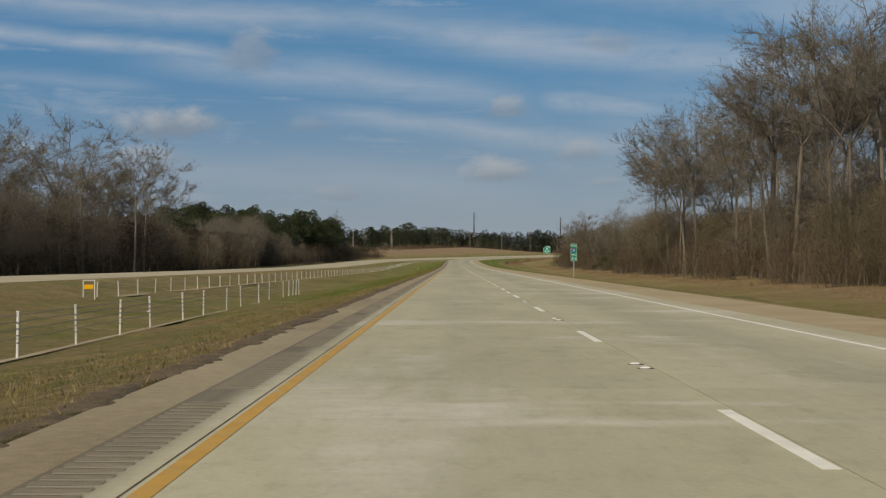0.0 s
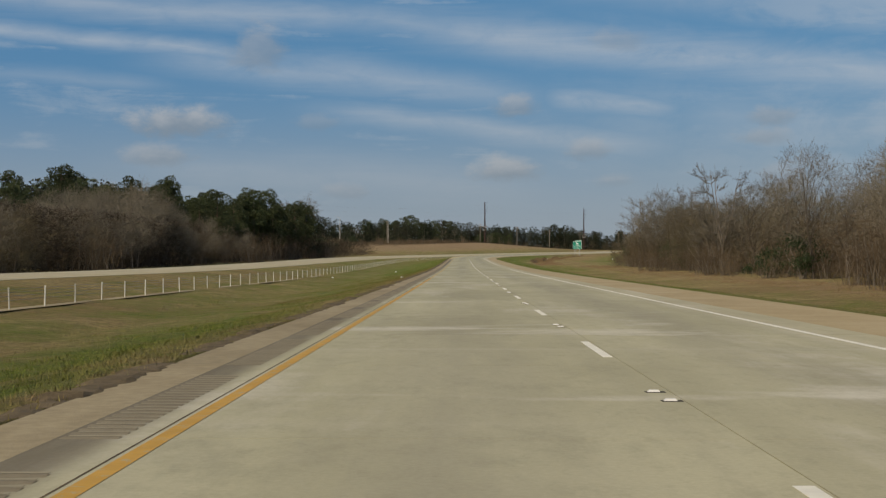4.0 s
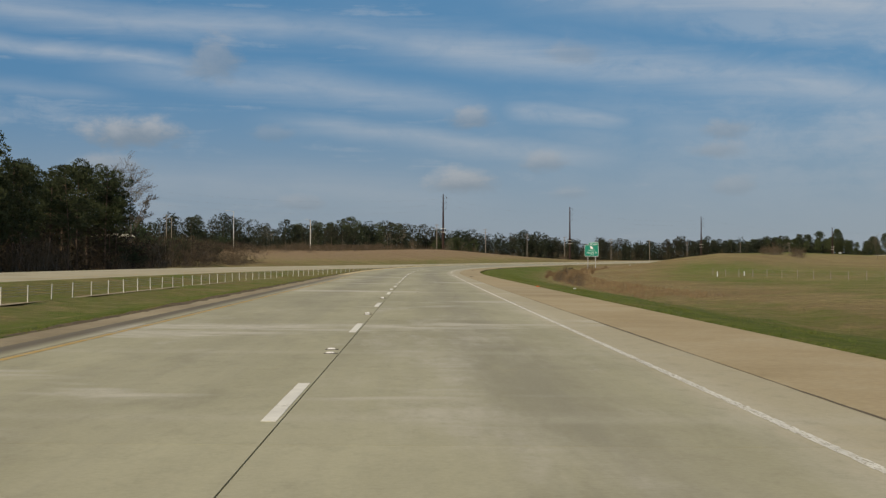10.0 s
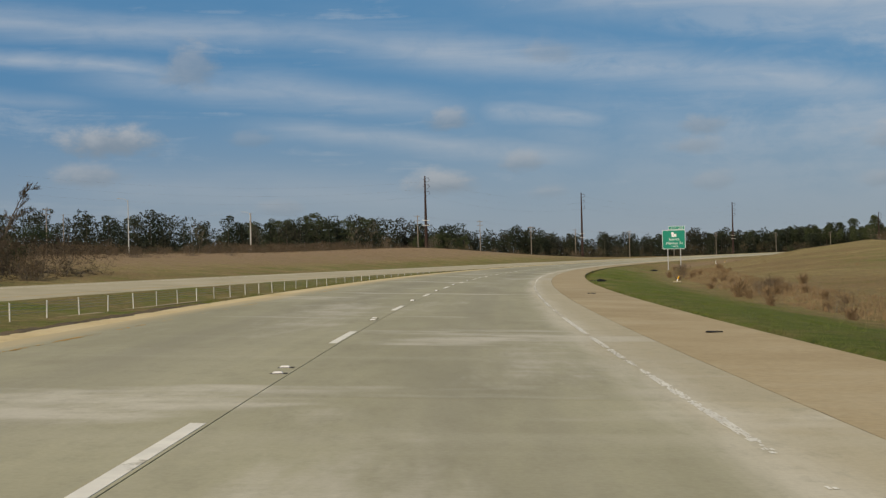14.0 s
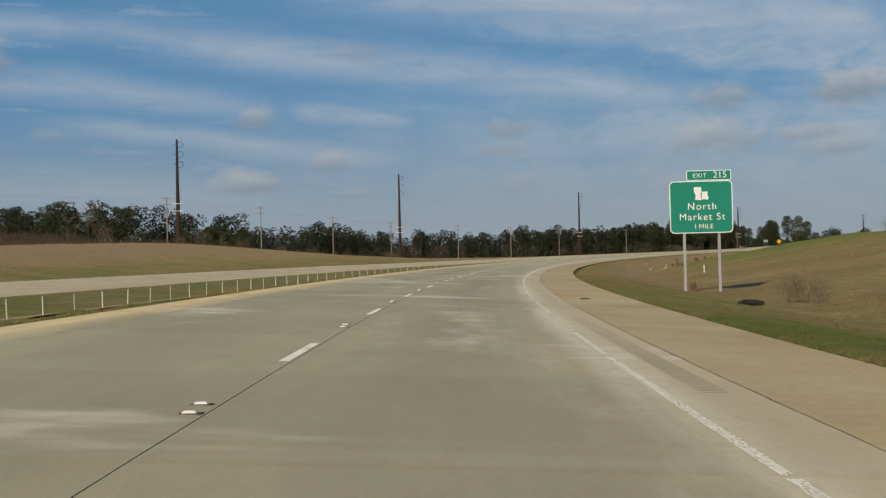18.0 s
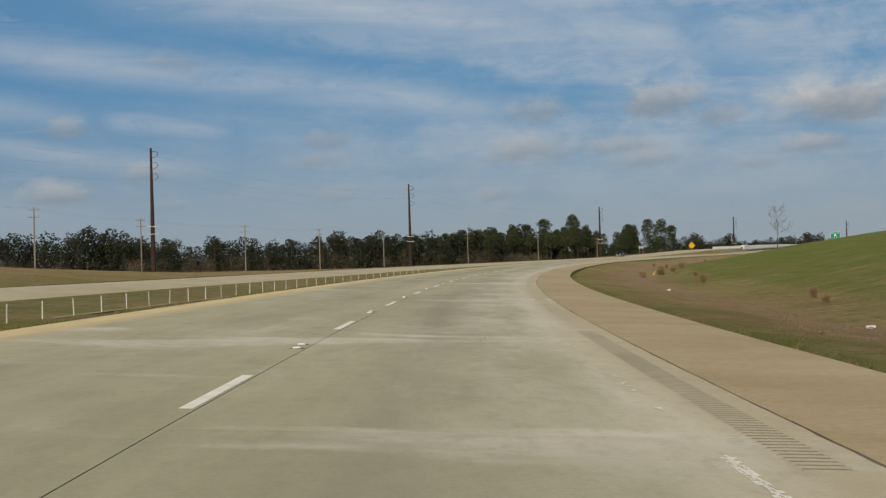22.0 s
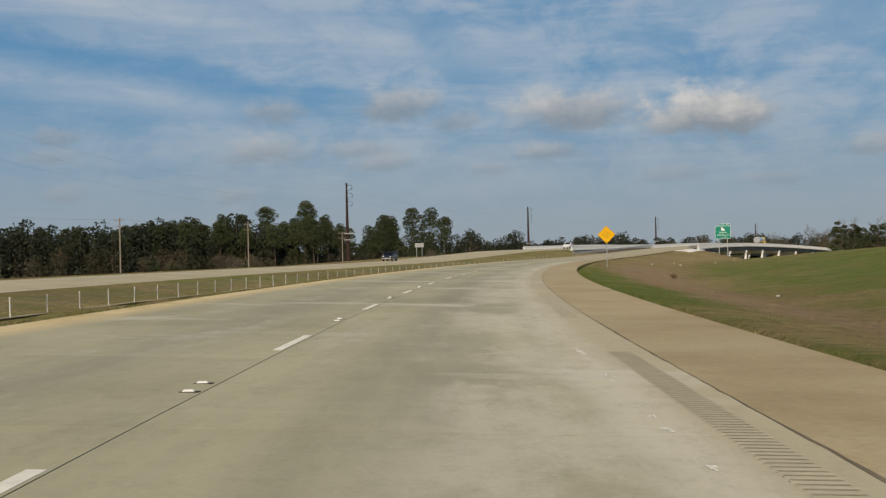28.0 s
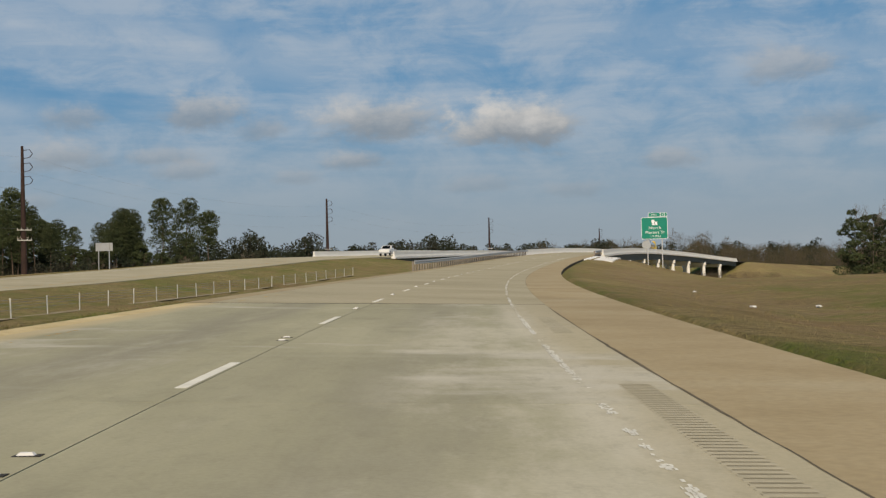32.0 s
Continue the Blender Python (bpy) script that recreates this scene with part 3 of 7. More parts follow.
def ground_z(s, u):
    """Height of the land; follows the road's edges and ditches near it and settles to rolling land away from it."""
    s, u = np.broadcast_arrays(np.asarray(s, float), np.asarray(u, float))
    z0, zi = road_z(s, LEFT_EDGE), other_z(s, OTHER_IN)
    r0, zo = road_z(s, RIGHT_EDGE), other_z(s, OTHER_OUT)
    base = np.interp(s, ST, _z)
    under = np.interp(s, (1405, 1440, 1660, 1700), (0, 1, 1, 0))         # the gap that the bridges cross
    out = np.empty_like(u)
    t = np.clip((u - OTHER_IN) / (LEFT_EDGE - OTHER_IN), 0, 1)
    dip = np.interp(u, (-27.5, -26.3, -25, -19, -13, -8, -5.6, -4.95), (0.02, 0.02, -0.12, -0.75, -1.1, -0.55, -0.06, -0.02))
    median = zi + (z0 - zi) * t + dip
    land = np.interp(s, ST, np.interp(ST, (0, 400, 700, 1000, 1300, 1500, 2000), (0, 0.2, 1.5, 5.5, 7.5, 7.5, 8)))
    rr = np.interp(u, (6.75, 8, 12, 16, 24, 40), (-0.02, -0.1, -0.7, -1.4, -1.1, -0.7))
    wide = np.clip((u - np.interp(s, (1300, 1380), (20, 14))) / np.interp(s, (1300, 1380), (60, 24)), 0, 1)
    right = (r0 + rr) * (1 - wide) + land * wide
    rise = np.interp(s, (600, 780, 1000, 1100, 1200, 1290, 1330), (-1.5, 3.0, 3.7, 2.7, 1.6, 0.2, -1.5)) + 1.5
    back = base - 1.5 + rise * np.interp(u, (14, 18, 26, 36, 48, 58, 76, 110, 160), (0, .08, .32, .68, 1, .85, .38, .2, 0))
    right = np.where((rise > 0) & (u < 160), np.maximum(right, back), right)
    ll = np.interp(-u, (40.5, 42, 48, 56, 70), (-0.02, -0.1, -0.9, -1.2, -0.7))
    widel = np.clip((-u - 60) / 60, 0, 1)
    hill = np.interp(s, (0, 500, 800, 1000, 1300, 1600, 2200), (0.2, 0.6, 4.5, 8.5, 9.5, 10.5, 14))
    left = (zo + ll) * (1 - widel) + hill * widel
    cut = np.interp(s, (625, 730, 960, 1090), (0, 1, 1, 0)) * np.clip((-u - 41) / 4, 0, 1)
    slope = base - 0.4 + np.interp(-u, (41, 46, 60, 80, 100, 150, 320, 600), (0, -0.5, 1.1, 3.0, 4.5, 5.7, 6.6, 6))
    left = left * (1 - cut) + slope * cut
    left = left + 1.4 * bump(s, u, 950, -92, 70, 26) + 4.0 * bump(s, u, 1150, -330, 260, 160)
    out = np.where(u > RIGHT_EDGE, right, np.where(u > LEFT_EDGE, road_z(s, u) - 0.30, np.where(u > OTHER_IN, median, np.where(u > OTHER_OUT, other_z(s, u) - 0.30, left))))
    low = land + 1.5
    near = np.clip(1 - (np.abs(u + 17) - 60) / 120, 0, 1)
    out = out * (1 - under * near) + np.minimum(out, low) * under * near
    return out


def place(s, u, dz=0.0, on=None):
    x, y, h, _, _ = line(s)
    z = (ground_z if on is None else on)(s, u)
    return np.stack([x + np.cos(h) * u, y - np.sin(h) * u, np.asarray(z) + dz], -1)


def stand(s, u, dz=0.0, on=None, turn=0.0):
    """Pose of a thing that stands at a station and offset; its y axis runs along the road."""
    p = place(np.float64(s), np.float64(u), dz, on)
    return pose(p[0], p[1], p[2], 0, 0, turn - math.degrees(float(np.interp(s, ST, _hd))))


# ---------------------------------------------------------------- mesh helpers


def mesh_of(name, verts, faces, mat, smooth=False):
    me = bpy.data.meshes.new(name)
    me.from_pydata([tuple(map(float, v)) for v in verts], [], [tuple(map(int, f)) for f in faces])
    if mat is not None:
        me.materials.append(mat)
    if smooth:
        me.polygons.foreach_set("use_smooth", [True] * len(me.polygons))
    me.update()
    return me


def tri_mesh(name, verts, tris, mat):
    """A large mesh of triangles from arrays."""
    verts, tris = np.asarray(verts, np.float32), np.asarray(tris, np.int32)
    me = bpy.data.meshes.new(name)
    me.vertices.add(len(verts))
    me.vertices.foreach_set("co", verts.ravel())
    me.loops.add(tris.size)
    me.loops.foreach_set("vertex_index", tris.ravel())
    me.polygons.add(len(tris))
    me.polygons.foreach_set("loop_start", np.arange(0, tris.size, 3, dtype=np.int32))
    me.polygons.foreach_set("loop_total", np.full(len(tris), 3, np.int32))
    me.materials.append(mat)
    me.update(calc_edges=True)
    return me


def link(name, me, parent=None, label="", m=None):
    ob = new(name, me)
    if parent is not None:
        ob.parent = parent
    if m is not None:
        ob.matrix_basis = m
    if label:
        tagged(ob, label)
    return ob


def part(name, bm, mat, parent, label=""):
    me = bpy.data.meshes.new(name)
    bm.to_mesh(me)
    bm.free()
    me.materials.append(mat)
    return link(name, me, parent, label)


def empty(name, m, label, category, group="", kind=""):
    ob = new(name)
    ob.empty_display_size = 0.1
    ob.matrix_basis = m
    return tagged(ob, label, category, group, kind)


def box(bm, size, at=(0, 0, 0), turn=None, bevel=0.0):
    m = Matrix.Translation(at) @ (turn or Matrix.Identity(4)) @ Matrix.Diagonal((*size, 1))
    r = bmesh.ops.create_cube(bm, size=1, matrix=m)
    if bevel:
        es = list({e for v in r["verts"] for e in v.link_edges})
        bmesh.ops.bevel(bm, geom=es, offset=bevel, segments=1, affect="EDGES")
    return bm


def tube(bm, a, b, ra, rb, n=10):
    a, b = Vector(a), Vector(b)
    q = (b - a).to_track_quat("Z", "Y").to_matrix().to_4x4()
    bmesh.ops.create_cone(bm, cap_ends=True, segments=n, radius1=ra, radius2=rb, depth=(b - a).length, matrix=Matrix.Translation((a + b) / 2) @ q)
    return bm


def sheet(pts, thick):
    """A plate from a flat outline in x and z, thick along y (its face towards -y)."""
    bm = bmesh.new()
    lo = [bm.verts.new((x, 0, z)) for x, z in pts]
    hi = [bm.verts.new((x, thick, z)) for x, z in pts]
    bm.faces.new(lo)
    bm.faces.new(hi[::-1])
    for i in range(len(pts)):
        j = (i + 1) % len(pts)
        bm.faces.new((lo[j], lo[i], hi[i], hi[j]))
    bmesh.ops.recalc_face_normals(bm, faces=bm.faces)
    return bm


def rounded(w, h, r, n=5, cx=0.0, cz=0.0):
    out = []
    for qx, qz, a0 in ((1, 1, 0), (-1, 1, 90), (-1, -1, 180), (1, -1, 270)):
        for i in range(n + 1):
            a = radians(a0 + 90 * i / n)
            out.append((cx + qx * (w / 2 - r) + r * math.cos(a), cz + qz * (h / 2 - r) + r * math.sin(a)))
    return out


def lettering(name, text, size, mat, parent, x, y, z, spread=1.0):
    """Raised letters that face -y, centred at x, z."""
    cu = bpy.data.curves.new(name, "FONT")
    cu.body, cu.size, cu.align_x, cu.align_y, cu.extrude, cu.space_character = text, size, "CENTER", "CENTER", 0.002, spread
    tmp = bpy.data.objects.new(name, cu)
    scene.collection.objects.link(tmp)
    me = bpy.data.meshes.new_from_object(tmp.evaluated_get(bpy.context.evaluated_depsgraph_get()))
    bpy.data.objects.remove(tmp)
    me.materials.clear()
    me.materials.append(mat)
    return link(name, me, parent, "", pose(x, y, z, 90, 0, 0))


def text_line(name, text, size, mat, parent, x, y, z, spread=1.0):
    """Several words on one line, each a part of its own."""
    obs = [lettering(name, w, size, mat, parent, x, y, z, spread) for w in text.split()]
    wide = [max(v.co.x for v in o.data.vertices) - min(v.co.x for v in o.data.vertices) for o in obs]
    left = x - (sum(wide) + 0.5 * size * (len(obs) - 1)) / 2
    for o, w in zip(obs, wide):
        o.matrix_basis = pose(left + w / 2, y, z, 90, 0, 0)
        left += w + 0.5 * size


def swept(name, s0, s1, rows, mat, on=None, step=4.0, parent=None, label="", close=True):
    """A strip along the road between two stations; rows: (offset, height) of its outline."""
    n = max(2, int(math.ceil((s1 - s0) / step)) + 1)
    ss = np.linspace(s0, s1, n)
    cols = [place(ss, np.full(n, float(u)), dz, on) for u, dz in rows]
    V = np.stack(cols, 1).reshape(-1, 3)
    k = len(rows)
    F = []
    for i in range(n - 1):
        for j in range(k if close else k - 1):
            a, b = i * k + j, i * k + (j + 1) % k
            F.append((a, b, b + k, a + k))
    if close:
        F.append(tuple(range(k))[::-1])
        F.append(tuple(range((n - 1) * k, n * k)))
    return link(name, mesh_of(name, V, F, mat), parent, label)


# ---------------------------------------------------------------- ground


def turf_tone(Sf, Uf):
    """How green the turf is, and where bare soil shows, as a colour layer."""
    g = np.where(Uf > 20, 0.10, 0.26) + np.where((Uf < -5) & (Uf > -28), np.interp(Sf, (250, 400, 800, 950), (0, 0.3, 0.3, 0.08)), 0)
    g = g + np.where(Uf < -41, np.interp(Sf, (600, 700, 1000, 1100), (0, 0.14, 0.14, 0)), 0)
    g = g - np.where((Uf > 7.5) & (Uf < 20), np.interp(Sf, (680, 800), (0, 0.26)), 0)
    g += 1.0 * np.exp(-((Uf - 9.8) / 4.3) ** 2) * np.interp(Sf, (0, 120, 250, 500, 640, 760, 1000), (.15, .5, .9, 1, .9, .2, .1))
    g += 0.8 * np.exp(-((Uf + 8.2) / 3.2) ** 2) * np.interp(Sf, (0, 45, 80, 150, 210, 290, 330, 480, 700), (.0, .1, .7, .8, .45, .45, 1.1, 1.1, .5))
    g += 0.95 * bump(Sf, Uf, 1030, 36, 235, 21, 4.0) + 0.5 * bump(Sf, Uf, 600, 72, 130, 34) + 0.25 * bump(Sf, Uf, 250, -14, 220, 5) + 0.3 * bump(Sf, Uf, 860, -56, 110, 9)
    g += 0.45 * bump(Sf, Uf, 420, 19, 45, 4) + 0.5 * bump(Sf, Uf, 440, 33, 50, 6) + 0.55 * bump(Sf, Uf, 545, 34, 55, 9) + 0.5 * bump(Sf, Uf, 650, 46, 45, 12) + 0.45 * bump(Sf, Uf, 470, 52, 60, 12)
    g -= 0.5 * bump(Sf, Uf, 640, 24, 190, 8) + 0.3 * bump(Sf, Uf, 820, 45, 90, 20)
    g -= 0.25 * bump(Sf, Uf, 850, -80, 220, 36)
    g += np.where((Uf < -60) | (Uf > 130), -0.1, 0)
    soil = 0.85 * np.exp(-((Uf - 27) / 7) ** 2) * np.interp(Sf, (0, 60, 330, 420), (.7, .8, .6, 0)) + 0.5 * np.exp(-((Uf + 5.3) / 0.45) ** 2)
    g += 0.16 * np.exp(-((Uf - 7.5) / 1.6) ** 2) * np.interp(Sf, (600, 760), (0, 1))
    soil += 0.36 * bump(Sf, Uf, 1285, 24, 135, 17, 4.0) + 0.72 * np.exp(-((Uf - 12.3) / 4.2) ** 2) * np.interp(Sf, (730, 800, 1180, 1240), (0, 1, 1, .3))
    far = np.interp(Sf, (740, 860), (0, 1))
    g += 0.85 * np.exp(-((Uf - 8.3) / 1.9) ** 2) * np.interp(Sf, (1070, 1105, 1160, 1190), (0, 1, 1, 0))
    soil += 0.42 * np.exp(-((Uf + 14) / 7) ** 2) * far
    g += (0.55 * np.exp(-((Uf + 5.7) / 0.8) ** 2) + 0.12 * np.exp(-((Uf + 25) / 4) ** 2)) * far
    soil += np.where(Uf < -43, np.interp(Sf, (620, 720, 1150, 1250), (0, 0.17, 0.17, 0)), 0)
    soil += np.where(np.abs(Uf + 60) < 20, 0.1, 0) + 0.6 * bump(Sf, Uf, 860, -112, 190, 46, 4.0)
    return np.stack([np.clip(g, 0, 1), np.clip(soil, 0, 1), np.zeros_like(g), np.ones_like(g)], 1).astype(np.float32)


def build_ground():
    s = np.concatenate([np.arange(-200, 1760, 5.0), np.arange(1760, 2690, 30.0)])
    u = np.concatenate([[-3200, -2400, -1800, -1300, -950, -720, -560], np.arange(-450, -100, 18), np.arange(-100, -52, 4), [-50, -48, -46, -44, -42, -41], [OTHER_OUT, OTHER_OUT + 0.05, -34, OTHER_IN - 0.05],
                        [OTHER_IN], np.arange(-26.5, -8, 1.2), [-8, -7, -6.3, -5.6, -5.2], [LEFT_EDGE, LEFT_EDGE + 0.05, 0, RIGHT_EDGE - 0.05, RIGHT_EDGE, 7.2, 7.8, 8.5], np.arange(9.5, 24, 1.5), np.arange(24, 60, 4), np.arange(60, 130, 8), [140, 160, 190, 230, 290, 370, 480, 620, 800, 950]])
    S, U = np.meshgrid(s, u, indexing="ij")
    P = place(S.ravel(), U.ravel())
    rng = np.random.default_rng(4)
    rough = np.where((np.abs(U - 1) > 8) & (np.abs(U + 34) > 8.5), 0.05, 0.0).ravel()
    P[:, 2] += rng.normal(0, 1, len(P)) * rough
    n, k = len(s), len(u)
    i, j = np.meshgrid(np.arange(n - 1), np.arange(k - 1), indexing="ij")
    a = (i * k + j).ravel()
    F = np.stack([a, a + 1, a + k + 1, a + k], 1)
    T = np.concatenate([F[:, [0, 1, 2]], F[:, [0, 2, 3]]])
    me = tri_mesh("ground", P, T, M["turf"])
    me.polygons.foreach_set("use_smooth", [True] * len(me.polygons))
    col = turf_tone(S.ravel(), U.ravel())
    at = me.color_attributes.new("turf", "FLOAT_COLOR", "POINT")
    at.data.foreach_set("color", col.ravel())
    return tagged(link("ground", me), "rolling winter turf, straw-brown with green patches", "ground", kind="structure")


build_ground()

# ---------------------------------------------------------------- the two carriageways
END = 2100
road = swept("road", -150, END, ((-4.9, -0.012), (6.7, -0.012), (6.7, -0.28), (-4.9, -0.28)), M["joint"], road_z, 6.0)
tagged(road, "pale concrete motorway carriageway with two lanes and dark sealed joints", "road", kind="structure")
other = swept("road", -150, END, ((-40.4, 0.0), (-27.6, 0.0), (-27.6, -0.28), (-40.4, -0.28)), M["concrete"], other_z, 6.0)
tagged(other, "pale concrete carriageway of the other direction beyond the median", "road", kind="structure")
swept("edge_line", -150, END, ((-38.55, 0.004), (-38.43, 0.004)), M["white"], other_z, 12.0, other, close=False)
swept("edge_line", -150, END, ((-30.1, 0.004), (-29.98, 0.004)), M["yellow"], other_z, 12.0, other, close=False)
PHASE, CYCLE = 7.61, 12.192


def road_uv(me, s, u):
    """Lay the offset and the station of each corner into the mesh, for the pavement's pattern."""
    ix = np.empty(len(me.loops), np.int32)
    me.loops.foreach_get("vertex_index", ix)
    lay = me.uv_layers.new(name="road")
    lay.data.foreach_set("uv", np.stack([np.asarray(u)[ix], np.asarray(s)[ix]], 1).astype(np.float32).ravel())


def slab(name, s0, s1, u0, u1, mat, sink=0.0):
    n = max(2, int(round((s1 - s0) / 6.1)) + 1)
    ss = np.linspace(s0, s1, n)
    V = np.stack([place(ss, np.full(n, u), dz - sink, road_z) for u, dz in ((u0, -0.06), (u0, 0), (u1, 0), (u1, -0.06))], 1).reshape(-1, 3)
    F = [(4 * i + j, 4 * i + j + 1, 4 * i + j + 5, 4 * i + j + 4) for i in range(n - 1) for j in range(3)] + [(0, 3, 2, 1), tuple(4 * n - 4 + j for j in range(4))]
    me = mesh_of(name, V, F, mat)
    road_uv(me, np.repeat(ss, 4), np.tile((u0, u0, u1, u1), n))
    return link(name, me, road)


def build_slabs():
    g = 0.006
    length = 6.096
    for i in range(206):
        s0 = -18 + i * length
        s1 = s0 + length - 0.012
        slab("slab", s0, s1, -4.30 + g, 0.085 - g, M["road"])
        slab("slab", s0, s1, 0.085 + g, 4.52 - 0.003, M["road"])
    for i in range(70):
        s0 = -18 + i * length * 3
        s1 = s0 + length * 3 - 0.015
        slab("shoulder_slab", s0, s1, 4.52 + 0.003, 6.7, M["shoulder"], 0.0)
        slab("shoulder_slab", s0, s1, -4.9, -4.30 - 2 * g, M["dirty" if s0 < 470 else "sand"], 0.010)
    # what lies past the reach of the walk
    for lo, hi in ((-150, -18), (1238, END)):
        swept("far_slabs", lo, hi, ((-4.22, 0.0), (4.52, 0.0)), M["concrete"], road_z, 6.0, road, close=False)
        swept("far_shoulder", lo, hi, ((4.53, 0.0), (6.7, 0.0)), M["shoulder"], road_z, 6.0, road, close=False)
        swept("far_shoulder", lo, hi, ((-4.9, 0.0), (-4.23, 0.0)), M["shoulder"], road_z, 6.0, road, close=False)


def paint_scraps(name, s0, s1, u0, mat, label, seed, thin):
    """What is left of a worn line: small ragged flakes of paint, close together where the line has lasted."""
    rng = np.random.default_rng(seed)
    s = np.arange(s0, s1, 0.08)
    n = len(s)
    wear = np.interp(s, (296, 310, 345, 358, 366, 430, 444, 470, 486, 515, 545, 620, 655, 680, 684, 690, 697, 735, 765, 772, 784, 793, 835, 850, 1030, 1165, 1185, 1204, 1240), (.3, .5, .5, .1, -.45, -.4, .0, .08, .24, .20, .08, .06, .4, .36, -.2, -.2, .1, .05, .05, -.4, -.35, .08, .25, .85, .48, .50, .34, .2, .15)) + thin
    for span, size in ((61, 0.10), (17, 0.12), (5, 0.10)):
        w = np.convolve(rng.normal(0, 1, n + span - 1), np.ones(span) / math.sqrt(span), "valid")
        wear = wear + w * size
    V, F = [], []
    shared = rng.random(n)
    for j in range(4):
        keep = np.nonzero(rng.random(n) * 0.16 + shared * 0.30 + wear + (0.09 if j in (0, 3) else 0) < 0.45)[0]
        lo = u0 - 0.042 + 0.021 * j + rng.normal(0, 0.004, len(keep))
        hi = lo + 0.021 + rng.normal(0, 0.004, len(keep))
        a, z = s[keep] + rng.normal(0, 0.012, len(keep)), s[keep] + 0.08 + rng.normal(0, 0.012, len(keep))
        V.append(np.stack([place(a, lo, 0.003, road_z), place(a, hi, 0.003, road_z), place(z, hi, 0.003, road_z), place(z, lo, 0.003, road_z)], 1).reshape(-1, 3))
    V = np.concatenate(V)
    T = np.arange(len(V)).reshape(-1, 4)
    T = np.concatenate([T[:, [0, 1, 2]], T[:, [0, 2, 3]]])
    tagged(link(name, tri_mesh(name, V, T, M[mat]), road, label), kind="stuff")


def build_marks():
    for k in range(-2, 118):
        s = PHASE + k * CYCLE
        swept("lane_dash", s, s + 3.05, ((-0.055, 0.003), (0.055, 0.003), (0.055, -0.002), (-0.055, -0.002)), M["white"], road_z, 3.1, road)
    swept("edge_line", -150, 296, ((3.60, 0.003), (3.72, 0.003)), M["white"], road_z, 6.0, road, "white edge line in fair order", close=False)
    paint_scraps("edge_line_scraps", 296, 1400, 3.66, "white", "scraps of a white edge line worn almost away", 31, 0.0)
    paint_scraps("edge_line_scraps", 471, 1400, -3.66, "yellow", "scraps of a yellow edge line worn almost away", 32, 0.35)
    swept("edge_line", -150, 235, ((-3.665, 0.003), (-3.545, 0.003)), M["yellow"], road_z, 6.0, road, "yellow edge line with chipped paint", close=False)
    swept("edge_line", 235, 470, ((-3.665, 0.003), (-3.56, 0.003)), M["yellow_worn"], road_z, 6.0, road, "faded yellow edge line rubbed thin", close=False)
    swept("edge_joint", -20, 470, ((-3.715, 0.002), (-3.700, 0.002)), M["soil"], road_z, 6.0, road, "dark gritty joint beside the yellow line", close=False)
    bm = bmesh.new()
    box(bm, (0.11, 0.06, 0.018), (0, 0, 0.009))
    for v in bm.verts:
        if v.co.z > 0.015:
            v.co.x *= 0.7
            v.co.y *= 0.55
    pb = bmesh.new()
    box(pb, (0.17, 0.11, 0.004), (0.01, -0.005, -0.001))
    pad = bpy.data.meshes.new("bitumen_pad")
    pb.to_mesh(pad)
    pad.materials.append(M["joint"])
    me = bpy.data.meshes.new("reflector")
    bm.to_mesh(me)
    me.materials.append(M["litter"])
    for k in range(-2, 112):
        s = PHASE + k * CYCLE + 7.2
        for ds, u in ((0, -0.03), (0.75, -0.06)):
            ob = link("pavement_reflector", me, road, "", stand(s + ds * (1 if k % 5 else 0.8), u, 0.003, road_z))
            link("bitumen_pad", pad, ob)


def build_cracks_and_marks():
    """Fine broken cracks in the right-hand lane and tyre marks on the shoulder, each a thin dark ribbon."""
    r = random.Random(77)
    # the last three, from station 1106, stand for tyre marks on the shoulder
    for s, u, ds, du, n in ((420.6, 2.22, 0.16, 0.01, 22), (421.6, 2.4, 0.08, 0.05, 7), (421.2, 2.5, -0.03, 0.09, 9), (424.4, 1.0, 0.2, 0.0, 16), (425.0, 2.6, 0.12, 0.05, 8), (431, 2.1, 0.2, 0.02, 14), (440, 2.4, 0.25, -0.01, 16), (640, 1.4, 0.05, 0.12, 8), (742, 1.6, 0.04, 0.1, 9), (846, 2.3, 0.16, 0.03, 12), (1106.5, 5.25, 0.3, 0.02, 14), (1108.5, 5.05, 0.25, 0.03, 12), (1111.0, 5.35, 0.3, -0.01, 12)):
        V, F = [], []
        for k in range(n):
            w = 0.0025 + 0.004 * r.random()
            V += [place(np.float64(s), np.float64(u - w), 0.002, road_z), place(np.float64(s), np.float64(u + w), 0.002, road_z)]
            if k:
                F.append((2 * k - 2, 2 * k - 1, 2 * k + 1, 2 * k))
            s += ds * r.uniform(0.5, 1.5) + 0.004
            u += du * r.uniform(0.4, 1.6) + r.gauss(0, 0.035)
        link("crack", mesh_of("crack", V, F, M["soil"]), road)


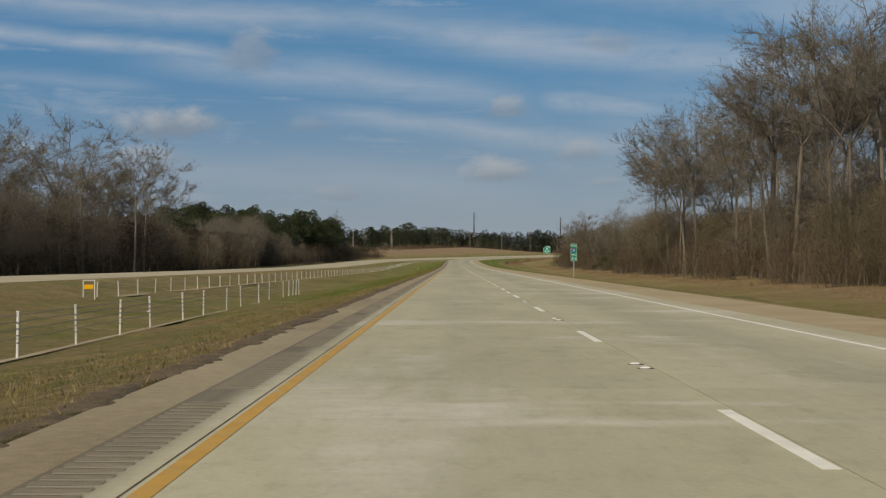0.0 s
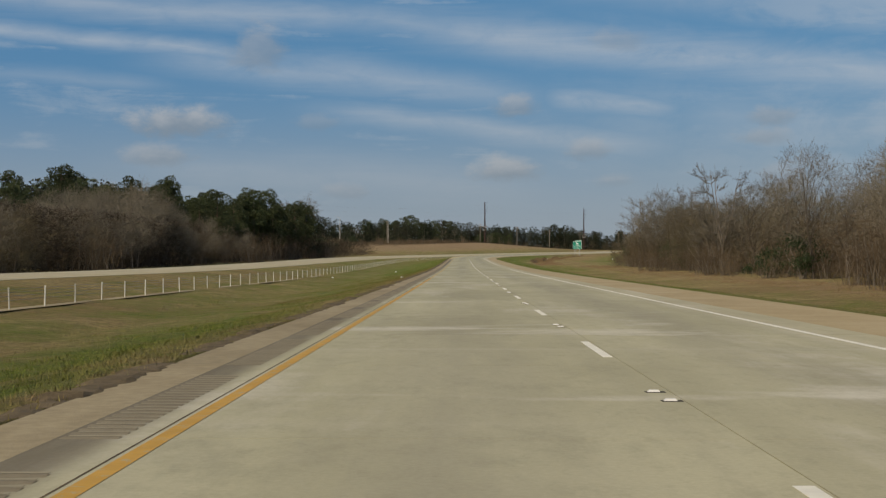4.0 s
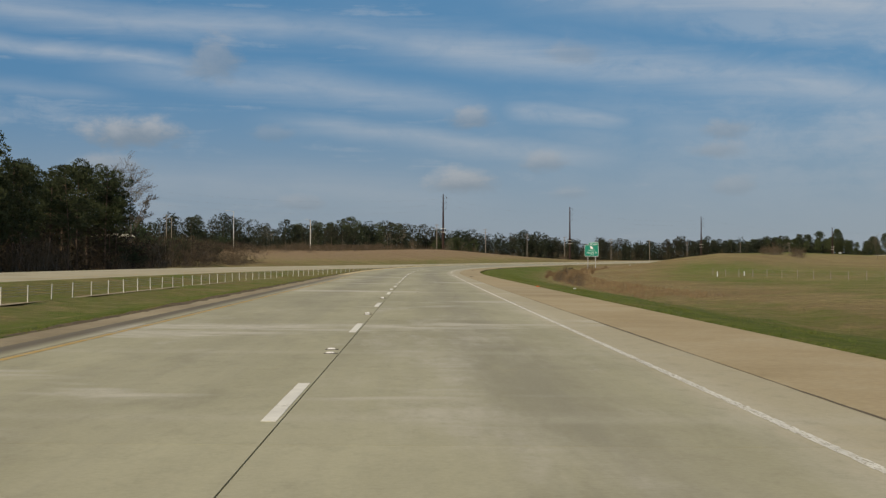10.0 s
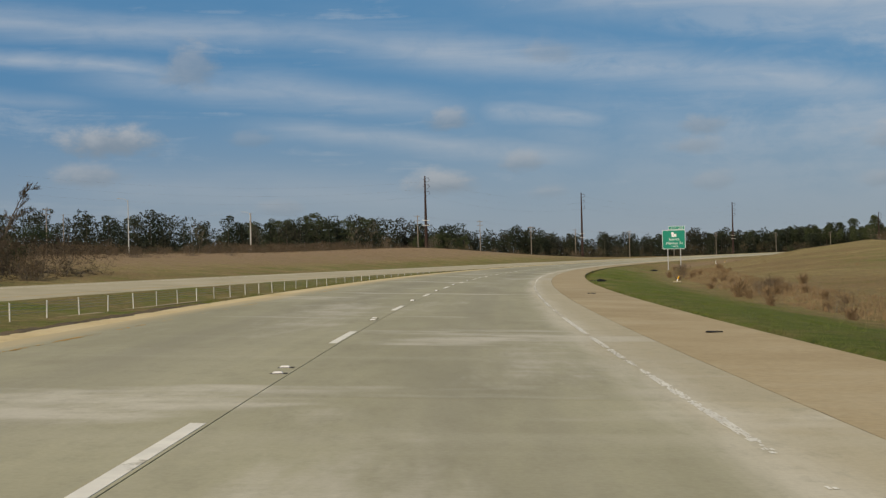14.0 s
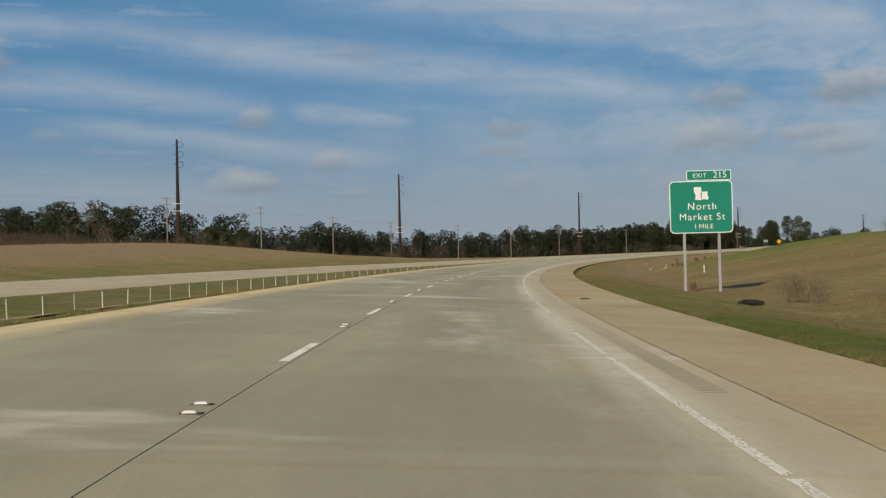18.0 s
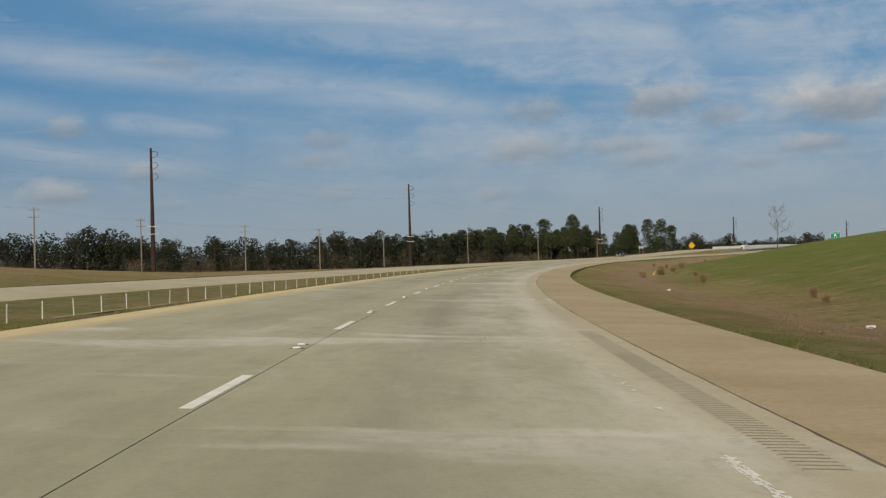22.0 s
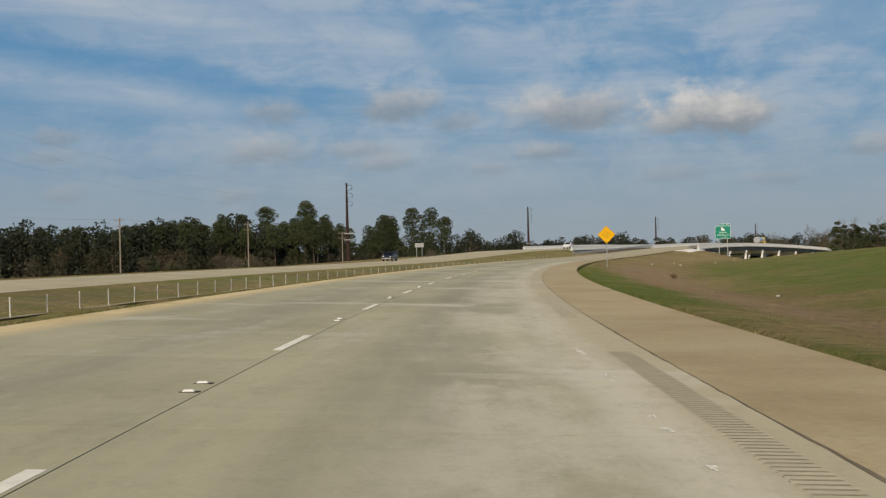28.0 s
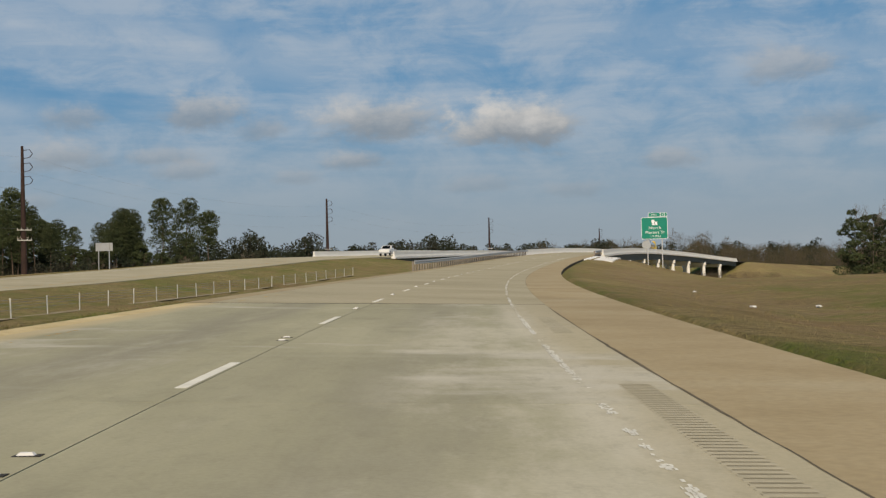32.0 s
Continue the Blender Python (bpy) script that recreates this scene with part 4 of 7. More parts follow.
def build_joint_dirt():
    """Grit and weeds lodged in the joint between the lane slabs and the shoulder, wider here and there."""
    rng = np.random.default_rng(51)
    ss = np.arange(300, 1236, 0.4)
    n = len(ss)
    half = np.interp(ss, (300, 360, 450, 480, 640, 700), (.5, 1, 1, .25, .25, 1)) * (0.004 + 0.011 * np.clip(np.convolve(rng.normal(0, 1, n + 14), np.ones(15) / 5, "valid"), 0, 2) + 0.005 * rng.random(n))
    mid = 4.52 + rng.normal(0, 0.004, n)
    V = np.stack([place(ss, mid - half, 0.003, road_z), place(ss, mid + half, 0.003, road_z)], 1).reshape(-1, 3)
    a = 2 * np.arange(n - 1)
    T = np.concatenate([np.stack([a, a + 1, a + 3], 1), np.stack([a, a + 3, a + 2], 1)])
    tagged(link("joint_dirt", tri_mesh("joint_dirt", V, T, M["joint_grit"]), road, "brown grit lodged in the shoulder joint"), kind="stuff")


def build_rumble():
    """Short ridges pressed across the edge of both shoulders, in groups, with flat brown strips between them."""
    right = [(s, 3.99, 4.31, 0.004, 0.15) for s in np.arange(640, 1230, 0.15) if 5.0 < s % 24.38 < 20.5]
    left = [(s, -4.26, -3.88, 0.004, 0.22) for s in np.arange(-10, 330, 0.22) if (s % 6.1) < 4.9]
    for rows, mat, ridge_label in ((right, "ridge", "rows of shallow ridges pressed across the shoulder"), (left, "dusty_ridge", "rows of shallow dirty ridges beside the yellow line")):
        V, T, G, H = [], [], [], []
        for s, a, b, h, step in rows:
            i = len(V)
            for ds, dz in ((0, 0.0), (0.3 * step, h), (0.6 * step, 0.0)):
                for u in (a, b):
                    V.append(place(np.float64(s + ds), np.float64(u), dz, road_z))
            for q in (0, 2):
                T += [(i + q, i + q + 1, i + q + 3), (i + q, i + q + 3, i + q + 2)]
            i = len(G)
            for ds in (0.62, 0.86):
                for u in (a + 0.02, b - 0.02):
                    G.append(place(np.float64(s + ds * step), np.float64(u), 0.002, road_z))
            H += [(i, i + 1, i + 3), (i, i + 3, i + 2)]
        tagged(link("groove_dirt", tri_mesh("groove_dirt", G, H, M["groove"]), road, "flat brown strips laid between the ridges"), kind="stuff")
        tagged(link("rumble_ridges", tri_mesh("rumble_ridges", V, T, M[mat]), road, ridge_label), kind="stuff")


build_marks()
build_cracks_and_marks()
build_joint_dirt()
build_rumble()

# ---------------------------------------------------------------- cable barrier in the median


def cable_barrier(s0, s1, u_of, spacing=4.0, label="", spots=None, tall=1.0):
    root = empty("cable_barrier", Matrix.Identity(4), label, "barrier")
    bm = bmesh.new()
    box(bm, (0.058, 0.05, 0.84), (0, 0, 0.42), bevel=0.01)
    box(bm, (0.075, 0.06, 0.03), (0, 0, 0.855), bevel=0.008)
    me = bpy.data.meshes.new("post")
    bm.to_mesh(me)
    me.materials.append(M["post_white"])
    bm = bmesh.new()
    box(bm, (0.062, 0.054, 0.03))
    slot = bpy.data.meshes.new("cable_slot")
    bm.to_mesh(slot)
    bm.free()
    slot.materials.append(M["cable"])
    rng = random.Random(int(s0))
    n = int((s1 - s0) / spacing)
    ss = np.linspace(s0, s1, n + 1)
    if spots is not None:
        ss = np.array(spots)
    for i, s in enumerate(ss):
        u = float(u_of(s))
        m = stand(s, u) @ pose(0, 0, -0.02, rng.uniform(-2, 2), rng.uniform(-2, 2), rng.uniform(-8, 8)) @ Matrix.Diagonal((1, 1, tall, 1))
        post = link("post", me, root, "", m)
        if spots is not None:
            for h in (0.30, 0.433, 0.55, 0.65):
                link("cable_slot", slot, post, "", pose(0, 0, h))
    fine = np.linspace(s0, s1, int((s1 - s0) / 2) + 1)
    us = np.array([float(u_of(s)) for s in fine])
    for h in (0.36, 0.52, 0.66, 0.78):
        P = place(fine, us, h * tall)
        V, F = [], []
        for k, p in enumerate(P):
            for dx, dz in ((-0.008, 0), (0, 0.008), (0.008, 0), (0, -0.008)):
                V.append(p + np.array((dx, 0, dz)))
            if k:
                for q in range(4):
                    a = (k - 1) * 4 + q
                    b = (k - 1) * 4 + (q + 1) % 4
                    F.append((a, b, b + 4, a + 4))
        link("cable", mesh_of("cable", V, F, M["cable"]), root)
    # mow strip of lean concrete under the posts
    V, F = [], []
    for du, dz in ((-0.25, 0.025), (0.25, 0.025)):
        V.append(place(fine, us + du, dz))
    V = np.stack(V, 1).reshape(-1, 3)
    F = [(2 * k, 2 * k + 1, 2 * k + 3, 2 * k + 2) for k in range(len(fine) - 1)]
    link("mow_strip", mesh_of("mow_strip", V, F, M["dirty"]), root, "pale concrete strip under the posts")
    return root


cable_barrier(-20, 94, lambda s: np.interp(s, (30, 76), (-11.4, -12.7)), 6.2, "white-posted cable barrier with four dark steel cables", (-16, -11, -5.4, 0.2, 6, 12, 18, 24, 29.2, 34.2, 39.3, 43.8, 50, 54.8, 61.6, 66.6, 74.3, 78.8, 85.3, 88.2, 90.4, 92.2, 94), 1.2)
cable_barrier(68, 1345, lambda s: np.interp(s, (70, 140, 280, 1000, 1260, 1345), (-19.8, -19.3, -18.2, -18.0, -17.0, -16.0)), 4.3, "long white-posted cable barrier down the grassy median")


def barrier_end(s, u):
    root = empty("end_marker", stand(s, u), "white anchor frame with a yellow reflector plate at the barrier's end", "marker post")
    for x in (-0.28, 0.28):
        bm = bmesh.new()
        box(bm, (0.06, 0.06, 0.98), (x, 0, 0.45), bevel=0.008)
        part("post", bm, M["post_white"], root)
    bm = bmesh.new()
    box(bm, (0.62, 0.05, 0.06), (0, 0, 0.93), bevel=0.01)
    part("rail", bm, M["post_white"], root)
    bm = bmesh.new()
    box(bm, (0.46, 0.02, 0.22), (0, -0.045, 0.62), bevel=0.006)
    part("plate", bm, M["sign_yellow"], root, "yellow reflector plate")


barrier_end(66.5, -19.8)

# ---------------------------------------------------------------- trees and brush


class Growth:
    """Collects tapered limbs and flat twigs as triangles."""

    def __init__(self, seed):
        self.r = random.Random(seed)
        self.V, self.T = [], []

    def limb(self, pts, radii, sides):
        base = len(self.V)
        for k, (p, r) in enumerate(zip(pts, radii)):
            d = (pts[min(k + 1, len(pts) - 1)] - pts[max(k - 1, 0)]).normalized()
            a = d.orthogonal().normalized()
            b = d.cross(a)
            for q in range(sides):
                w = 2 * math.pi * q / sides
                self.V.append(p + (a * math.cos(w) + b * math.sin(w)) * r)
            if k:
                for q in range(sides):
                    i, j = base + (k - 1) * sides + q, base + (k - 1) * sides + (q + 1) % sides
                    self.T += [(i, j, j + sides), (i, j + sides, i + sides)]

    def twig(self, a, b, w):
        d = (b - a)
        side = d.cross(Vector((self.r.uniform(-1, 1), self.r.uniform(-1, 1), self.r.uniform(-1, 1))))
        if side.length < 1e-6:
            return
        side = side.normalized() * w
        i = len(self.V)
        self.V += [a - side, a + side, b]
        self.T.append((i, i + 1, i + 2))

    def bend(self, start, way, length, n, wander, lift=0.0):
        pts, d = [start.copy()], way.normalized()
        for _ in range(n):
            d = (d + Vector((self.r.uniform(-1, 1), self.r.uniform(-1, 1), self.r.uniform(-1, 1) + lift)) * wander).normalized()
            pts.append(pts[-1] + d * (length / n))
        return pts

    def mesh(self, name, mat):
        return tri_mesh(name, [tuple(v) for v in self.V], self.T, mat)


def crown_limb(g, c, p, way, ln, lr, fine, twig_w, lift=0.12):
    """A limb with boughs and twigs; the limb joins the trunk's mesh, the rest the crown's."""
    r = g.r
    limb = g.bend(p, way, ln, 5, 0.24, lift)
    g.limb(limb, [lr * (1 - 0.8 * q / 5) for q in range(6)], 4 if fine > 1 else 3)
    for j in range(9):
        q = 1 + int(4 * (j + r.random()) / 9)
        bd = (limb[q] - limb[q - 1]).normalized() + Vector((r.uniform(-1, 1), r.uniform(-1, 1), r.uniform(-0.4, 0.9))) * 0.95
        bl = ln * r.uniform(0.28, 0.55)
        br = c.bend(limb[q], bd, bl, 3, 0.3, 0.08)
        if fine > 2:
            c.limb(br, [lr * 0.34, lr * 0.26, lr * 0.18, lr * 0.08], 3)
        else:
            for k in range(3):
                c.twig(br[k], br[k + 1] + (br[k + 1] - br[k]) * 0.3, max(lr * 0.3, twig_w) * (1 - 0.2 * k))
        for t in range(14 if fine > 2 else fine * 4):
            a = br[1 + t % 3]
            td = (br[-1] - br[0]).normalized() + Vector((r.uniform(-1, 1), r.uniform(-1, 1), r.uniform(-0.5, 1))) * 1.0
            tip = a + td.normalized() * bl * r.uniform(0.25, 0.6)
            c.twig(a, tip, twig_w)
            for _ in range(fine):
                m = a.lerp(tip, r.uniform(0.25, 0.95))
                c.twig(m, m + (td + Vector((r.uniform(-1, 1), r.uniform(-1, 1), r.uniform(-0.6, 1))) * 1.2).normalized() * bl * r.uniform(0.10, 0.26), twig_w * 0.7)


def bare_tree(seed, h=20.0, limbs=13, spread=0.34, fine=3, low=0.38, trunk_r=0.26, twig_w=0.022):
    """Trunk mesh and crown mesh of a leafless hardwood with one leader."""
    g, c = Growth(seed), Growth(seed + 900)
    r = g.r
    trunk = g.bend(Vector((0, 0, -0.3)), Vector((r.uniform(-.05, .05), r.uniform(-.05, .05), 1)), h * 0.9, 9, 0.10, 0.08)
    rad = [trunk_r * (1 - 0.93 * (k / 9) ** 0.9) + (0.12 * trunk_r if k == 0 else 0) for k in range(10)]
    g.limb(trunk, rad, 7 if fine > 1 else 4)
    for i in range(limbs):
        f = low + (0.97 - low) * (i + r.uniform(0, 0.8)) / limbs
        k = min(8, int(f * 9))
        w = i * 2.4 + r.uniform(-0.5, 0.5)
        ln = h * spread * (1.15 - 0.75 * f) * r.uniform(0.7, 1.25)
        crown_limb(g, c, trunk[k].lerp(trunk[k + 1], f * 9 - k), Vector((math.cos(w), math.sin(w), r.uniform(0.12, 0.8) + f * 0.4)), ln, max(0.03, rad[k] * 0.42), fine, twig_w)
    return g.mesh("trunk", M["dark_bark"]), c.mesh("crown", M["twig"])


def forked_tree(seed, h=23.0, fork=0.5, trunk_r=0.33, leaders=3, limbs=5, twig_w=0.017):
    """An old hardwood: a clear trunk that forks into leaders with arching limbs and a wide open crown."""
    g, c = Growth(seed), Growth(seed + 900)
    r = g.r
    trunk = g.bend(Vector((0, 0, -0.3)), Vector((r.uniform(-.06, .06), r.uniform(-.06, .06), 1)), h * fork, 6, 0.05, 0.05)
    g.limb(trunk, [trunk_r * (1.2 - 0.2 * min(1, k)) * (1 - 0.35 * k / 6) for k in range(7)], 8)
    for i in range(leaders):
        w = 6.283 * (i + r.uniform(-0.25, 0.25)) / leaders
        tilt = r.uniform(0.25, 0.65)
        ln = h * (1 - fork) * r.uniform(0.8, 1.12)
        lead = g.bend(trunk[-1], Vector((math.cos(w) * tilt, math.sin(w) * tilt, 1)), ln, 6, 0.17, 0.12)
        lr = trunk_r * r.uniform(0.38, 0.52)
        g.limb(lead, [lr * (1 - 0.85 * k / 6) for k in range(7)], 5)
        for j in range(limbs):
            k = 1 + int(5 * (j + r.random()) / limbs)
            v = w + r.uniform(-1.7, 1.7)
            crown_limb(g, c, lead[min(k, 6)], Vector((math.cos(v), math.sin(v), r.uniform(-0.05, 0.75))), h * 0.19 * r.uniform(0.7, 1.35) * (1.2 - 0.1 * k), lr * 0.45, 3, twig_w, 0.05)
    for j in range(r.randint(1, 3)):
        k = r.randint(3, 5)
        v = r.uniform(0, 6.283)
        crown_limb(g, c, trunk[k], Vector((math.cos(v), math.sin(v), 0.4)), h * 0.17, trunk_r * 0.22, 2, twig_w, 0.0)
    return g.mesh("trunk", M["bark"]), c.mesh("crown", M["twig"])


def pine_tree(seed, h=21.0, low=0.42, lobes=15, width=0.17, trunk_r=0.24, tuft=0.55, fill=130, mat="needles"):
    """Trunk and crown of a southern pine: rounded billows of needles on short limbs, with gaps between them."""
    g, c = Growth(seed), Growth(seed + 700)
    r = g.r
    trunk = g.bend(Vector((0, 0, -0.3)), Vector((r.uniform(-.04, .04), r.uniform(-.04, .04), 1)), h * 0.97, 8, 0.035, 0.05)
    g.limb(trunk, [trunk_r * (1 - 0.86 * k / 8) for k in range(9)], 6)
    for i in range(lobes):
        q = (i + r.random() * 0.8) / lobes
        f = low + (0.97 - low) * q
        k = min(7, int(f * 8))
        p = trunk[k].lerp(trunk[k + 1], f * 8 - k)
        reach = h * width * (0.35 + 0.75 * math.sin(math.pi * min(1, 0.22 + 0.72 * q))) * r.uniform(0.5, 1.15)
        w = i * 2.4 + r.uniform(-0.7, 0.7)
        lim = g.bend(p, Vector((math.cos(w), math.sin(w), r.uniform(0.0, 0.5))), reach, 3, 0.16, 0.15)
        g.limb(lim, [0.06, 0.045, 0.03, 0.012], 3)
        size = h * 0.082 * r.uniform(0.75, 1.35) * (1.15 - 0.35 * q)
        for _ in range(fill):
            n = Vector((r.gauss(0, 1), r.gauss(0, 1), r.gauss(0, 1))).normalized()
            a = lim[-1] + Vector((n.x, n.y, n.z * 0.55)) * size * r.uniform(0.35, 1.0) ** 0.5 * 1.05
            d = (n + Vector((r.uniform(-1, 1), r.uniform(-1, 1), r.uniform(-0.6, 1.0)))).normalized()
            c.twig(a - d * tuft * 0.3, a + d * tuft * r.uniform(0.5, 1.1), tuft * 0.34)
    return g.mesh("trunk", M["pine_bark"]), c.mesh("crown", M[mat])


def thicket(seed, h=3.0, w=2.2, stems=95, mat="brush"):
    """A leafless shrub: many thin stems from the ground, each with side twigs."""
    c, g = Growth(seed), Growth(seed + 50)
    r = c.r
    for i in range(stems):
        p = Vector((r.gauss(0, w * 0.4), r.gauss(0, w * 0.4), -0.05))
        d = Vector((r.uniform(-0.4, 0.4), r.uniform(-0.4, 0.4), 1))
        ln = h * r.uniform(0.45, 1.0)
        pts = c.bend(p, d, ln, 3, 0.2, 0.1)
        if i % 6 == 0:
            g.limb(pts, [0.03, 0.024, 0.018, 0.008], 3)
        for k in range(3):
            c.twig(pts[k], pts[k + 1], 0.015)
        for _ in range(7):
            a = pts[r.randint(0, 2)].lerp(pts[3], r.random())
            c.twig(a, a + Vector((r.uniform(-1, 1), r.uniform(-1, 1), r.uniform(-0.2, 1))).normalized() * ln * r.uniform(0.12, 0.32), 0.013)
    return g.mesh("stems", M["bark"]), c.mesh("twigs", M[mat])


def leafy_bush(seed, h=4.0, w=2.0, n=1300):
    c, g = Growth(seed), Growth(seed + 31)
    r = c.r
    for i in range(7):
        pts = g.bend(Vector((r.gauss(0, .2), r.gauss(0, .2), -0.05)), Vector((r.uniform(-.5, .5), r.uniform(-.5, .5), 1)), h * 0.8, 3, 0.2)
        g.limb(pts, [0.07, 0.05, 0.035, 0.012], 4)
    lobes = [(Vector((r.gauss(0, w * .38), r.gauss(0, w * .38), h * r.uniform(0.25, 0.85))), r.uniform(0.5, 0.95) * w * 0.5) for _ in range(11)]
    for i in range(n):
        o, q = lobes[i % 11]
        a = o + Vector((r.gauss(0, 1), r.gauss(0, 1), r.gauss(0, 0.8))) * q * 0.6
        if a.z < 0.1:
            continue
        for _ in range(3):
            d = Vector((r.uniform(-1, 1), r.uniform(-1, 1), r.uniform(-0.7, 1))).normalized()
            c.twig(a, a + d * 0.22, 0.055)
    return g.mesh("stems", M["bark"]), c.mesh("leaves", M["leaf"])


def dome_tree(seed, h=12.0, w=3.6, lobes=13, per=210, twig_w=0.013, low=0.30, mat="twig", trunk_r=0.13):
    """A leafless hardwood with a close rounded crown: several stems and a haze of fine twigs in billows."""
    g, c = Growth(seed), Growth(seed + 400)
    r = g.r
    stems = []
    for i in range(r.randint(1, 3)):
        st = g.bend(Vector((r.gauss(0, .2), r.gauss(0, .2), -0.3)), Vector((r.uniform(-.22, .22), r.uniform(-.22, .22), 1)), h * 0.82, 6, 0.10, 0.1)
        g.limb(st, [trunk_r * r.uniform(0.7, 1.1) * (1 - 0.82 * k / 6) for k in range(7)], 5)
        stems.append(st)
    for i in range(lobes):
        q = (i + r.random()) / lobes
        f = low + (0.90 - low) * q
        v = i * 2.4 + r.uniform(-0.6, 0.6)
        out = w * (0.25 + 0.6 * math.sin(math.pi * min(1.0, 0.2 + 0.75 * q))) * r.uniform(0.5, 1.0)
        o = Vector((math.cos(v) * out, math.sin(v) * out, h * f))
        st = stems[i % len(stems)]
        lim = [st[min(5, max(1, int(f * 5)))], None, o]
        lim[1] = lim[0].lerp(o, 0.5) + Vector((r.uniform(-.3, .3), r.uniform(-.3, .3), r.uniform(0, .5)))
        g.limb(lim, [trunk_r * 0.45, trunk_r * 0.3, trunk_r * 0.12], 3)
        size = w * r.uniform(0.34, 0.52)
        for _ in range(per):
            n = Vector((r.gauss(0, 1), r.gauss(0, 1), r.gauss(0, 1))).normalized()
            a = o + Vector((n.x, n.y, n.z * 0.85)) * size * r.random() ** 0.6
            d = (n * 0.9 + Vector((r.uniform(-.7, .7), r.uniform(-.7, .7), r.uniform(-0.2, 1.0)))).normalized()
            ln = size * r.uniform(0.25, 0.75)
            c.twig(a, a + d * ln, twig_w)
            m = a + d * ln * r.uniform(0.2, 0.8)
            c.twig(m, m + (d + Vector((r.uniform(-1, 1), r.uniform(-1, 1), r.uniform(-0.5, 0.9)))).normalized() * ln * 0.6, twig_w * 0.8)
    return g.mesh("trunk", M["dark_bark"]), c.mesh("crown", M[mat])


def canopy_tree(seed, h=20.0, w=4.2, n=50, base=0.10):
    """A tree for the skyline: rounded billows of foliage over a skirt of brush."""
    c, g = Growth(seed), Growth(seed + 11)
    r = c.r
    g.limb([Vector((0, 0, -0.3)), Vector((r.uniform(-.3, .3), 0, h * 0.5)), Vector((0, 0, h * 0.9))], [0.3, 0.2, 0.05], 3)
    for i in range(9):
        f = base + (0.92 - base) * (i + 0.5) / 9
        q = w * (0.50 + 0.55 * math.sin(math.pi * min(1, 0.22 + 0.70 * f))) * r.uniform(0.75, 1.05)
        v = i * 2.4 + r.uniform(-0.6, 0.6)
        o = Vector((math.cos(v) * q * 0.45, math.sin(v) * q * 0.45, h * f))
        for _ in range(n):
            d = Vector((r.gauss(0, 1), r.gauss(0, 1), r.gauss(0, 1))).normalized()
            a = o + Vector((d.x, d.y, d.z * 0.72)) * q * 0.62 * r.uniform(0.25, 1.0) ** 0.4
            d = Vector((r.uniform(-1, 1), r.uniform(-1, 1), r.uniform(-0.6, 0.8))).normalized()
            c.twig(a - d * 0.36, a + d * r.uniform(0.30, 0.55), r.uniform(0.34, 0.52))
    for i in range(60):
        a = Vector((r.gauss(0, w * 0.8), r.gauss(0, w * 0.8), h * 0.3 * r.random() ** 1.3))
        d = Vector((r.uniform(-1, 1), r.uniform(-1, 1), r.uniform(-0.2, 1))).normalized()
        c.twig(a - d * 0.5, a + d * r.uniform(0.8, 1.7), r.uniform(0.5, 0.9))
    return g.mesh("trunk", M["dark_bark"]), c.mesh("crown", M["far_needles"])


def plant(kind, meshes, label, category, group, m, names=("trunk", "crown")):
    if names[0] == "stems":
        root = empty(kind, m, label, category, group)
        tagged(link("underwood", meshes[0], root), kind="stuff")
        tagged(link("twig_mass" if names[1] == "twigs" else "foliage", meshes[1], root), kind="stuff")
        return root
    root = link(kind, meshes[0], None, "", m)
    tagged(root, label, category, group)
    link(names[1], meshes[1], root)
    return root


BARE = [forked_tree(10 + i, 22 + (i % 3) * 1.5, 0.40 + 0.06 * (i % 3), 0.17 + 0.03 * (i % 3), 3 + i % 2, 7 - i % 2) for i in range(6)]
BARE_MID = [bare_tree(40 + i, 15.0, 10, 0.38, 2, 0.3, 0.15, 0.020) for i in range(4)]
OAK = [forked_tree(33, 21, 0.24, 0.48, 4, 6, 0.05)]
OAK_NEAR = [forked_tree(35 + i, 21, 0.26, 0.36, 5, 8, 0.017) for i in range(2)]
for me in OAK[0]:
    me.materials[0] = M["dark_bark"]
FAR_DOME = [dome_tree(240 + i, 13, 4.6 + 0.5 * i, 11, 60, 0.055, 0.12, "twig_brown", 0.2) for i in range(4)]
BARE_FAR = [bare_tree(60 + i, 14.0, 8, 0.42, 1, 0.2, 0.2, 0.09) for i in range(3)]
PINE = [pine_tree(80 + i, 22, 0.30 + 0.10 * (i % 3), 24 + i % 3, 0.15, 0.22, 0.36, 210) for i in range(6)]
DOME = [dome_tree(200 + i, 12, 3.4 + 0.35 * (i % 3)) for i in range(5)]
BROWN = [dome_tree(220 + i, 10, 3.2 + 0.4 * (i % 3), 12, 230, 0.013, 0.14, "twig_brown") for i in range(4)]
WALL = [canopy_tree(160 + i, 19 + i % 3, 6.0 + 0.9 * (i % 4), 74, (0.05, 0.15, 0.30)[i % 3]) for i in range(6)]
PINE_TALL = [pine_tree(260 + i, 22, 0.50 + 0.05 * (i % 3), 20 + i % 3, 0.088 + 0.008 * (i % 2), 0.22, 0.34, 250) for i in range(6)]
YOUNG = [pine_tree(180 + i, 14, 0.05, 34, 0.20, 0.16, 0.34, 170) for i in range(3)]
PINE_FAR = [pine_tree(100 + i, 21, 0.35 + 0.10 * (i % 3), 14, 0.17, 0.28, 0.6, 150) for i in range(4)]
BRUSH = [thicket(120 + i, 3.2 + 0.6 * i, 2.6) for i in range(4)]
LEAFY = [leafy_bush(140 + i, 3.5 + i, 2.2 + 0.3 * i) for i in range(3)]


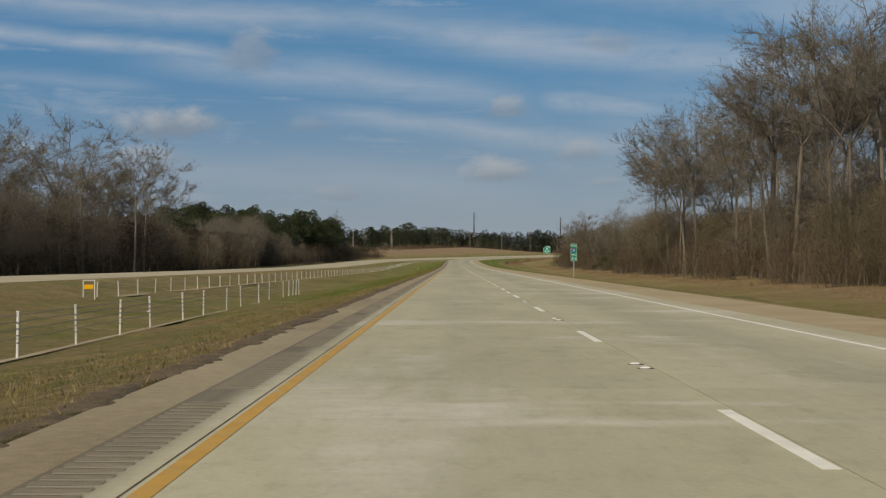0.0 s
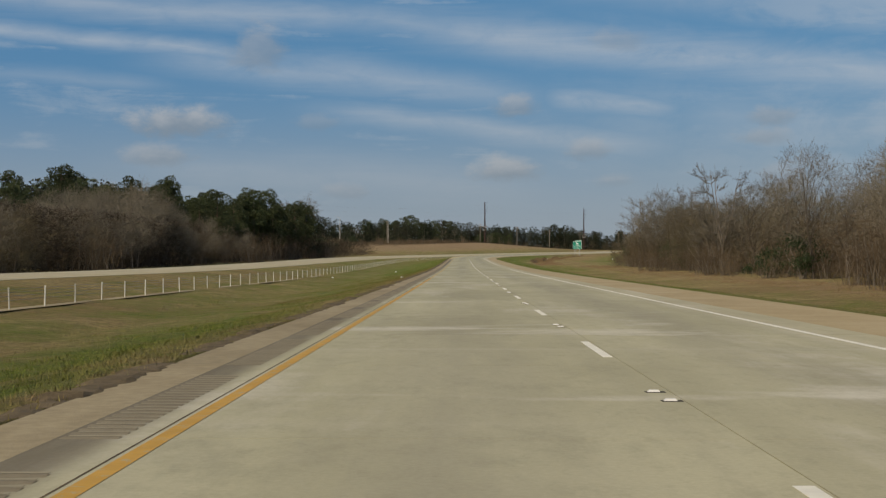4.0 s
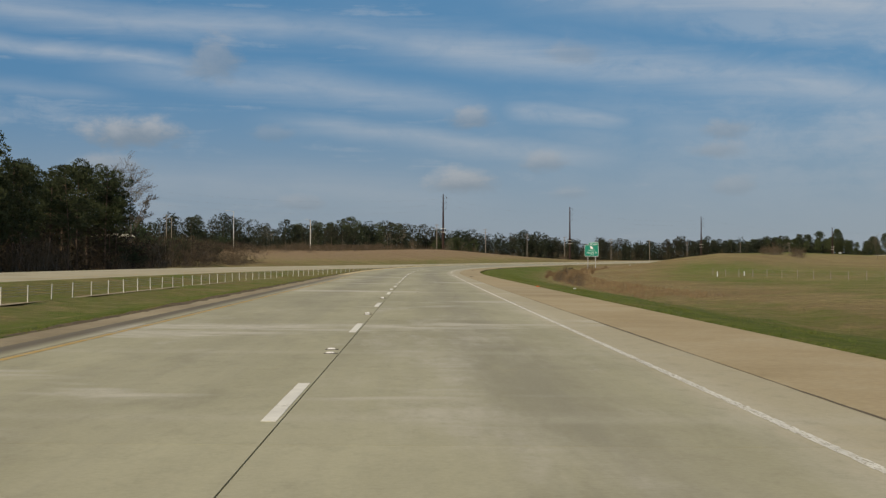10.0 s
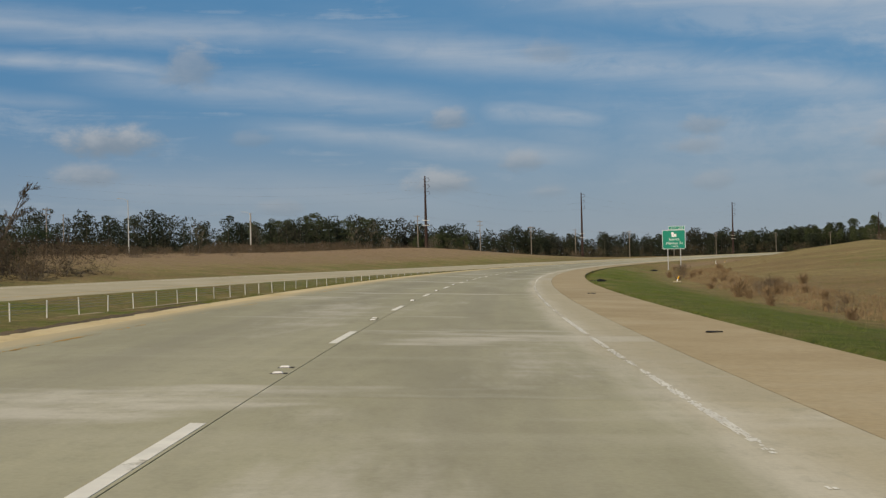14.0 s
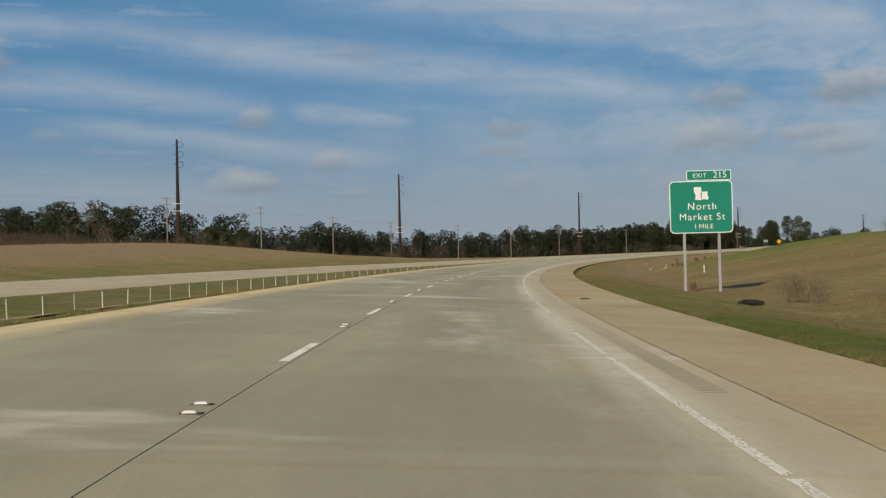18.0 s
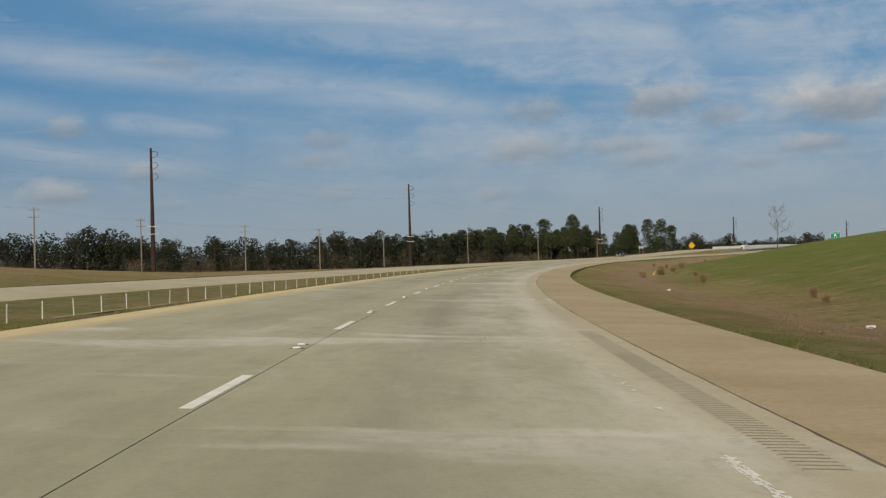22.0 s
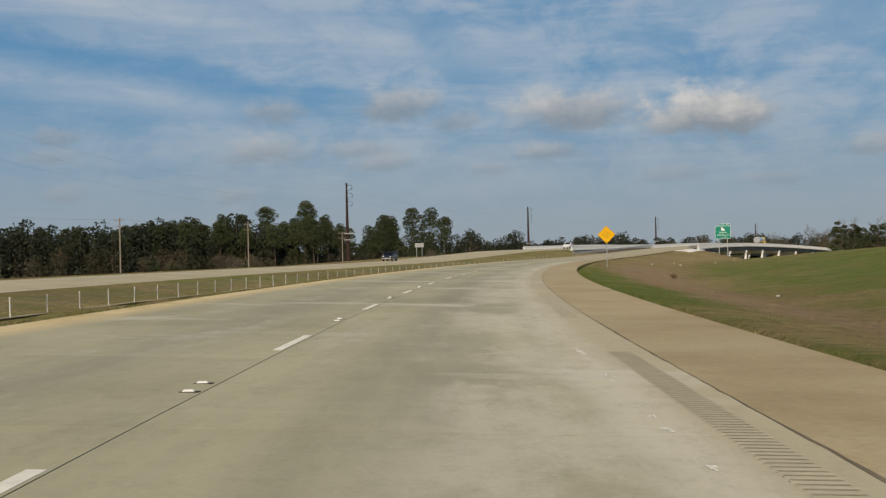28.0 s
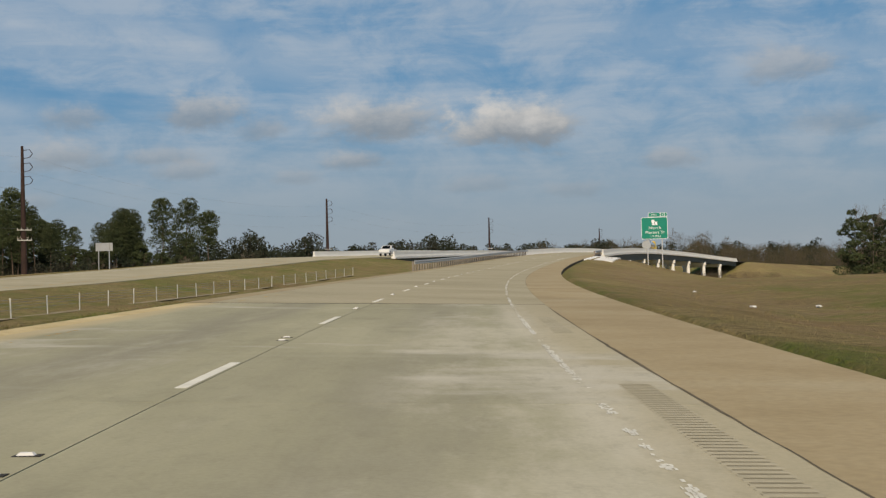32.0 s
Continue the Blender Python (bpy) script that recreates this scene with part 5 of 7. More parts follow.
def scatter(rng, n, s_lo, s_hi, u_lo, u_hi):
    for _ in range(n):
        yield rng.uniform(s_lo, s_hi), rng.uniform(u_lo, u_hi)


def grow(kind, pool, rng, s, u, size, label, category, group, names=("trunk", "crown"), lean=2.0):
    k = rng.uniform(0.85, 1.15) * size
    m = stand(s, u) @ pose(0, 0, -0.05, rng.uniform(-lean, lean), rng.uniform(-lean, lean), rng.uniform(0, 360)) @ Matrix.Diagonal((k * rng.uniform(0.9, 1.1), k * rng.uniform(0.9, 1.1), k, 1))
    return plant(kind, pool[rng.randrange(len(pool))], label, category, group, m, names)


def build_woods():
    rng = random.Random(5)
    bare = "tall leafless hardwood tree with grey bark and fine twigs"
    # beside the near verge
    for s, u in scatter(rng, 40, 60, 218, 30.5, 42):
        grow("bare_tree", BARE, rng, s, u, 0.98, bare, "tree", "hardwoods beside the verge")
    grow("bare_tree", BARE, rng, 226, 33, 0.88, "tall leafless tree with a wide forked crown", "tree", "hardwoods beside the verge")
    grow("bare_tree", BARE, rng, 221, 31, 0.92, "tall leafless tree with a wide forked crown", "tree", "hardwoods beside the verge")
    for s, u in scatter(rng, 24, 60, 225, 42, 60):
        grow("slender_tree", BARE_MID, rng, s, u, 1.30, bare, "tree", "hardwoods beside the verge")
    for s, u in [(209, 28.5), (214, 29.5), (218, 28), (224, 29), (229, 30), (235, 29.5)] + list(scatter(rng, 54, 45, 232, 30, 44)):
        grow("understorey_tree", DOME if rng.random() < 0.5 else BROWN, rng, s, u, rng.uniform(0.7, 0.95), "close-twigged leafless understorey tree in the wood", "tree", "hardwoods beside the verge")
    for s, u in scatter(rng, 70, 226, 350, 31.5, 54):
        grow("hardwood_tree", DOME if rng.random() < 0.6 else BROWN, rng, s, u, rng.uniform(0.80, 1.0), "rounded leafless hardwood tree at the wood's edge", "tree", "hardwoods beside the verge")
    for s, u in scatter(rng, 30, 348, 424, 31.5, 48):
        grow("hardwood_tree", DOME if rng.random() < 0.4 else BROWN, rng, s, u, rng.uniform(0.85, 1.1), "rounded leafless hardwood tree at the wood's edge", "tree", "hardwoods beside the verge")
    for s, u in scatter(rng, 26, 400, 450, 31.5, 48):
        grow("understorey_tree", BROWN, rng, s, u, rng.uniform(0.55, 0.80), "rounded leafless young tree at the wood's edge", "tree", "hardwoods beside the verge")
    for s, u, k in ((322, 31, 0.60), (330, 32.5, 0.62), (338, 32, 0.56)):
        grow("bare_tree", OAK_NEAR, rng, s, u, k, "leafless hardwood tree with a wide rounded crown", "tree", "hardwoods beside the verge")
    for s, u, k in ((300, 34, 0.85), (362, 33, 0.8), (405, 31.5, 0.86), (413, 33, 0.78), (396, 35, 0.75), (409, 34, 0.85), (418, 32, 0.75), (401, 33, 0.8), (371, 32, 0.92), (376, 34, 0.88), (384, 32.5, 0.85), (366, 35, 0.9), (390, 33, 0.8)):
        grow("slender_tree", BARE_MID, rng, s, u, k, "slender leafless tree with an open crown", "tree", "hardwoods beside the verge")
    for s, u in scatter(rng, 110, 40, 440, 27.5, 36):
        grow("thicket", BRUSH, rng, s, u, rng.uniform(0.7, 1.3), "brown leafless thicket at the foot of the trees", "shrub", "brush along the woods", ("stems", "twigs"))
    for s, u in scatter(rng, 12, 120, 440, 29, 38):
        grow("evergreen_bush", LEAFY, rng, s, u, rng.uniform(0.5, 1.0), "dark evergreen bush among bare brush", "shrub", "brush along the woods", ("stems", "leaves"))
    # across the other carriageway
    for s, u in scatter(rng, 44, 100, 268, -80, -58):
        grow("bare_tree", BARE, rng, s, u, rng.uniform(0.80, 0.98), bare, "tree", "hardwoods across the road")
    for s, u in scatter(rng, 60, 96, 285, -80, -58):
        grow("understorey_tree", DOME if rng.random() < 0.6 else BROWN, rng, s, u, rng.uniform(0.95, 1.2), "close-twigged leafless understorey tree in the wood", "tree", "hardwoods across the road")
    for s, u in scatter(rng, 84, 280, 392, -84, -57.5):
        grow("hardwood_tree", DOME if rng.random() < 0.7 else BROWN, rng, s, u, rng.uniform(0.74, 0.92), "rounded leafless hardwood tree", "tree", "hardwoods across the road")
    for s, u in scatter(rng, 34, 385, 445, -80, -60):
        grow("hardwood_tree", DOME, rng, s, u, rng.uniform(1.0, 1.25), "tall rounded leafless hardwood tree", "tree", "hardwoods across the road")
    for s, u in scatter(rng, 30, 395, 530, -70, -59):
        grow("understorey_tree", DOME if rng.random() < 0.6 else BROWN, rng, s, u, rng.uniform(0.6, 0.9), "rounded leafless young tree before the pines", "tree", "hardwoods across the road")
    for s, u in scatter(rng, 20, 130, 460, -80, -62):
        grow("slender_tree", BARE_MID, rng, s, u, rng.uniform(0.7, 0.95), "slender leafless understorey tree in the wood", "tree", "hardwoods across the road")
    grow("pine_tree", PINE, rng, 331, -66, 0.62, "lone dark green pine tree among bare hardwoods", "tree", "pines across the road", lean=1.0)
    for s, u in scatter(rng, 112, 468, 634, -104, -63):
        grow("pine_tree", PINE, rng, s, u, rng.uniform(0.74, 0.92), "tall dark green pine tree with a ragged crown", "tree", "pines across the road", lean=1.0)
    for s, u in [(423, -80), (430, -84), (445, -76), (395, -82), (462, -82)] + list(scatter(rng, 14, 400, 475, -100, -74)) + list(scatter(rng, 12, 545, 636, -76, -63)):
        grow("pine_tree", PINE, rng, s, u, 0.8, "dark green pine tree among bare hardwoods", "tree", "pines across the road", lean=1.0)
    for s, u in scatter(rng, 60, 95, 660, -75, -57):
        grow("thicket", BRUSH, rng, s, u, rng.uniform(1.0, 1.9), "brown leafless thicket at the foot of the trees", "shrub", "brush along the woods", ("stems", "twigs"))
    for s, u in ((318, -70), (649, -77.5), (655, -74), (662, -82)):
        grow("bare_tree", BARE, rng, s, u, 0.93, "tall leafless tree standing out above the wood", "tree", "hardwoods across the road")
    # bushes between the pines and the rise
    for s, u in scatter(rng, 34, 560, 705, -92, -60):
        grow("thicket", BRUSH, rng, s, u, rng.uniform(0.9, 1.45), "tall brown leafless thicket", "shrub", "brush beyond the pines", ("stems", "twigs"))
    for s, u in [(518, 16.9), (522, 17.3), (536, 17.2), (541, 17.6), (550, 16.4), (556, 17.0), (678, 15.8), (682, 16.4), (740, 16.2), (736, 16.5)] + list(scatter(rng, 8, 560, 655, 17.5, 20.5)):
        grow("shrub", BRUSH, rng, s, u, rng.uniform(0.22, 0.42), "low brown leafless shrub in the ditch", "shrub", "brush in the ditch", ("stems", "twigs"))
    for s, u in scatter(rng, 16, 884, 926, 51, 66):
        grow("shrub", BRUSH, rng, s, u, rng.uniform(0.7, 1.0), "reddish-brown leafless thicket on the crest of the bank", "shrub", "brush on the bank", ("stems", "twigs"))
    for s, u in list(scatter(rng, 16, 850, 925, -122, -98)) + list(scatter(rng, 16, 700, 790, -112, -88)) + list(scatter(rng, 10, 620, 700, -66, -58)):
        grow("shrub", BRUSH, rng, s, u, rng.uniform(0.5, 0.8), "dense brown leafless thicket on the rise", "shrub", "brush beyond the pines", ("stems", "twigs"))
    for s, u in scatter(rng, 56, 900, 1130, -200, -100):
        grow("shrub", BRUSH, rng, s, u, rng.uniform(0.45, 0.95), "brown leafless thicket on the rough field", "shrub", "brush on the field", ("stems", "twigs"))
    for s, u in scatter(rng, 10, 920, 1100, -190, -110):
        grow("slender_tree", BARE_MID, rng, s, u, rng.uniform(0.4, 0.7), "small leafless tree on the rough field", "tree", "trees on the field")
    for s, u in scatter(rng, 40, 705, 1000, -150, -92):
        grow("shrub", BRUSH, rng, s, u, rng.uniform(0.45, 0.95), "low brown leafless thicket on the rise", "shrub", "brush beyond the pines", ("stems", "twigs"))
    for s, u in scatter(rng, 24, 610, 704, -96, -66):
        grow("evergreen_bush", LEAFY, rng, s, u, rng.uniform(0.9, 1.4), "dark evergreen bush in the thicket", "shrub", "brush beyond the pines", ("stems", "leaves"))
    grow("bare_tree", OAK, rng, 892, -208, 1.04, "lone leafless tree with a spreading crown", "tree", "lone trees")
    # the belt of pines ahead and the far woods
    far_pine = "distant dark green pine tree"

    def at_xy(pool, kind, x, y, z, size, label, group, names=("trunk", "crown")):
        k = rng.uniform(0.82, 1.15) * size
        plant(kind, pool[rng.randrange(len(pool))], label, "tree", group, pose(x, y, z, 0, 0, rng.uniform(0, 360)) @ Matrix.Diagonal((k, k, k, 1)), names)

    def xy_ground(x, y):
        i = int(np.argmin((_x - x) ** 2 + (_y - y) ** 2))
        u = (x - _x[i]) * math.cos(_hd[i]) - (y - _y[i]) * math.sin(_hd[i])
        return float(ground_z(ST[i], u))

    def belt(x0, y0, x1, y1, n, depth, pool, kind, size, label, group):
        dx, dy = x1 - x0, y1 - y0
        ln = math.hypot(dx, dy)
        for i in range(n):
            f, d = (i + rng.random()) / n, rng.uniform(0, depth)
            x, y = x0 + dx * f - dy / ln * d, y0 + dy * f + dx / ln * d
            at_xy(pool, kind, x, y, xy_ground(x, y), size, label, group)

    tall = "tall dark green pine tree with a rounded crown"
    for x, y, size in ((309, 1625, 0.85), (317, 1612, 0.95), (324, 1601, 1.0), (332, 1589, 1.02), (338, 1579, 1.03), (345, 1569, 1.04), (352, 1559, 1.12), (358, 1548, 1.0), (363, 1541, 1.12),
                       (369, 1532, 1.02), (373, 1525, 0.92), (385, 1507, 0.88), (389, 1500, 0.98), (393, 1495, 0.94), (397, 1488, 0.98)):
        at_xy(PINE_TALL, "pine_tree", x, y, xy_ground(x, y), size * 1.12, tall, "pine belt")
    at_xy(YOUNG, "pine_tree", 378, 1517, xy_ground(378, 1517), 1.05, "pointed young pine beside the tall ones", "pine belt")
    at_xy(BARE_MID, "bare_tree", 403, 1479, xy_ground(403, 1479), 0.9, "pale leafless tree at the end of the pines", "pine belt")
    belt(332, 1588, 256, 1616, 24, 30, PINE_TALL, "pine_tree", 0.92, tall, "pine belt")
    belt(392, 1500, 330, 1594, 46, 40, PINE_TALL, "pine_tree", 0.98, tall, "pine belt")
    belt(384, 1508, 370, 1528, 9, 14, YOUNG, "pine_tree", 0.8, "bushy young pine under the tall ones", "pine belt")
    belt(394, 1488, 322, 1588, 70, 22, YOUNG, "pine_tree", 0.86, "bushy young pine under the tall ones", "pine belt")
    belt(322, 1588, 256, 1610, 26, 16, YOUNG, "pine_tree", 0.7, "bushy young pine under the tall ones", "pine belt")
    belt(396, 1482, 262, 1602, 80, 10, DOME + BROWN, "hardwood_tree", 0.68, "grey-brown leafless tree at the foot of the pines", "pine belt")
    belt(396, 1484, 270, 1600, 50, 14, LEAFY, "evergreen_tree", 1.35, "dark evergreen tree at the foot of the pines", "pine belt")
    at_xy(PINE, "pine_tree", -154, 1352, xy_ground(-154, 1352), 1.35, "tall lone pine tree above the distant woods", "pines on the rise")
    belt(-40, 1335, -82, 1330, 8, 20, PINE, "pine_tree", 1.15, "tall dark pine trees behind the rise", "pines on the rise")
    belt(4, 1160, 34, 1152, 11, 12, YOUNG, "pine_tree", 0.85, "rounded dark evergreen beside the power line", "pines on the rise")
    belt(-10, 1250, -64, 1240, 15, 16, PINE, "pine_tree", 0.92, "cluster of dark pine trees on the rise", "pines on the rise")
    # right of the bridge
    belt(399, 1284, 440, 1236, 24, -26, YOUNG, "pine_tree", 0.78, "bushy young pine tree", "pines by the bridge")
    belt(396, 1280, 440, 1232, 16, -10, LEAFY, "evergreen_tree", 1.0, "dark evergreen tree at the wood edge by the bridge", "pines by the bridge")
    belt(392, 1276, 432, 1232, 10, -14, BARE_MID, "bare_tree", 0.95, "leafless young hardwood tree", "pines by the bridge")
    for s, u in scatter(rng, 30, 1425, 1500, 22, 60):
        grow("shrub", BRUSH, rng, s, u, rng.uniform(0.5, 0.9), "low brown thicket on the slope", "shrub", "brush by the bridge", ("stems", "twigs"))
    at_xy(BARE_MID, "slender_tree", 176, 1016, xy_ground(176, 1016), 0.45, "small leafless tree on the shoulder of the bank", "lone trees")
    grow("slender_tree", BARE_MID, rng, 1040, 78, 0.75, "small leafless tree on top of the bank", "tree", "lone trees")


build_woods()


def joined(name, label, rows, mat_of, seed, kind="stuff"):
    """Deep woods as one thing: many small trees set down along belts. rows: x0, y0, x1, y1, how many, depth, size."""
    rng = np.random.default_rng(seed)
    out_v, out_t, base = [], [], 0
    src = []
    for tree in mat_of:
        parts = []
        for me in tree:
            co = np.empty(len(me.vertices) * 3, np.float32)
            me.vertices.foreach_get("co", co)
            ix = np.empty(len(me.loops), np.int32)
            me.loops.foreach_get("vertex_index", ix)
            parts.append((co.reshape(-1, 3), ix.reshape(-1, 3)))
        src.append(parts)
    bark_v, bark_t, bark_base = [], [], 0
    for x0, y0, x1, y1, n, depth, size in rows:
        ln = math.hypot(x1 - x0, y1 - y0)
        for i in range(n):
            f, d = (i + rng.random()) / n, rng.random() * depth
            x, y = x0 + (x1 - x0) * f - (y1 - y0) / ln * d, y0 + (y1 - y0) * f + (x1 - x0) / ln * d
            z, k, a = land_at(x, y), size * rng.uniform(0.72, 1.08), rng.uniform(0, 6.283)
            rot = np.array(((math.cos(a), -math.sin(a), 0), (math.sin(a), math.cos(a), 0), (0, 0, 1))) * k * np.array((1, 1, rng.uniform(0.9, 1.12)))
            (tv, tt), (cv, ct) = src[rng.integers(len(src))]
            out_v.append(cv @ rot.T + (x, y, z))
            out_t.append(ct + base)
            base += len(cv)
            bark_v.append(tv @ rot.T + (x, y, z))
            bark_t.append(tt + bark_base)
            bark_base += len(tv)
    root = link(name, tri_mesh(name, np.concatenate(out_v), np.concatenate(out_t), mat_of[0][1].materials[0]))
    tagged(root, label, "woods", kind=kind)
    tagged(link("trunks", tri_mesh("trunks", np.concatenate(bark_v), np.concatenate(bark_t), mat_of[0][0].materials[0]), root), kind=kind)


def land_at(x, y):
    i = int(np.argmin((_x - x) ** 2 + (_y - y) ** 2))
    return float(ground_z(ST[i], (x - _x[i]) * math.cos(_hd[i]) - (y - _y[i]) * math.sin(_hd[i])))


def tangle(name, label, rows, mat, seed):
    """Undergrowth deep in a wood: a haze of stems and twigs. rows: how many, stations, offsets, height, length, width."""
    rng = np.random.default_rng(seed)
    V = []
    for n, s0, s1, u0, u1, h, ln, w in rows:
        P = place(rng.uniform(s0, s1, n), rng.uniform(u0, u1, n))
        P[:, 2] += h * rng.random(n) ** 1.3
        d = rng.normal(0, 1, (n, 3)) * (1.0, 1.0, 0.9)
        d[:, 2] = d[:, 2] * 0.8 + 0.35
        d *= (ln * rng.uniform(0.4, 1.2, n) / np.linalg.norm(d, axis=1))[:, None]
        side = np.cross(d, rng.normal(0, 1, (n, 3)))
        side *= (w / np.linalg.norm(side, axis=1))[:, None]
        V.append(np.stack([P - side, P + side, P + d], 1).reshape(-1, 3))
    V = np.concatenate(V)
    ob = link(name, tri_mesh(name, V, np.arange(len(V)).reshape(-1, 3), M[mat]))
    return tagged(ob, label, "undergrowth", kind="stuff")


joined("far_pinewood", "distant belts of dark pine wood along the skyline", (
    (-30, 1420, -560, 1250, 120, 50, 1.12), (30, 1205, -360, 1075, 110, 40, 0.95), (130, 1640, -380, 1670, 200, 40, 1.36), (360, 1560, 110, 1660, 165, 40, 1.04), (396, 1492, 330, 1600, 60, 40, 0.5),
    (680, 1655, 560, 1622, 45, 40, 0.7), (560, 1622, 400, 1580, 110, 40, 0.80), (1050, 1810, 640, 1660, 120, 60, 0.78), (1500, 1900, 1000, 1820, 100, 80, 0.8), (1300, 1500, 950, 1180, 60, 60, 0.5)), WALL, 21)
joined("far_hardwood", "distant belts of grey-brown leafless hardwood", (
    (60, 1310, -300, 1290, 22, 60, 0.5), (40, 1180, -320, 1050, 22, 40, 0.5), (400, 1475, 325, 1580, 22, 12, 0.6), (330, 1550, 60, 1640, 40, 24, 0.9), (60, 1620, -300, 1600, 24, 60, 0.9), (620, 1610, 430, 1570, 40, 60, 0.75),
    (1000, 1740, 600, 1600, 80, 80, 0.95), (1500, 1820, 950, 1720, 60, 100, 1.1), (620, 1240, 900, 1420, 26, 120, 0.7)), FAR_DOME, 22)
joined("deep_hardwood", "deep leafless wood behind the front rows", (
    (50, 40, 50, 255, 80, -40, 1.0), (48, 255, 60, 430, 60, -35, 0.72), (-66, 80, -72, 335, 110, 50, 1.15), (-70, 335, -84, 480, 80, 40, 0.95)), BARE_FAR, 23)
joined("deep_pinewood", "deep pine wood behind the front rows", ((-80, 440, -92, 632, 100, 50, 0.95),), WALL, 24)
tangle("undergrowth", "tangled brown undergrowth in the leafless woods", (
    (110000, 40, 240, 34, 58, 8.5, 1.5, 0.035), (60000, 222, 380, 34, 55, 6.0, 1.3, 0.03), (24000, 380, 436, 32, 52, 4.5, 1.3, 0.028), ), "brush", 25)
# shade inside these woods is painted in by using the darker brush
tangle("bramble_undergrowth", "tangled undergrowth in the woods across the road, coloured dark for shade", (
    (190000, 90, 480, -88, -60, 9.5, 1.7, 0.05), (36000, 480, 645, -92, -63, 8.0, 1.8, 0.07), (26000, 630, 708, -96, -61, 5.2, 1.2, 0.035)), "shaded_brush", 26)
tangle("heath", "rough brown heath and dead weeds on the rise", ((26000, 690, 1010, -170, -96, 0.45, 0.7, 0.022), (9000, 850, 930, -122, -98, 2.2, 1.1, 0.03), (9000, 700, 790, -112, -88, 2.2, 1.1, 0.03), (7000, 940, 1010, -150, -118, 1.8, 1.0, 0.03), (30000, 900, 1150, -215, -95, 0.5, 0.7, 0.025)), "brush", 27)


def belt_brush(name, label, rows, mat, seed):
    """The scrub that closes a far wood near the ground. rows: x0, y0, x1, y1, how many, depth, height."""
    rng = np.random.default_rng(seed)
    V = []
    for x0, y0, x1, y1, n, depth, h in rows:
        ln = math.hypot(x1 - x0, y1 - y0)
        f, d = rng.random(n), rng.random(n) * depth
        x, y = x0 + (x1 - x0) * f - (y1 - y0) / ln * d, y0 + (y1 - y0) * f + (x1 - x0) / ln * d
        knots = [land_at(x0 + (x1 - x0) * k / 20, y0 + (y1 - y0) * k / 20) for k in range(21)]
        P = np.stack([x, y, np.interp(f, np.linspace(0, 1, 21), knots)], 1)
        top = h * (0.75 + 0.35 * np.sin(f * ln / 17.0) * np.sin(f * ln / 41.0 + 1.0))
        P[:, 2] += top * rng.random(n) ** 1.2 - 0.5
        d = rng.normal(0, 1, (n, 3)) + (0, 0, 0.5)
        d *= (rng.uniform(0.8, 1.9, n) / np.linalg.norm(d, axis=1))[:, None]
        side = np.cross(d, rng.normal(0, 1, (n, 3)))
        side *= (rng.uniform(0.25, 0.55, n) / np.linalg.norm(side, axis=1))[:, None]
        V.append(np.stack([P - side, P + side, P + d], 1).reshape(-1, 3))
    V = np.concatenate(V)
    tagged(link(name, tri_mesh(name, V, np.arange(len(V)).reshape(-1, 3), M[mat])), label, "undergrowth", kind="stuff")


belt_brush("far_scrub", "brown scrub along the foot of the distant woods", (
    (-20, 1405, -560, 1235, 7000, 20, 6), (40, 1190, -360, 1060, 6000, 25, 4.5), (130, 1630, -380, 1655, 13000, 30, 16), (365, 1550, 110, 1650, 15000, 24, 13), (397, 1484, 325, 1592, 8000, 22, 8),
    (680, 1645, 420, 1577, 9000, 30, 8), (1050, 1800, 640, 1650, 9000, 40, 9), (1500, 1890, 1000, 1810, 6000, 60, 9), (1300, 1490, 950, 1170, 5000, 60, 6)), "scrub", 28)

# ---------------------------------------------------------------- power line


def steel_pole(x, y, z, h, arms):
    root = empty("transmission_pole", pose(x, y, z, 0, 0, 0), "tall dark weathered steel transmission pole with davit insulators", "pole", "steel transmission poles")
    bm = bmesh.new()
    tube(bm, (0, 0, -0.5), (0, 0, h * 0.5), 0.62, 0.45, 12)
    tube(bm, (0, 0, h * 0.5 - 0.4), (0, 0, h), 0.44, 0.24, 12)
    part("shaft", bm, M["rust"], root)
    for k, f in enumerate((0.97, 0.88, 0.79)):
        bm = bmesh.new()
        tube(bm, (0, 0, h * f), (1.15, -0.5, h * f + 0.15), 0.07, 0.04, 6)
        tube(bm, (0, 0, h * f - 1.5), (1.15, -0.5, h * f - 1.2), 0.06, 0.04, 6)
        tube(bm, (1.15, -0.5, h * f + 0.15), (1.6, -0.7, h * f - 0.6), 0.06, 0.06, 6)
        tube(bm, (1.6, -0.7, h * f - 0.6), (1.15, -0.5, h * f - 1.2), 0.06, 0.06, 6)
        part("insulator_arm", bm, M["rust"], root)
        if arms:
            bm = bmesh.new()
            tube(bm, (0, 0, h * f - 0.5), (-1.0, 0.4, h * f - 0.3), 0.06, 0.04, 6)
            part("insulator_arm", bm, M["rust"], root)
    for hz in (11.2, 9.4):
        bm = bmesh.new()
        box(bm, (2.6, 0.14, 0.16), (0, -0.5, hz), bevel=0.02)
        for xx in (-1.2, -0.5, 0.5, 1.2):
            tube(bm, (xx, -0.5, hz + 0.05), (xx, -0.5, hz + 0.38), 0.05, 0.04, 6)
        part("crossarm", bm, M["post_white"], root, "pale timber crossarm with pin insulators")


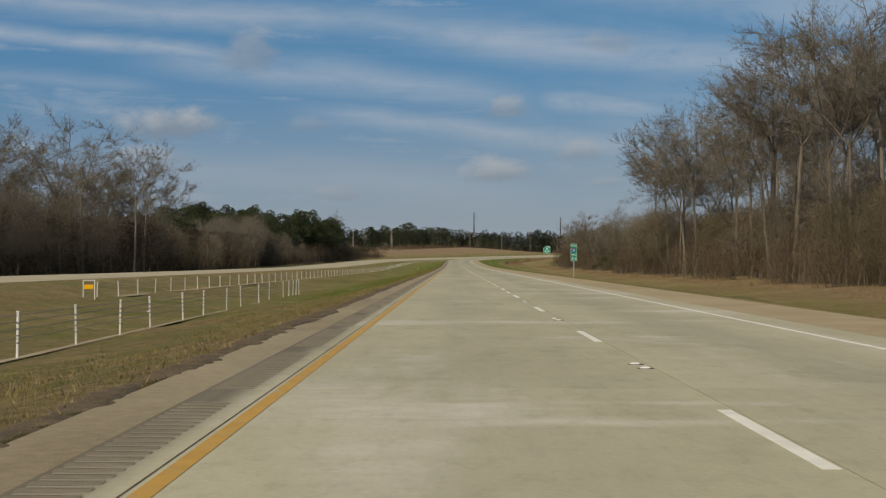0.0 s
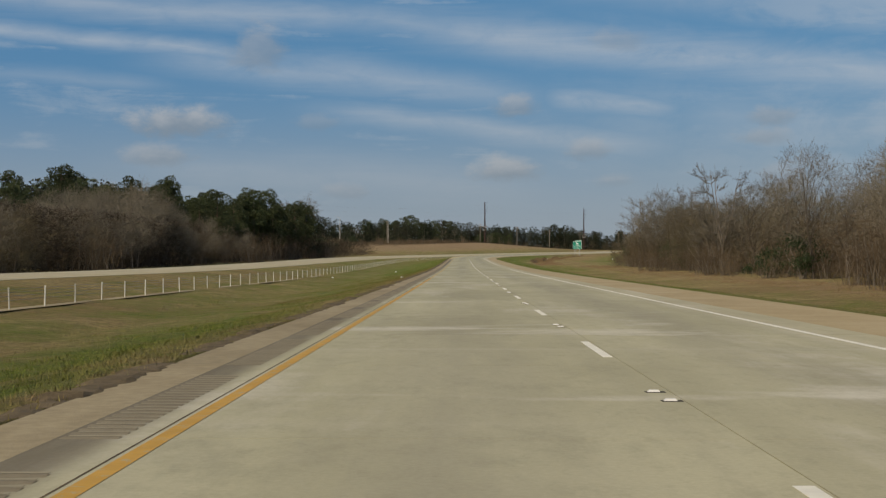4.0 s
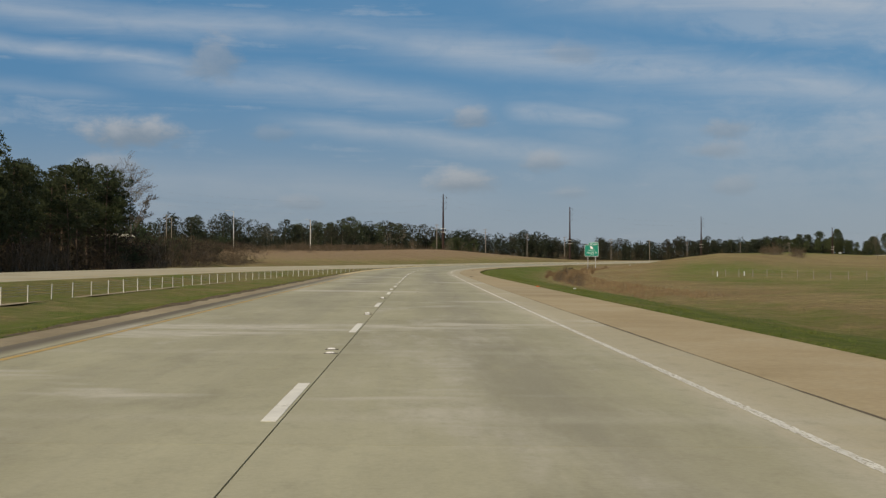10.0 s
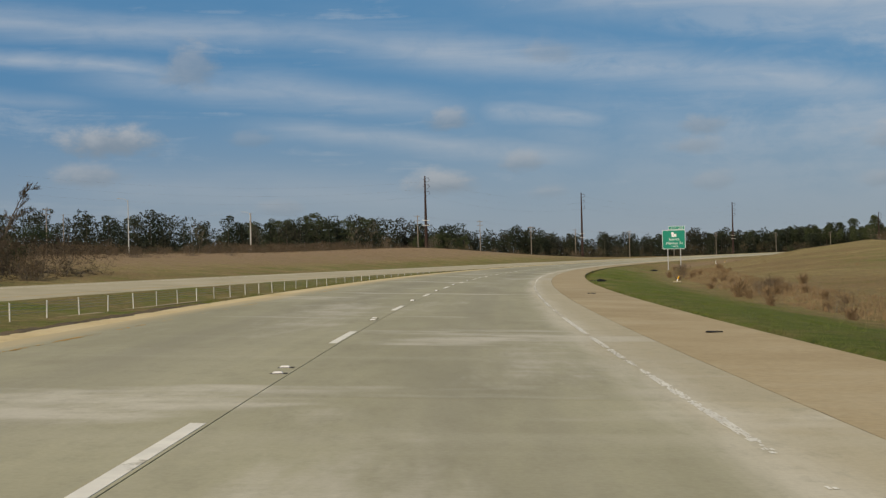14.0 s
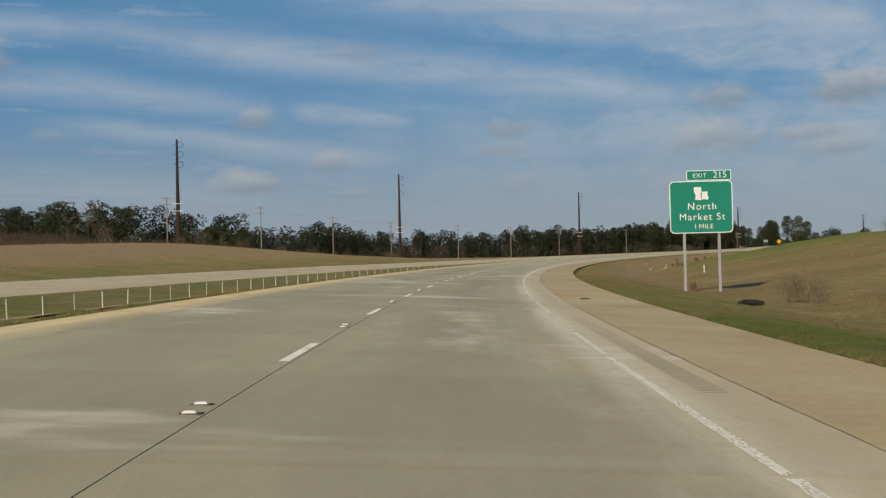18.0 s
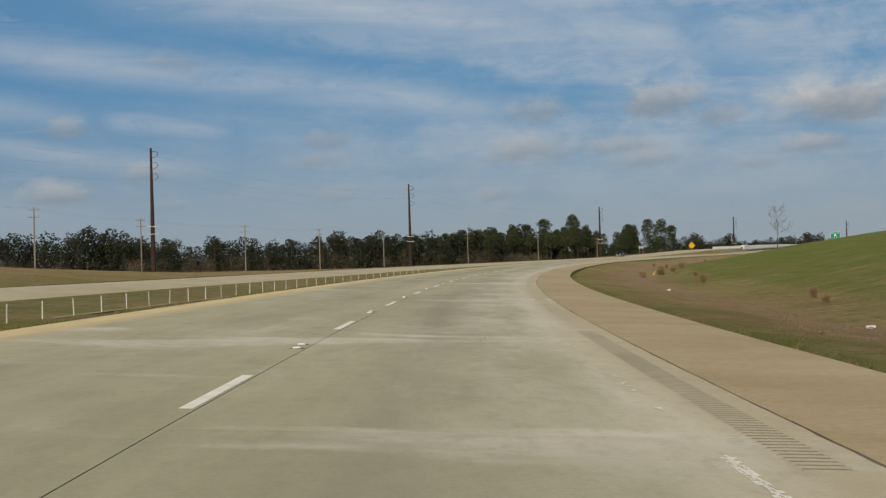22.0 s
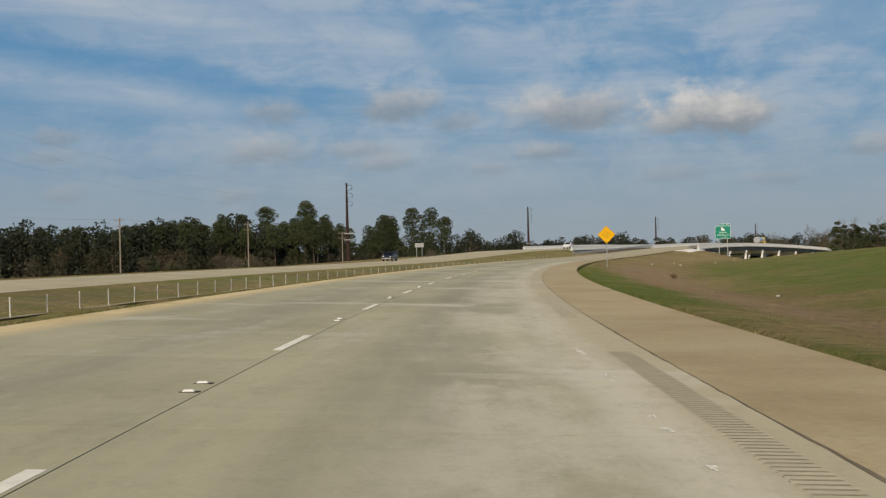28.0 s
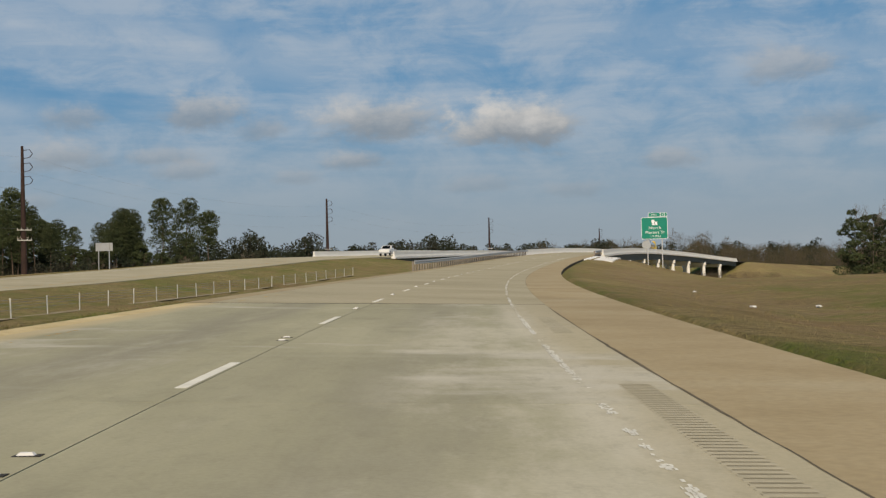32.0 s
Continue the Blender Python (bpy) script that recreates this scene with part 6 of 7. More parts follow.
def wood_pole(x, y, z, h, turn):
    root = empty("utility_pole", pose(x, y, z, 0, 0, turn), "weathered timber utility pole with two crossarms", "pole", "timber utility poles")
    bm = bmesh.new()
    tube(bm, (0, 0, -0.5), (0, 0, h), 0.19, 0.13, 9)
    part("shaft", bm, M["wood"], root)
    for hz in (h - 0.5, h - 2.0):
        bm = bmesh.new()
        box(bm, (2.5, 0.11, 0.13), (0, -0.16, hz), bevel=0.015)
        for xx in (-1.15, -0.5, 0.5, 1.15):
            tube(bm, (xx, -0.16, hz + 0.05), (xx, -0.16, hz + 0.3), 0.045, 0.035, 6)
        part("crossarm", bm, M["wood"], root)


POLES = ((15.3, 1020.7, 39.1), (90.1, 1156.1, 39.7), (192.4, 1286.8, 40.0), (311.8, 1390.4, 36.6), (438.0, 1493.3, 35.6), (575, 1590, 36), (720, 1680, 36))


def wire(a, b, sag, r, parent):
    a, b = Vector(a), Vector(b)
    V, F = [], []
    for k in range(13):
        f = k / 12
        p = a.lerp(b, f) - Vector((0, 0, sag * 4 * f * (1 - f)))
        V += [p + Vector((0, 0, r)), p + Vector((r, 0, -r)), p + Vector((-r, 0, -r))]
        if k:
            i = 3 * (k - 1)
            F += [(i, i + 1, i + 4, i + 3), (i + 1, i + 2, i + 5, i + 4), (i + 2, i, i + 3, i + 5)]
    link("wire", mesh_of("wire", V, F, M["cable"]), parent)


def build_power_line():
    for k, (x, y, top) in enumerate(POLES):
        z = land_at(x, y)
        steel_pole(x, y, z, top - z, k < 1)
    wires = empty("power_lines", Matrix.Identity(4), "thin dark overhead conductors sagging between the poles", "wire")
    chain = ((-110, 940, 38),) + POLES
    for a, b in zip(chain, chain[1:]):
        for drop in (2.0, 4.7, 7.4, 27.5):
            wire((a[0] + 1.5, a[1] - 0.6, a[2] - drop), (b[0] + 1.5, b[1] - 0.6, b[2] - drop), 3.2 if drop < 20 else 1.5, 0.008, wires)
    line_xy = ((-285, 905), (-225, 930), (-165, 955), (-105, 981), (-46, 1005), (12.4, 1027.7), (37.4, 1063.5), (62, 1110), (88, 1164), (122, 1215), (152, 1252), (184, 1292), (230, 1335), (275.2, 1374.1), (318, 1408), (362, 1445))
    for (x, y), (x2, y2) in zip(line_xy, line_xy[1:]):
        wood_pole(x, y, land_at(x, y), 13.5, math.degrees(math.atan2(y2 - y, x2 - x)) - 90)
    for x, y in ((-87.7, 791.3), (-98.8, 934.6)):
        wood_pole(x, y, land_at(x, y), 14.0, 20)
    for (x, y), (x2, y2) in zip(line_xy, line_xy[1:-1]):
        for o in (-1.1, 1.1):
            wire((x + o, y, land_at(x, y) + 13.3), (x2 + o, y2, land_at(x2, y2) + 13.3), 0.7, 0.007, wires)


build_power_line()


def street_lamp(x, y, h):
    root = empty("street_lamp", pose(x, y, land_at(x, y), 0, 0, 0), "tall pale street lamp with a short bracket arm on the rise", "street lamp", "street lamps on the rise")
    bm = bmesh.new()
    tube(bm, (0, 0, -0.4), (0, 0, h), 0.17, 0.09, 10)
    part("mast", bm, M["post_white"], root)
    bm = bmesh.new()
    tube(bm, (0, 0, h - 0.2), (-1.1, 0, h + 0.35), 0.05, 0.045, 8)
    tube(bm, (-1.1, 0, h + 0.35), (-2.2, 0, h + 0.45), 0.045, 0.04, 8)
    part("bracket", bm, M["post_white"], root)
    bm = bmesh.new()
    box(bm, (0.75, 0.26, 0.14), (-2.5, 0, h + 0.42), bevel=0.04)
    part("lantern", bm, M["alu"], root)


def field_shed(x, y):
    """A low pale metal shed, its roof showing over the brush."""
    root = empty("metal_shed", pose(x, y, land_at(x, y), 0, 0, 24), "low pale metal shed with a shallow roof behind the brush", "shed")
    bm = bmesh.new()
    box(bm, (13.0, 8.0, 3.6), (0, 0, 1.7), bevel=0.04)
    part("wall", bm, M["roof"], root)
    for side in (-1, 1):
        bm = bmesh.new()
        box(bm, (13.8, 4.7, 0.09), (0, side * 2.15, 4.25), Matrix.Rotation(radians(-17 * side), 4, "X"))
        part("roof", bm, M["roof"], root, "pale ribbed metal roof")
    bm = bmesh.new()
    box(bm, (3.4, 0.08, 2.9), (-2.5, -4.03, 1.5))
    part("door", bm, M["alu"], root, "grey roller door")


field_shed(-103.3, 857.6)
street_lamp(-64.7, 883.4, 14.0)
street_lamp(-44.4, 987.4, 13.0)

# ---------------------------------------------------------------- signs


def guide_sign(s, u, bottom, distance, label):
    """Green exit sign on two steel posts, its face to the oncoming lane."""
    base = float(ground_z(s, u))
    root = empty("exit_sign", stand(s, u), label, "road sign", "green exit signs")
    b = bottom - base
    w, h = 3.82, 3.20
    part("panel", sheet(rounded(w, h, 0.28, 5, 0, b + h / 2), 0.03), M["sign_white"], root, "white-edged panel")
    bm = sheet(rounded(w - 0.12, h - 0.12, 0.23, 5, 0, b + h / 2), 0.006)
    bmesh.ops.translate(bm, verts=bm.verts, vec=(0, -0.008, 0))
    part("green_field", bm, M["green"], root, "green reflective field")
    tw, th = 2.7, 0.62
    tx = 0.5
    part("exit_tab", sheet(rounded(tw, th, 0.05, 3, tx, b + h + th / 2 + 0.02), 0.03), M["sign_white"], root, "small tab above the panel")
    bm = sheet(rounded(tw - 0.09, th - 0.09, 0.04, 3, tx, b + h + th / 2 + 0.02), 0.006)
    bmesh.ops.translate(bm, verts=bm.verts, vec=(0, -0.008, 0))
    part("tab_field", bm, M["green"], root)
    lettering("exit_word", "EXIT", 0.37, M["sign_white"], root, tx - 0.55, -0.012, b + h + th / 2, 1.15)
    lettering("exit_number", "215", 0.54, M["sign_white"], root, tx + 0.68, -0.012, b + h + th / 2 + 0.02, 1.05)
    # route shield in the outline of the state
    out = ((-.44, .42), (.02, .42), (.04, .12), (.46, .12), (.42, -.08), (.50, -.28), (.46, -.42), (.2, -.36), (-.05, -.43), (-.38, -.40), (-.34, -.1), (-.46, .15))
    bm = sheet([(x * 0.92, z * 0.95 + b + 2.42) for x, z in out], 0.006)
    bmesh.ops.translate(bm, verts=bm.verts, vec=(0, -0.016, 0))
    part("route_shield", bm, M["sign_white"], root, "white route marker")
    lettering("route_number", "1", 0.52, M["sign_black"], root, 0.02, -0.019, b + 2.28)
    lettering("name_line", "North", 0.60, M["sign_white"], root, 0.05, -0.012, b + 1.62, 1.2)
    text_line("name_line", "Market St", 0.60, M["sign_white"], root, 0.05, -0.012, b + 0.98, 1.17)
    text_line("distance_line", distance, 0.40, M["sign_white"], root, 0.15, -0.012, b + 0.40, 1.12)
    for x in (-1.05, 1.05):
        bm = bmesh.new()
        box(bm, (0.15, 0.012, b + h + 0.3), (x, 0.05, (b + h) / 2 - 0.15))
        box(bm, (0.012, 0.18, b + h + 0.3), (x, 0.14, (b + h) / 2 - 0.15))
        box(bm, (0.15, 0.012, b + h + 0.3), (x, 0.23, (b + h) / 2 - 0.15))
        part("post", bm, M["steel"], root, "galvanised steel post")
    for z in (0.3, 1.5, 2.7):
        bm = bmesh.new()
        box(bm, (w - 0.1, 0.03, 0.08), (0, 0.034, b + z))
        part("rail", bm, M["alu"], root)


def mile_marker():
    s, u = 113.4, 7.85
    root = empty("mile_marker", stand(s, u), "narrow green roadside distance marker with white lettering", "road sign")
    b, w, h = 1.32 - float(ground_z(s, u)), 0.50, 1.42
    part("panel", sheet(rounded(w, h, 0.04, 3, 0, b + h / 2), 0.006), M["sign_white"], root)
    bm = sheet(rounded(w - 0.03, h - 0.03, 0.03, 3, 0, b + h / 2), 0.004)
    bmesh.ops.translate(bm, verts=bm.verts, vec=(0, -0.006, 0))
    part("green_field", bm, M["green"], root)
    lettering("word", "NORTH", 0.135, M["sign_white"], root, 0, -0.009, b + 1.24, 1.05)
    sh = ((-.17, .10), (0, .13), (.17, .10), (.18, -.02), (.12, -.12), (0, -.18), (-.12, -.12), (-.18, -.02))
    bm = sheet([(x * 0.95, z * 0.95 + b + 0.90) for x, z in sh], 0.004)
    bmesh.ops.translate(bm, verts=bm.verts, vec=(0, -0.011, 0))
    part("shield", bm, M["sign_blue"], root, "blue shield with a red head")
    bm = sheet([(x * 0.9, z + b + 0.90) for x, z in ((-.17, .06), (.17, .06), (.16, .095), (0, .115), (-.16, .095))], 0.004)
    bmesh.ops.translate(bm, verts=bm.verts, vec=(0, -0.016, 0))
    part("shield_head", bm, M["sign_red"], root)
    lettering("shield_number", "49", 0.19, M["sign_white"], root, 0, -0.016, b + 0.86)
    lettering("word", "MILE", 0.16, M["sign_white"], root, 0, -0.009, b + 0.52, 1.05)
    lettering("mile_number", "214", 0.26, M["sign_white"], root, 0, -0.009, b + 0.20)
    bm = bmesh.new()
    box(bm, (0.07, 0.04, b + h + 0.35), (0, 0.035, (b + h) / 2 - 0.2), bevel=0.006)
    part("post", bm, M["steel"], root, "galvanised channel post")


def warning_sign():
    s, u = 1187.5, 9.15
    root = empty("warning_sign", stand(s, u), "yellow diamond warning sign on a steel post in the verge", "road sign")
    c, d = 12.80 - float(ground_z(s, u)), 0.86

    def diamond(k):
        return [(x * k, z * k + c) for x, z in ((0, -d), (.05, -d + .03), (d - .03, -.05), (d, 0), (d - .03, .05), (.05, d - .03), (0, d), (-.05, d - .03), (-d + .03, .05), (-d, 0), (-d + .03, -.05), (-.05, -d + .03))]
    part("panel", sheet(diamond(1.0), 0.006), M["sign_yellow"], root)
    for k, y, mat in ((0.955, -0.006, "sign_black"), (0.935, -0.011, "sign_yellow")):
        bm = sheet(diamond(k), 0.004)
        bmesh.ops.translate(bm, verts=bm.verts, vec=(0, y, 0))
        part("border" if mat == "sign_black" else "field", bm, M[mat], root)
    for text, z in (("BRIDGE", 0.24), ("ICES BEFORE", 0.0), ("ROAD", -0.24)):
        text_line("word", text, 0.165, M["sign_faded"], root, 0, -0.014, c + z, 1.05)
    bm = bmesh.new()
    tube(bm, (0, 0.05, -0.5), (0, 0.05, c + 0.5), 0.04, 0.04, 10)
    part("post", bm, M["steel"], root, "galvanised pipe post")


def back_of_sign():
    s, u = 1358, -48.4
    root = empty("road_sign", stand(s, u), "bare aluminium back of a road sign on two posts", "road sign")
    b = 2.6
    part("panel", sheet(rounded(2.1, 0.95, 0.05, 3, 0, b + 0.5), 0.02), M["alu"], root)
    for x in (-0.65, 0.65):
        bm = bmesh.new()
        box(bm, (0.1, 0.1, b + 1.2), (x, -0.07, (b + 1) / 2 - 0.1), bevel=0.01)
        part("post", bm, M["alu"], root)


guide_sign(760.5, 14.4, 6.68, "1 MILE", "large green exit sign with white lettering on two steel posts")
guide_sign(1406, 15.8, 16.5, "1/2 MILE", "green exit sign before the bridge on two steel posts")
mile_marker()
warning_sign()
back_of_sign()

# ---------------------------------------------------------------- bridges and rails
B0, B1 = 1424, 1684


def parapet(s0, s1, u, on, root, side):
    return swept("parapet", s0, s1, ((u - 0.22, 0.0), (u - 0.12, 0.35), (u - 0.10, 0.86), (u + 0.10, 0.86), (u + 0.12, 0.35), (u + 0.22, 0.0)), M["barrier"], on, 6.0, root, "pale concrete parapet")


def build_bridge(u0, u1, on, s0, s1, label):
    root = empty("road_bridge", Matrix.Identity(4), label, "bridge", "motorway bridges")
    swept("deck", s0, s1, ((u0 - 0.3, -0.02), (u1 + 0.3, -0.02), (u1 + 0.3, -0.32), (u0 - 0.3, -0.32)), M["barrier"], on, 6.0, root, "concrete deck slab")
    for u in (u0, u1):
        parapet(s0, s1, u, on, root, 0)
    for k in range(4):
        u = u0 + 0.5 + (u1 - u0 - 1.0) * k / 3
        swept("girder", s0, s1, ((u - 0.2, -0.33), (u + 0.2, -0.33), (u + 0.2, -1.7), (u - 0.2, -1.7)), M["deckside"], on, 6.0, root, "dark girder")
    n = 9
    for k in range(1, n):
        s = s0 + (s1 - s0) * k / n
        um = (u0 + u1) / 2
        top = float(on(s, um)) - 1.72
        foot = float(ground_z(s, um)) - 0.3
        p = place(np.float64(s), np.float64(um))
        m = pose(p[0], p[1], 0, 0, 0, -math.degrees(float(np.interp(s, ST, _hd))))
        w = u1 - u0
        bm = bmesh.new()
        box(bm, (w + 0.3, 1.1, 0.9), (0, 0, top - 0.45), bevel=0.05)
        bmesh.ops.transform(bm, matrix=m, verts=bm.verts)
        part("pier_cap", bm, M["barrier"], root)
        for x in (-w * 0.46, 0, w * 0.46):
            bm = bmesh.new()
            tube(bm, (x, 0, foot), (x, 0, top - 0.88), 0.48, 0.48, 12)
            bmesh.ops.transform(bm, matrix=m, verts=bm.verts)
            part("column", bm, M["barrier"], root)


build_bridge(-5.25, 7.05, road_z, B0, B1, "concrete bridge that carries the near carriageway on round columns")
build_bridge(-40.8, -27.2, other_z, 1424, B1, "concrete bridge that carries the far carriageway")


def guardrail(s0, s1, u, on, label):
    root = empty("guardrail", Matrix.Identity(4), label, "guardrail", "steel guardrails")
    prof = [(u - 0.02, 0.50), (u + 0.05, 0.54), (u + 0.05, 0.60), (u - 0.02, 0.66), (u + 0.05, 0.72), (u + 0.05, 0.78), (u - 0.02, 0.82), (u - 0.03, 0.82), (u - 0.03, 0.50)]
    swept("beam", s0, s1, prof, M["steel"], on, 4.0, root, "corrugated steel beam")
    n = int((s1 - s0) / 1.905)
    bm = bmesh.new()
    box(bm, (0.15, 0.2, 0.9), (0, 0, 0.3), bevel=0.01)
    me = bpy.data.meshes.new("post")
    bm.to_mesh(me)
    me.materials.append(M["wood"])
    for i in range(n + 1):
        link("post", me, root, "", stand(s0 + i * 1.905, u - 0.14, 0.0, on))


guardrail(1312, 1424, -5.05, road_z, "galvanised steel guardrail leading to the bridge")
guardrail(1409, 1424, 6.9, road_z, "short steel guardrail at the bridge end")


def build_apron():
    """Concrete apron at the bridge end, and the far overpass on the skyline."""
    ap = swept("concrete_apron", 1384, 1412, ((6.75, 0.01), (10.5, -0.25), (10.5, -0.5), (6.75, -0.4)), M["barrier"], road_z, 4.0)
    tagged(ap, "pale concrete apron beside the shoulder before the bridge", "pavement", kind="structure")
    root = empty("overpass", pose(930, 1735, land_at(930, 1735), 0, 0, 42), "small pale concrete overpass far beyond the bridge", "bridge")
    bm = bmesh.new()
    box(bm, (34, 9, 1.6), (0, 0, 6.2), bevel=0.1)
    part("deck", bm, M["barrier"], root)
    for sx in (-1, 1):
        bm = bmesh.new()
        vs = [bm.verts.new(p) for p in ((sx * 17, -5, 7), (sx * 17, 5, 7), (sx * 62, 5, 0), (sx * 62, -5, 0), (sx * 10, -9, -0.5), (sx * 10, 9, -0.5), (sx * 62, 9, -0.5), (sx * 62, -9, -0.5))]
        for f in ((0, 1, 2, 3), (0, 3, 7, 4), (1, 5, 6, 2), (0, 4, 5, 1)):
            bm.faces.new([vs[i] for i in f])
        bmesh.ops.recalc_face_normals(bm, faces=bm.faces)
        part("embankment", bm, M["blade_dry"], root)
        bm = bmesh.new()
        tube(bm, (sx * 5, 0, -0.5), (sx * 5, 0, 5.5), 0.6, 0.6, 10)
        part("column", bm, M["barrier"], root)


build_apron()

# ---------------------------------------------------------------- vehicles


def wheels(root, xs, ys, r, w):
    for y in ys:
        for x in xs:
            bm = bmesh.new()
            tube(bm, (x - w / 2, y, r), (x + w / 2, y, r), r, r, 18)
            wh = part("wheel", bm, M["rubber"], root)
            bm = bmesh.new()
            e = w / 2 + 0.012
            tube(bm, (x - e, y, r), (x + e, y, r), r * 0.58, r * 0.58, 14)
            part("rim", bm, M["alu"], wh)


def profile_body(pts, w, taper):
    """A body from its side outline (y, z), narrowed towards the roof."""
    bm = bmesh.new()
    zs = [z for _, z in pts]
    lo, hi = min(zs), max(zs)

    def half(z):
        return w / 2 * (1 - taper * max(0, (z - lo) / (hi - lo) - 0.5) * 2)
    L = [bm.verts.new((-half(z), y, z)) for y, z in pts]
    R = [bm.verts.new((half(z), y, z)) for y, z in pts]
    bm.faces.new(L)
    bm.faces.new(R[::-1])
    for i in range(len(pts)):
        j = (i + 1) % len(pts)
        bm.faces.new((L[j], L[i], R[i], R[j]))
    bmesh.ops.recalc_face_normals(bm, faces=bm.faces)
    bmesh.ops.bevel(bm, geom=list(bm.edges), offset=0.05, segments=2, affect="EDGES")
    return bm


def car(m, label, paint, pickup=False):
    """A parked-size road car; it faces +y."""
    root = empty("pickup_truck" if pickup else "sport_utility_vehicle", m, label, "car", "vehicles on the motorway")
    if pickup:
        side = ((-2.8, .55), (-2.8, 1.15), (-0.75, 1.18), (-0.65, 1.82), (0.55, 1.86), (1.15, 1.25), (2.65, 1.12), (2.8, .9), (2.8, .5))
        glass = ((-0.62, 1.25), (-0.58, 1.76), (0.5, 1.79), (0.98, 1.27))
        w, ys, r = 1.95, (-1.75, 1.85), 0.4
    else:
        side = ((-2.35, .5), (-2.4, 1.1), (-2.2, 1.7), (-1.8, 1.76), (0.5, 1.74), (1.25, 1.16), (2.25, 1.02), (2.4, .8), (2.4, .45))
        glass = ((-2.1, 1.16), (-2.0, 1.62), (0.42, 1.66), (1.02, 1.18))
        w, ys, r = 1.88, (-1.45, 1.5), 0.37
    part("body", profile_body(side, w, 0.16), paint, root)
    for sx in (-1, 1):
        bm = bmesh.new()
        x = sx * (w / 2 - 0.055)
        vs = [bm.verts.new((x, y, z)) for y, z in glass]
        bm.faces.new(vs)
        bmesh.ops.solidify(bm, geom=bm.faces[:], thickness=0.05)
        part("side_window", bm, M["glass"], root)
    y1, z1 = glass[3]
    y2, z2 = glass[2]
    bm = bmesh.new()
    vs = [bm.verts.new(p) for p in ((-.78, y1 + .22, z1 + .02), (.78, y1 + .22, z1 + .02), (.66, y2 + .14, z2 + .02), (-.66, y2 + .14, z2 + .02))]
    bm.faces.new(vs)
    bmesh.ops.solidify(bm, geom=bm.faces[:], thickness=0.03)
    part("windscreen", bm, M["glass"], root)
    front, rear = max(y for y, _ in side), min(y for y, _ in side)
    for sx in (-1, 1):
        bm = bmesh.new()
        box(bm, (0.34, 0.06, 0.16), (sx * 0.68, front - 0.04, 0.88), bevel=0.02)
        part("headlight", bm, M["litter"], root, "clear headlight")
        bm = bmesh.new()
        box(bm, (0.14, 0.06, 0.3), (sx * 0.8, rear + 0.01, 1.05), bevel=0.02)
        part("tail_light", bm, M["sign_red"], root, "red tail light")
    bm = bmesh.new()
    box(bm, (w - 0.1, 0.14, 0.2), (0, front, 0.52), bevel=0.04)
    part("front_bumper", bm, M["alu"], root)
    bm = bmesh.new()
    box(bm, (w - 0.1, 0.14, 0.2), (0, rear, 0.56), bevel=0.04)
    part("rear_bumper", bm, M["alu"], root)
    wheels(root, (-w / 2 + 0.11, w / 2 - 0.11), ys, r, 0.23)


def tanker(m):
    root = empty("tank_truck", m, "tank truck with a polished round tank and a yellow cab", "truck", "vehicles on the motorway")
    bm = bmesh.new()
    tube(bm, (0, -5.2, 2.15), (0, 1.6, 2.15), 1.08, 1.08, 24)
    for v in bm.verts:
        v.co.x *= 1.08
    part("tank", bm, M["chrome"], root, "polished metal tank")
    for y in (-5.25, -3.0, -0.8, 1.62):
        bm = bmesh.new()
        tube(bm, (0, y - 0.05, 2.15), (0, y + 0.05, 2.15), 1.13, 1.13, 24)
        part("tank_band", bm, M["alu"], root)
    bm = bmesh.new()
    tube(bm, (0, -2, 3.1), (0, -2, 3.4), 0.35, 0.35, 14)
    part("hatch", bm, M["alu"], root)
    bm = bmesh.new()
    box(bm, (0.9, 9.0, 0.25), (0, -0.6, 0.98), bevel=0.03)
    part("chassis", bm, M["rubber"], root)
    part("cab", profile_body(((1.9, .7), (1.9, 3.1), (2.2, 3.25), (3.4, 3.2), (3.75, 2.1), (5.0, 1.9), (5.15, .7)), 2.3, 0.08), M["paint_yellow"], root, "yellow cab")
    bm = bmesh.new()
    vs = [bm.verts.new(p) for p in ((-.95, 3.82, 2.15), (.95, 3.82, 2.15), (.9, 3.5, 3.0), (-.9, 3.5, 3.0))]
    bm.faces.new(vs)
    bmesh.ops.solidify(bm, geom=bm.faces[:], thickness=0.04)
    part("windscreen", bm, M["glass"], root)
    bm = bmesh.new()
    box(bm, (2.3, 0.12, 0.3), (0, -5.4, 0.85), bevel=0.03)
    part("rear_bumper", bm, M["sign_white"], root)
    for sx in (-1, 1):
        bm = bmesh.new()
        box(bm, (0.55, 0.03, 0.7), (sx * 0.8, -5.0, 0.55))
        part("mud_flap", bm, M["litter"], root, "white mud flap")
        bm = bmesh.new()
        box(bm, (0.2, 0.05, 0.14), (sx * 0.95, -5.47, 0.88))
        part("tail_light", bm, M["sign_red"], root, "red tail light")
    wheels(root, (-0.98, 0.98), (-4.3, -3.1, 2.2, 4.2), 0.5, 0.42)


def build_vehicles():
    tanker(stand(1560, 1.9, 0.0, road_z))
    car(stand(1303, -38.4, 0.0, other_z, 180), "dark blue sport utility vehicle on the far carriageway", M["paint_dark"])
    car(stand(1442, -32.6, 0.0, other_z, 180), "white pickup truck on the far carriageway", M["paint_white"], True)


build_vehicles()

# ---------------------------------------------------------------- roadside odds and ends


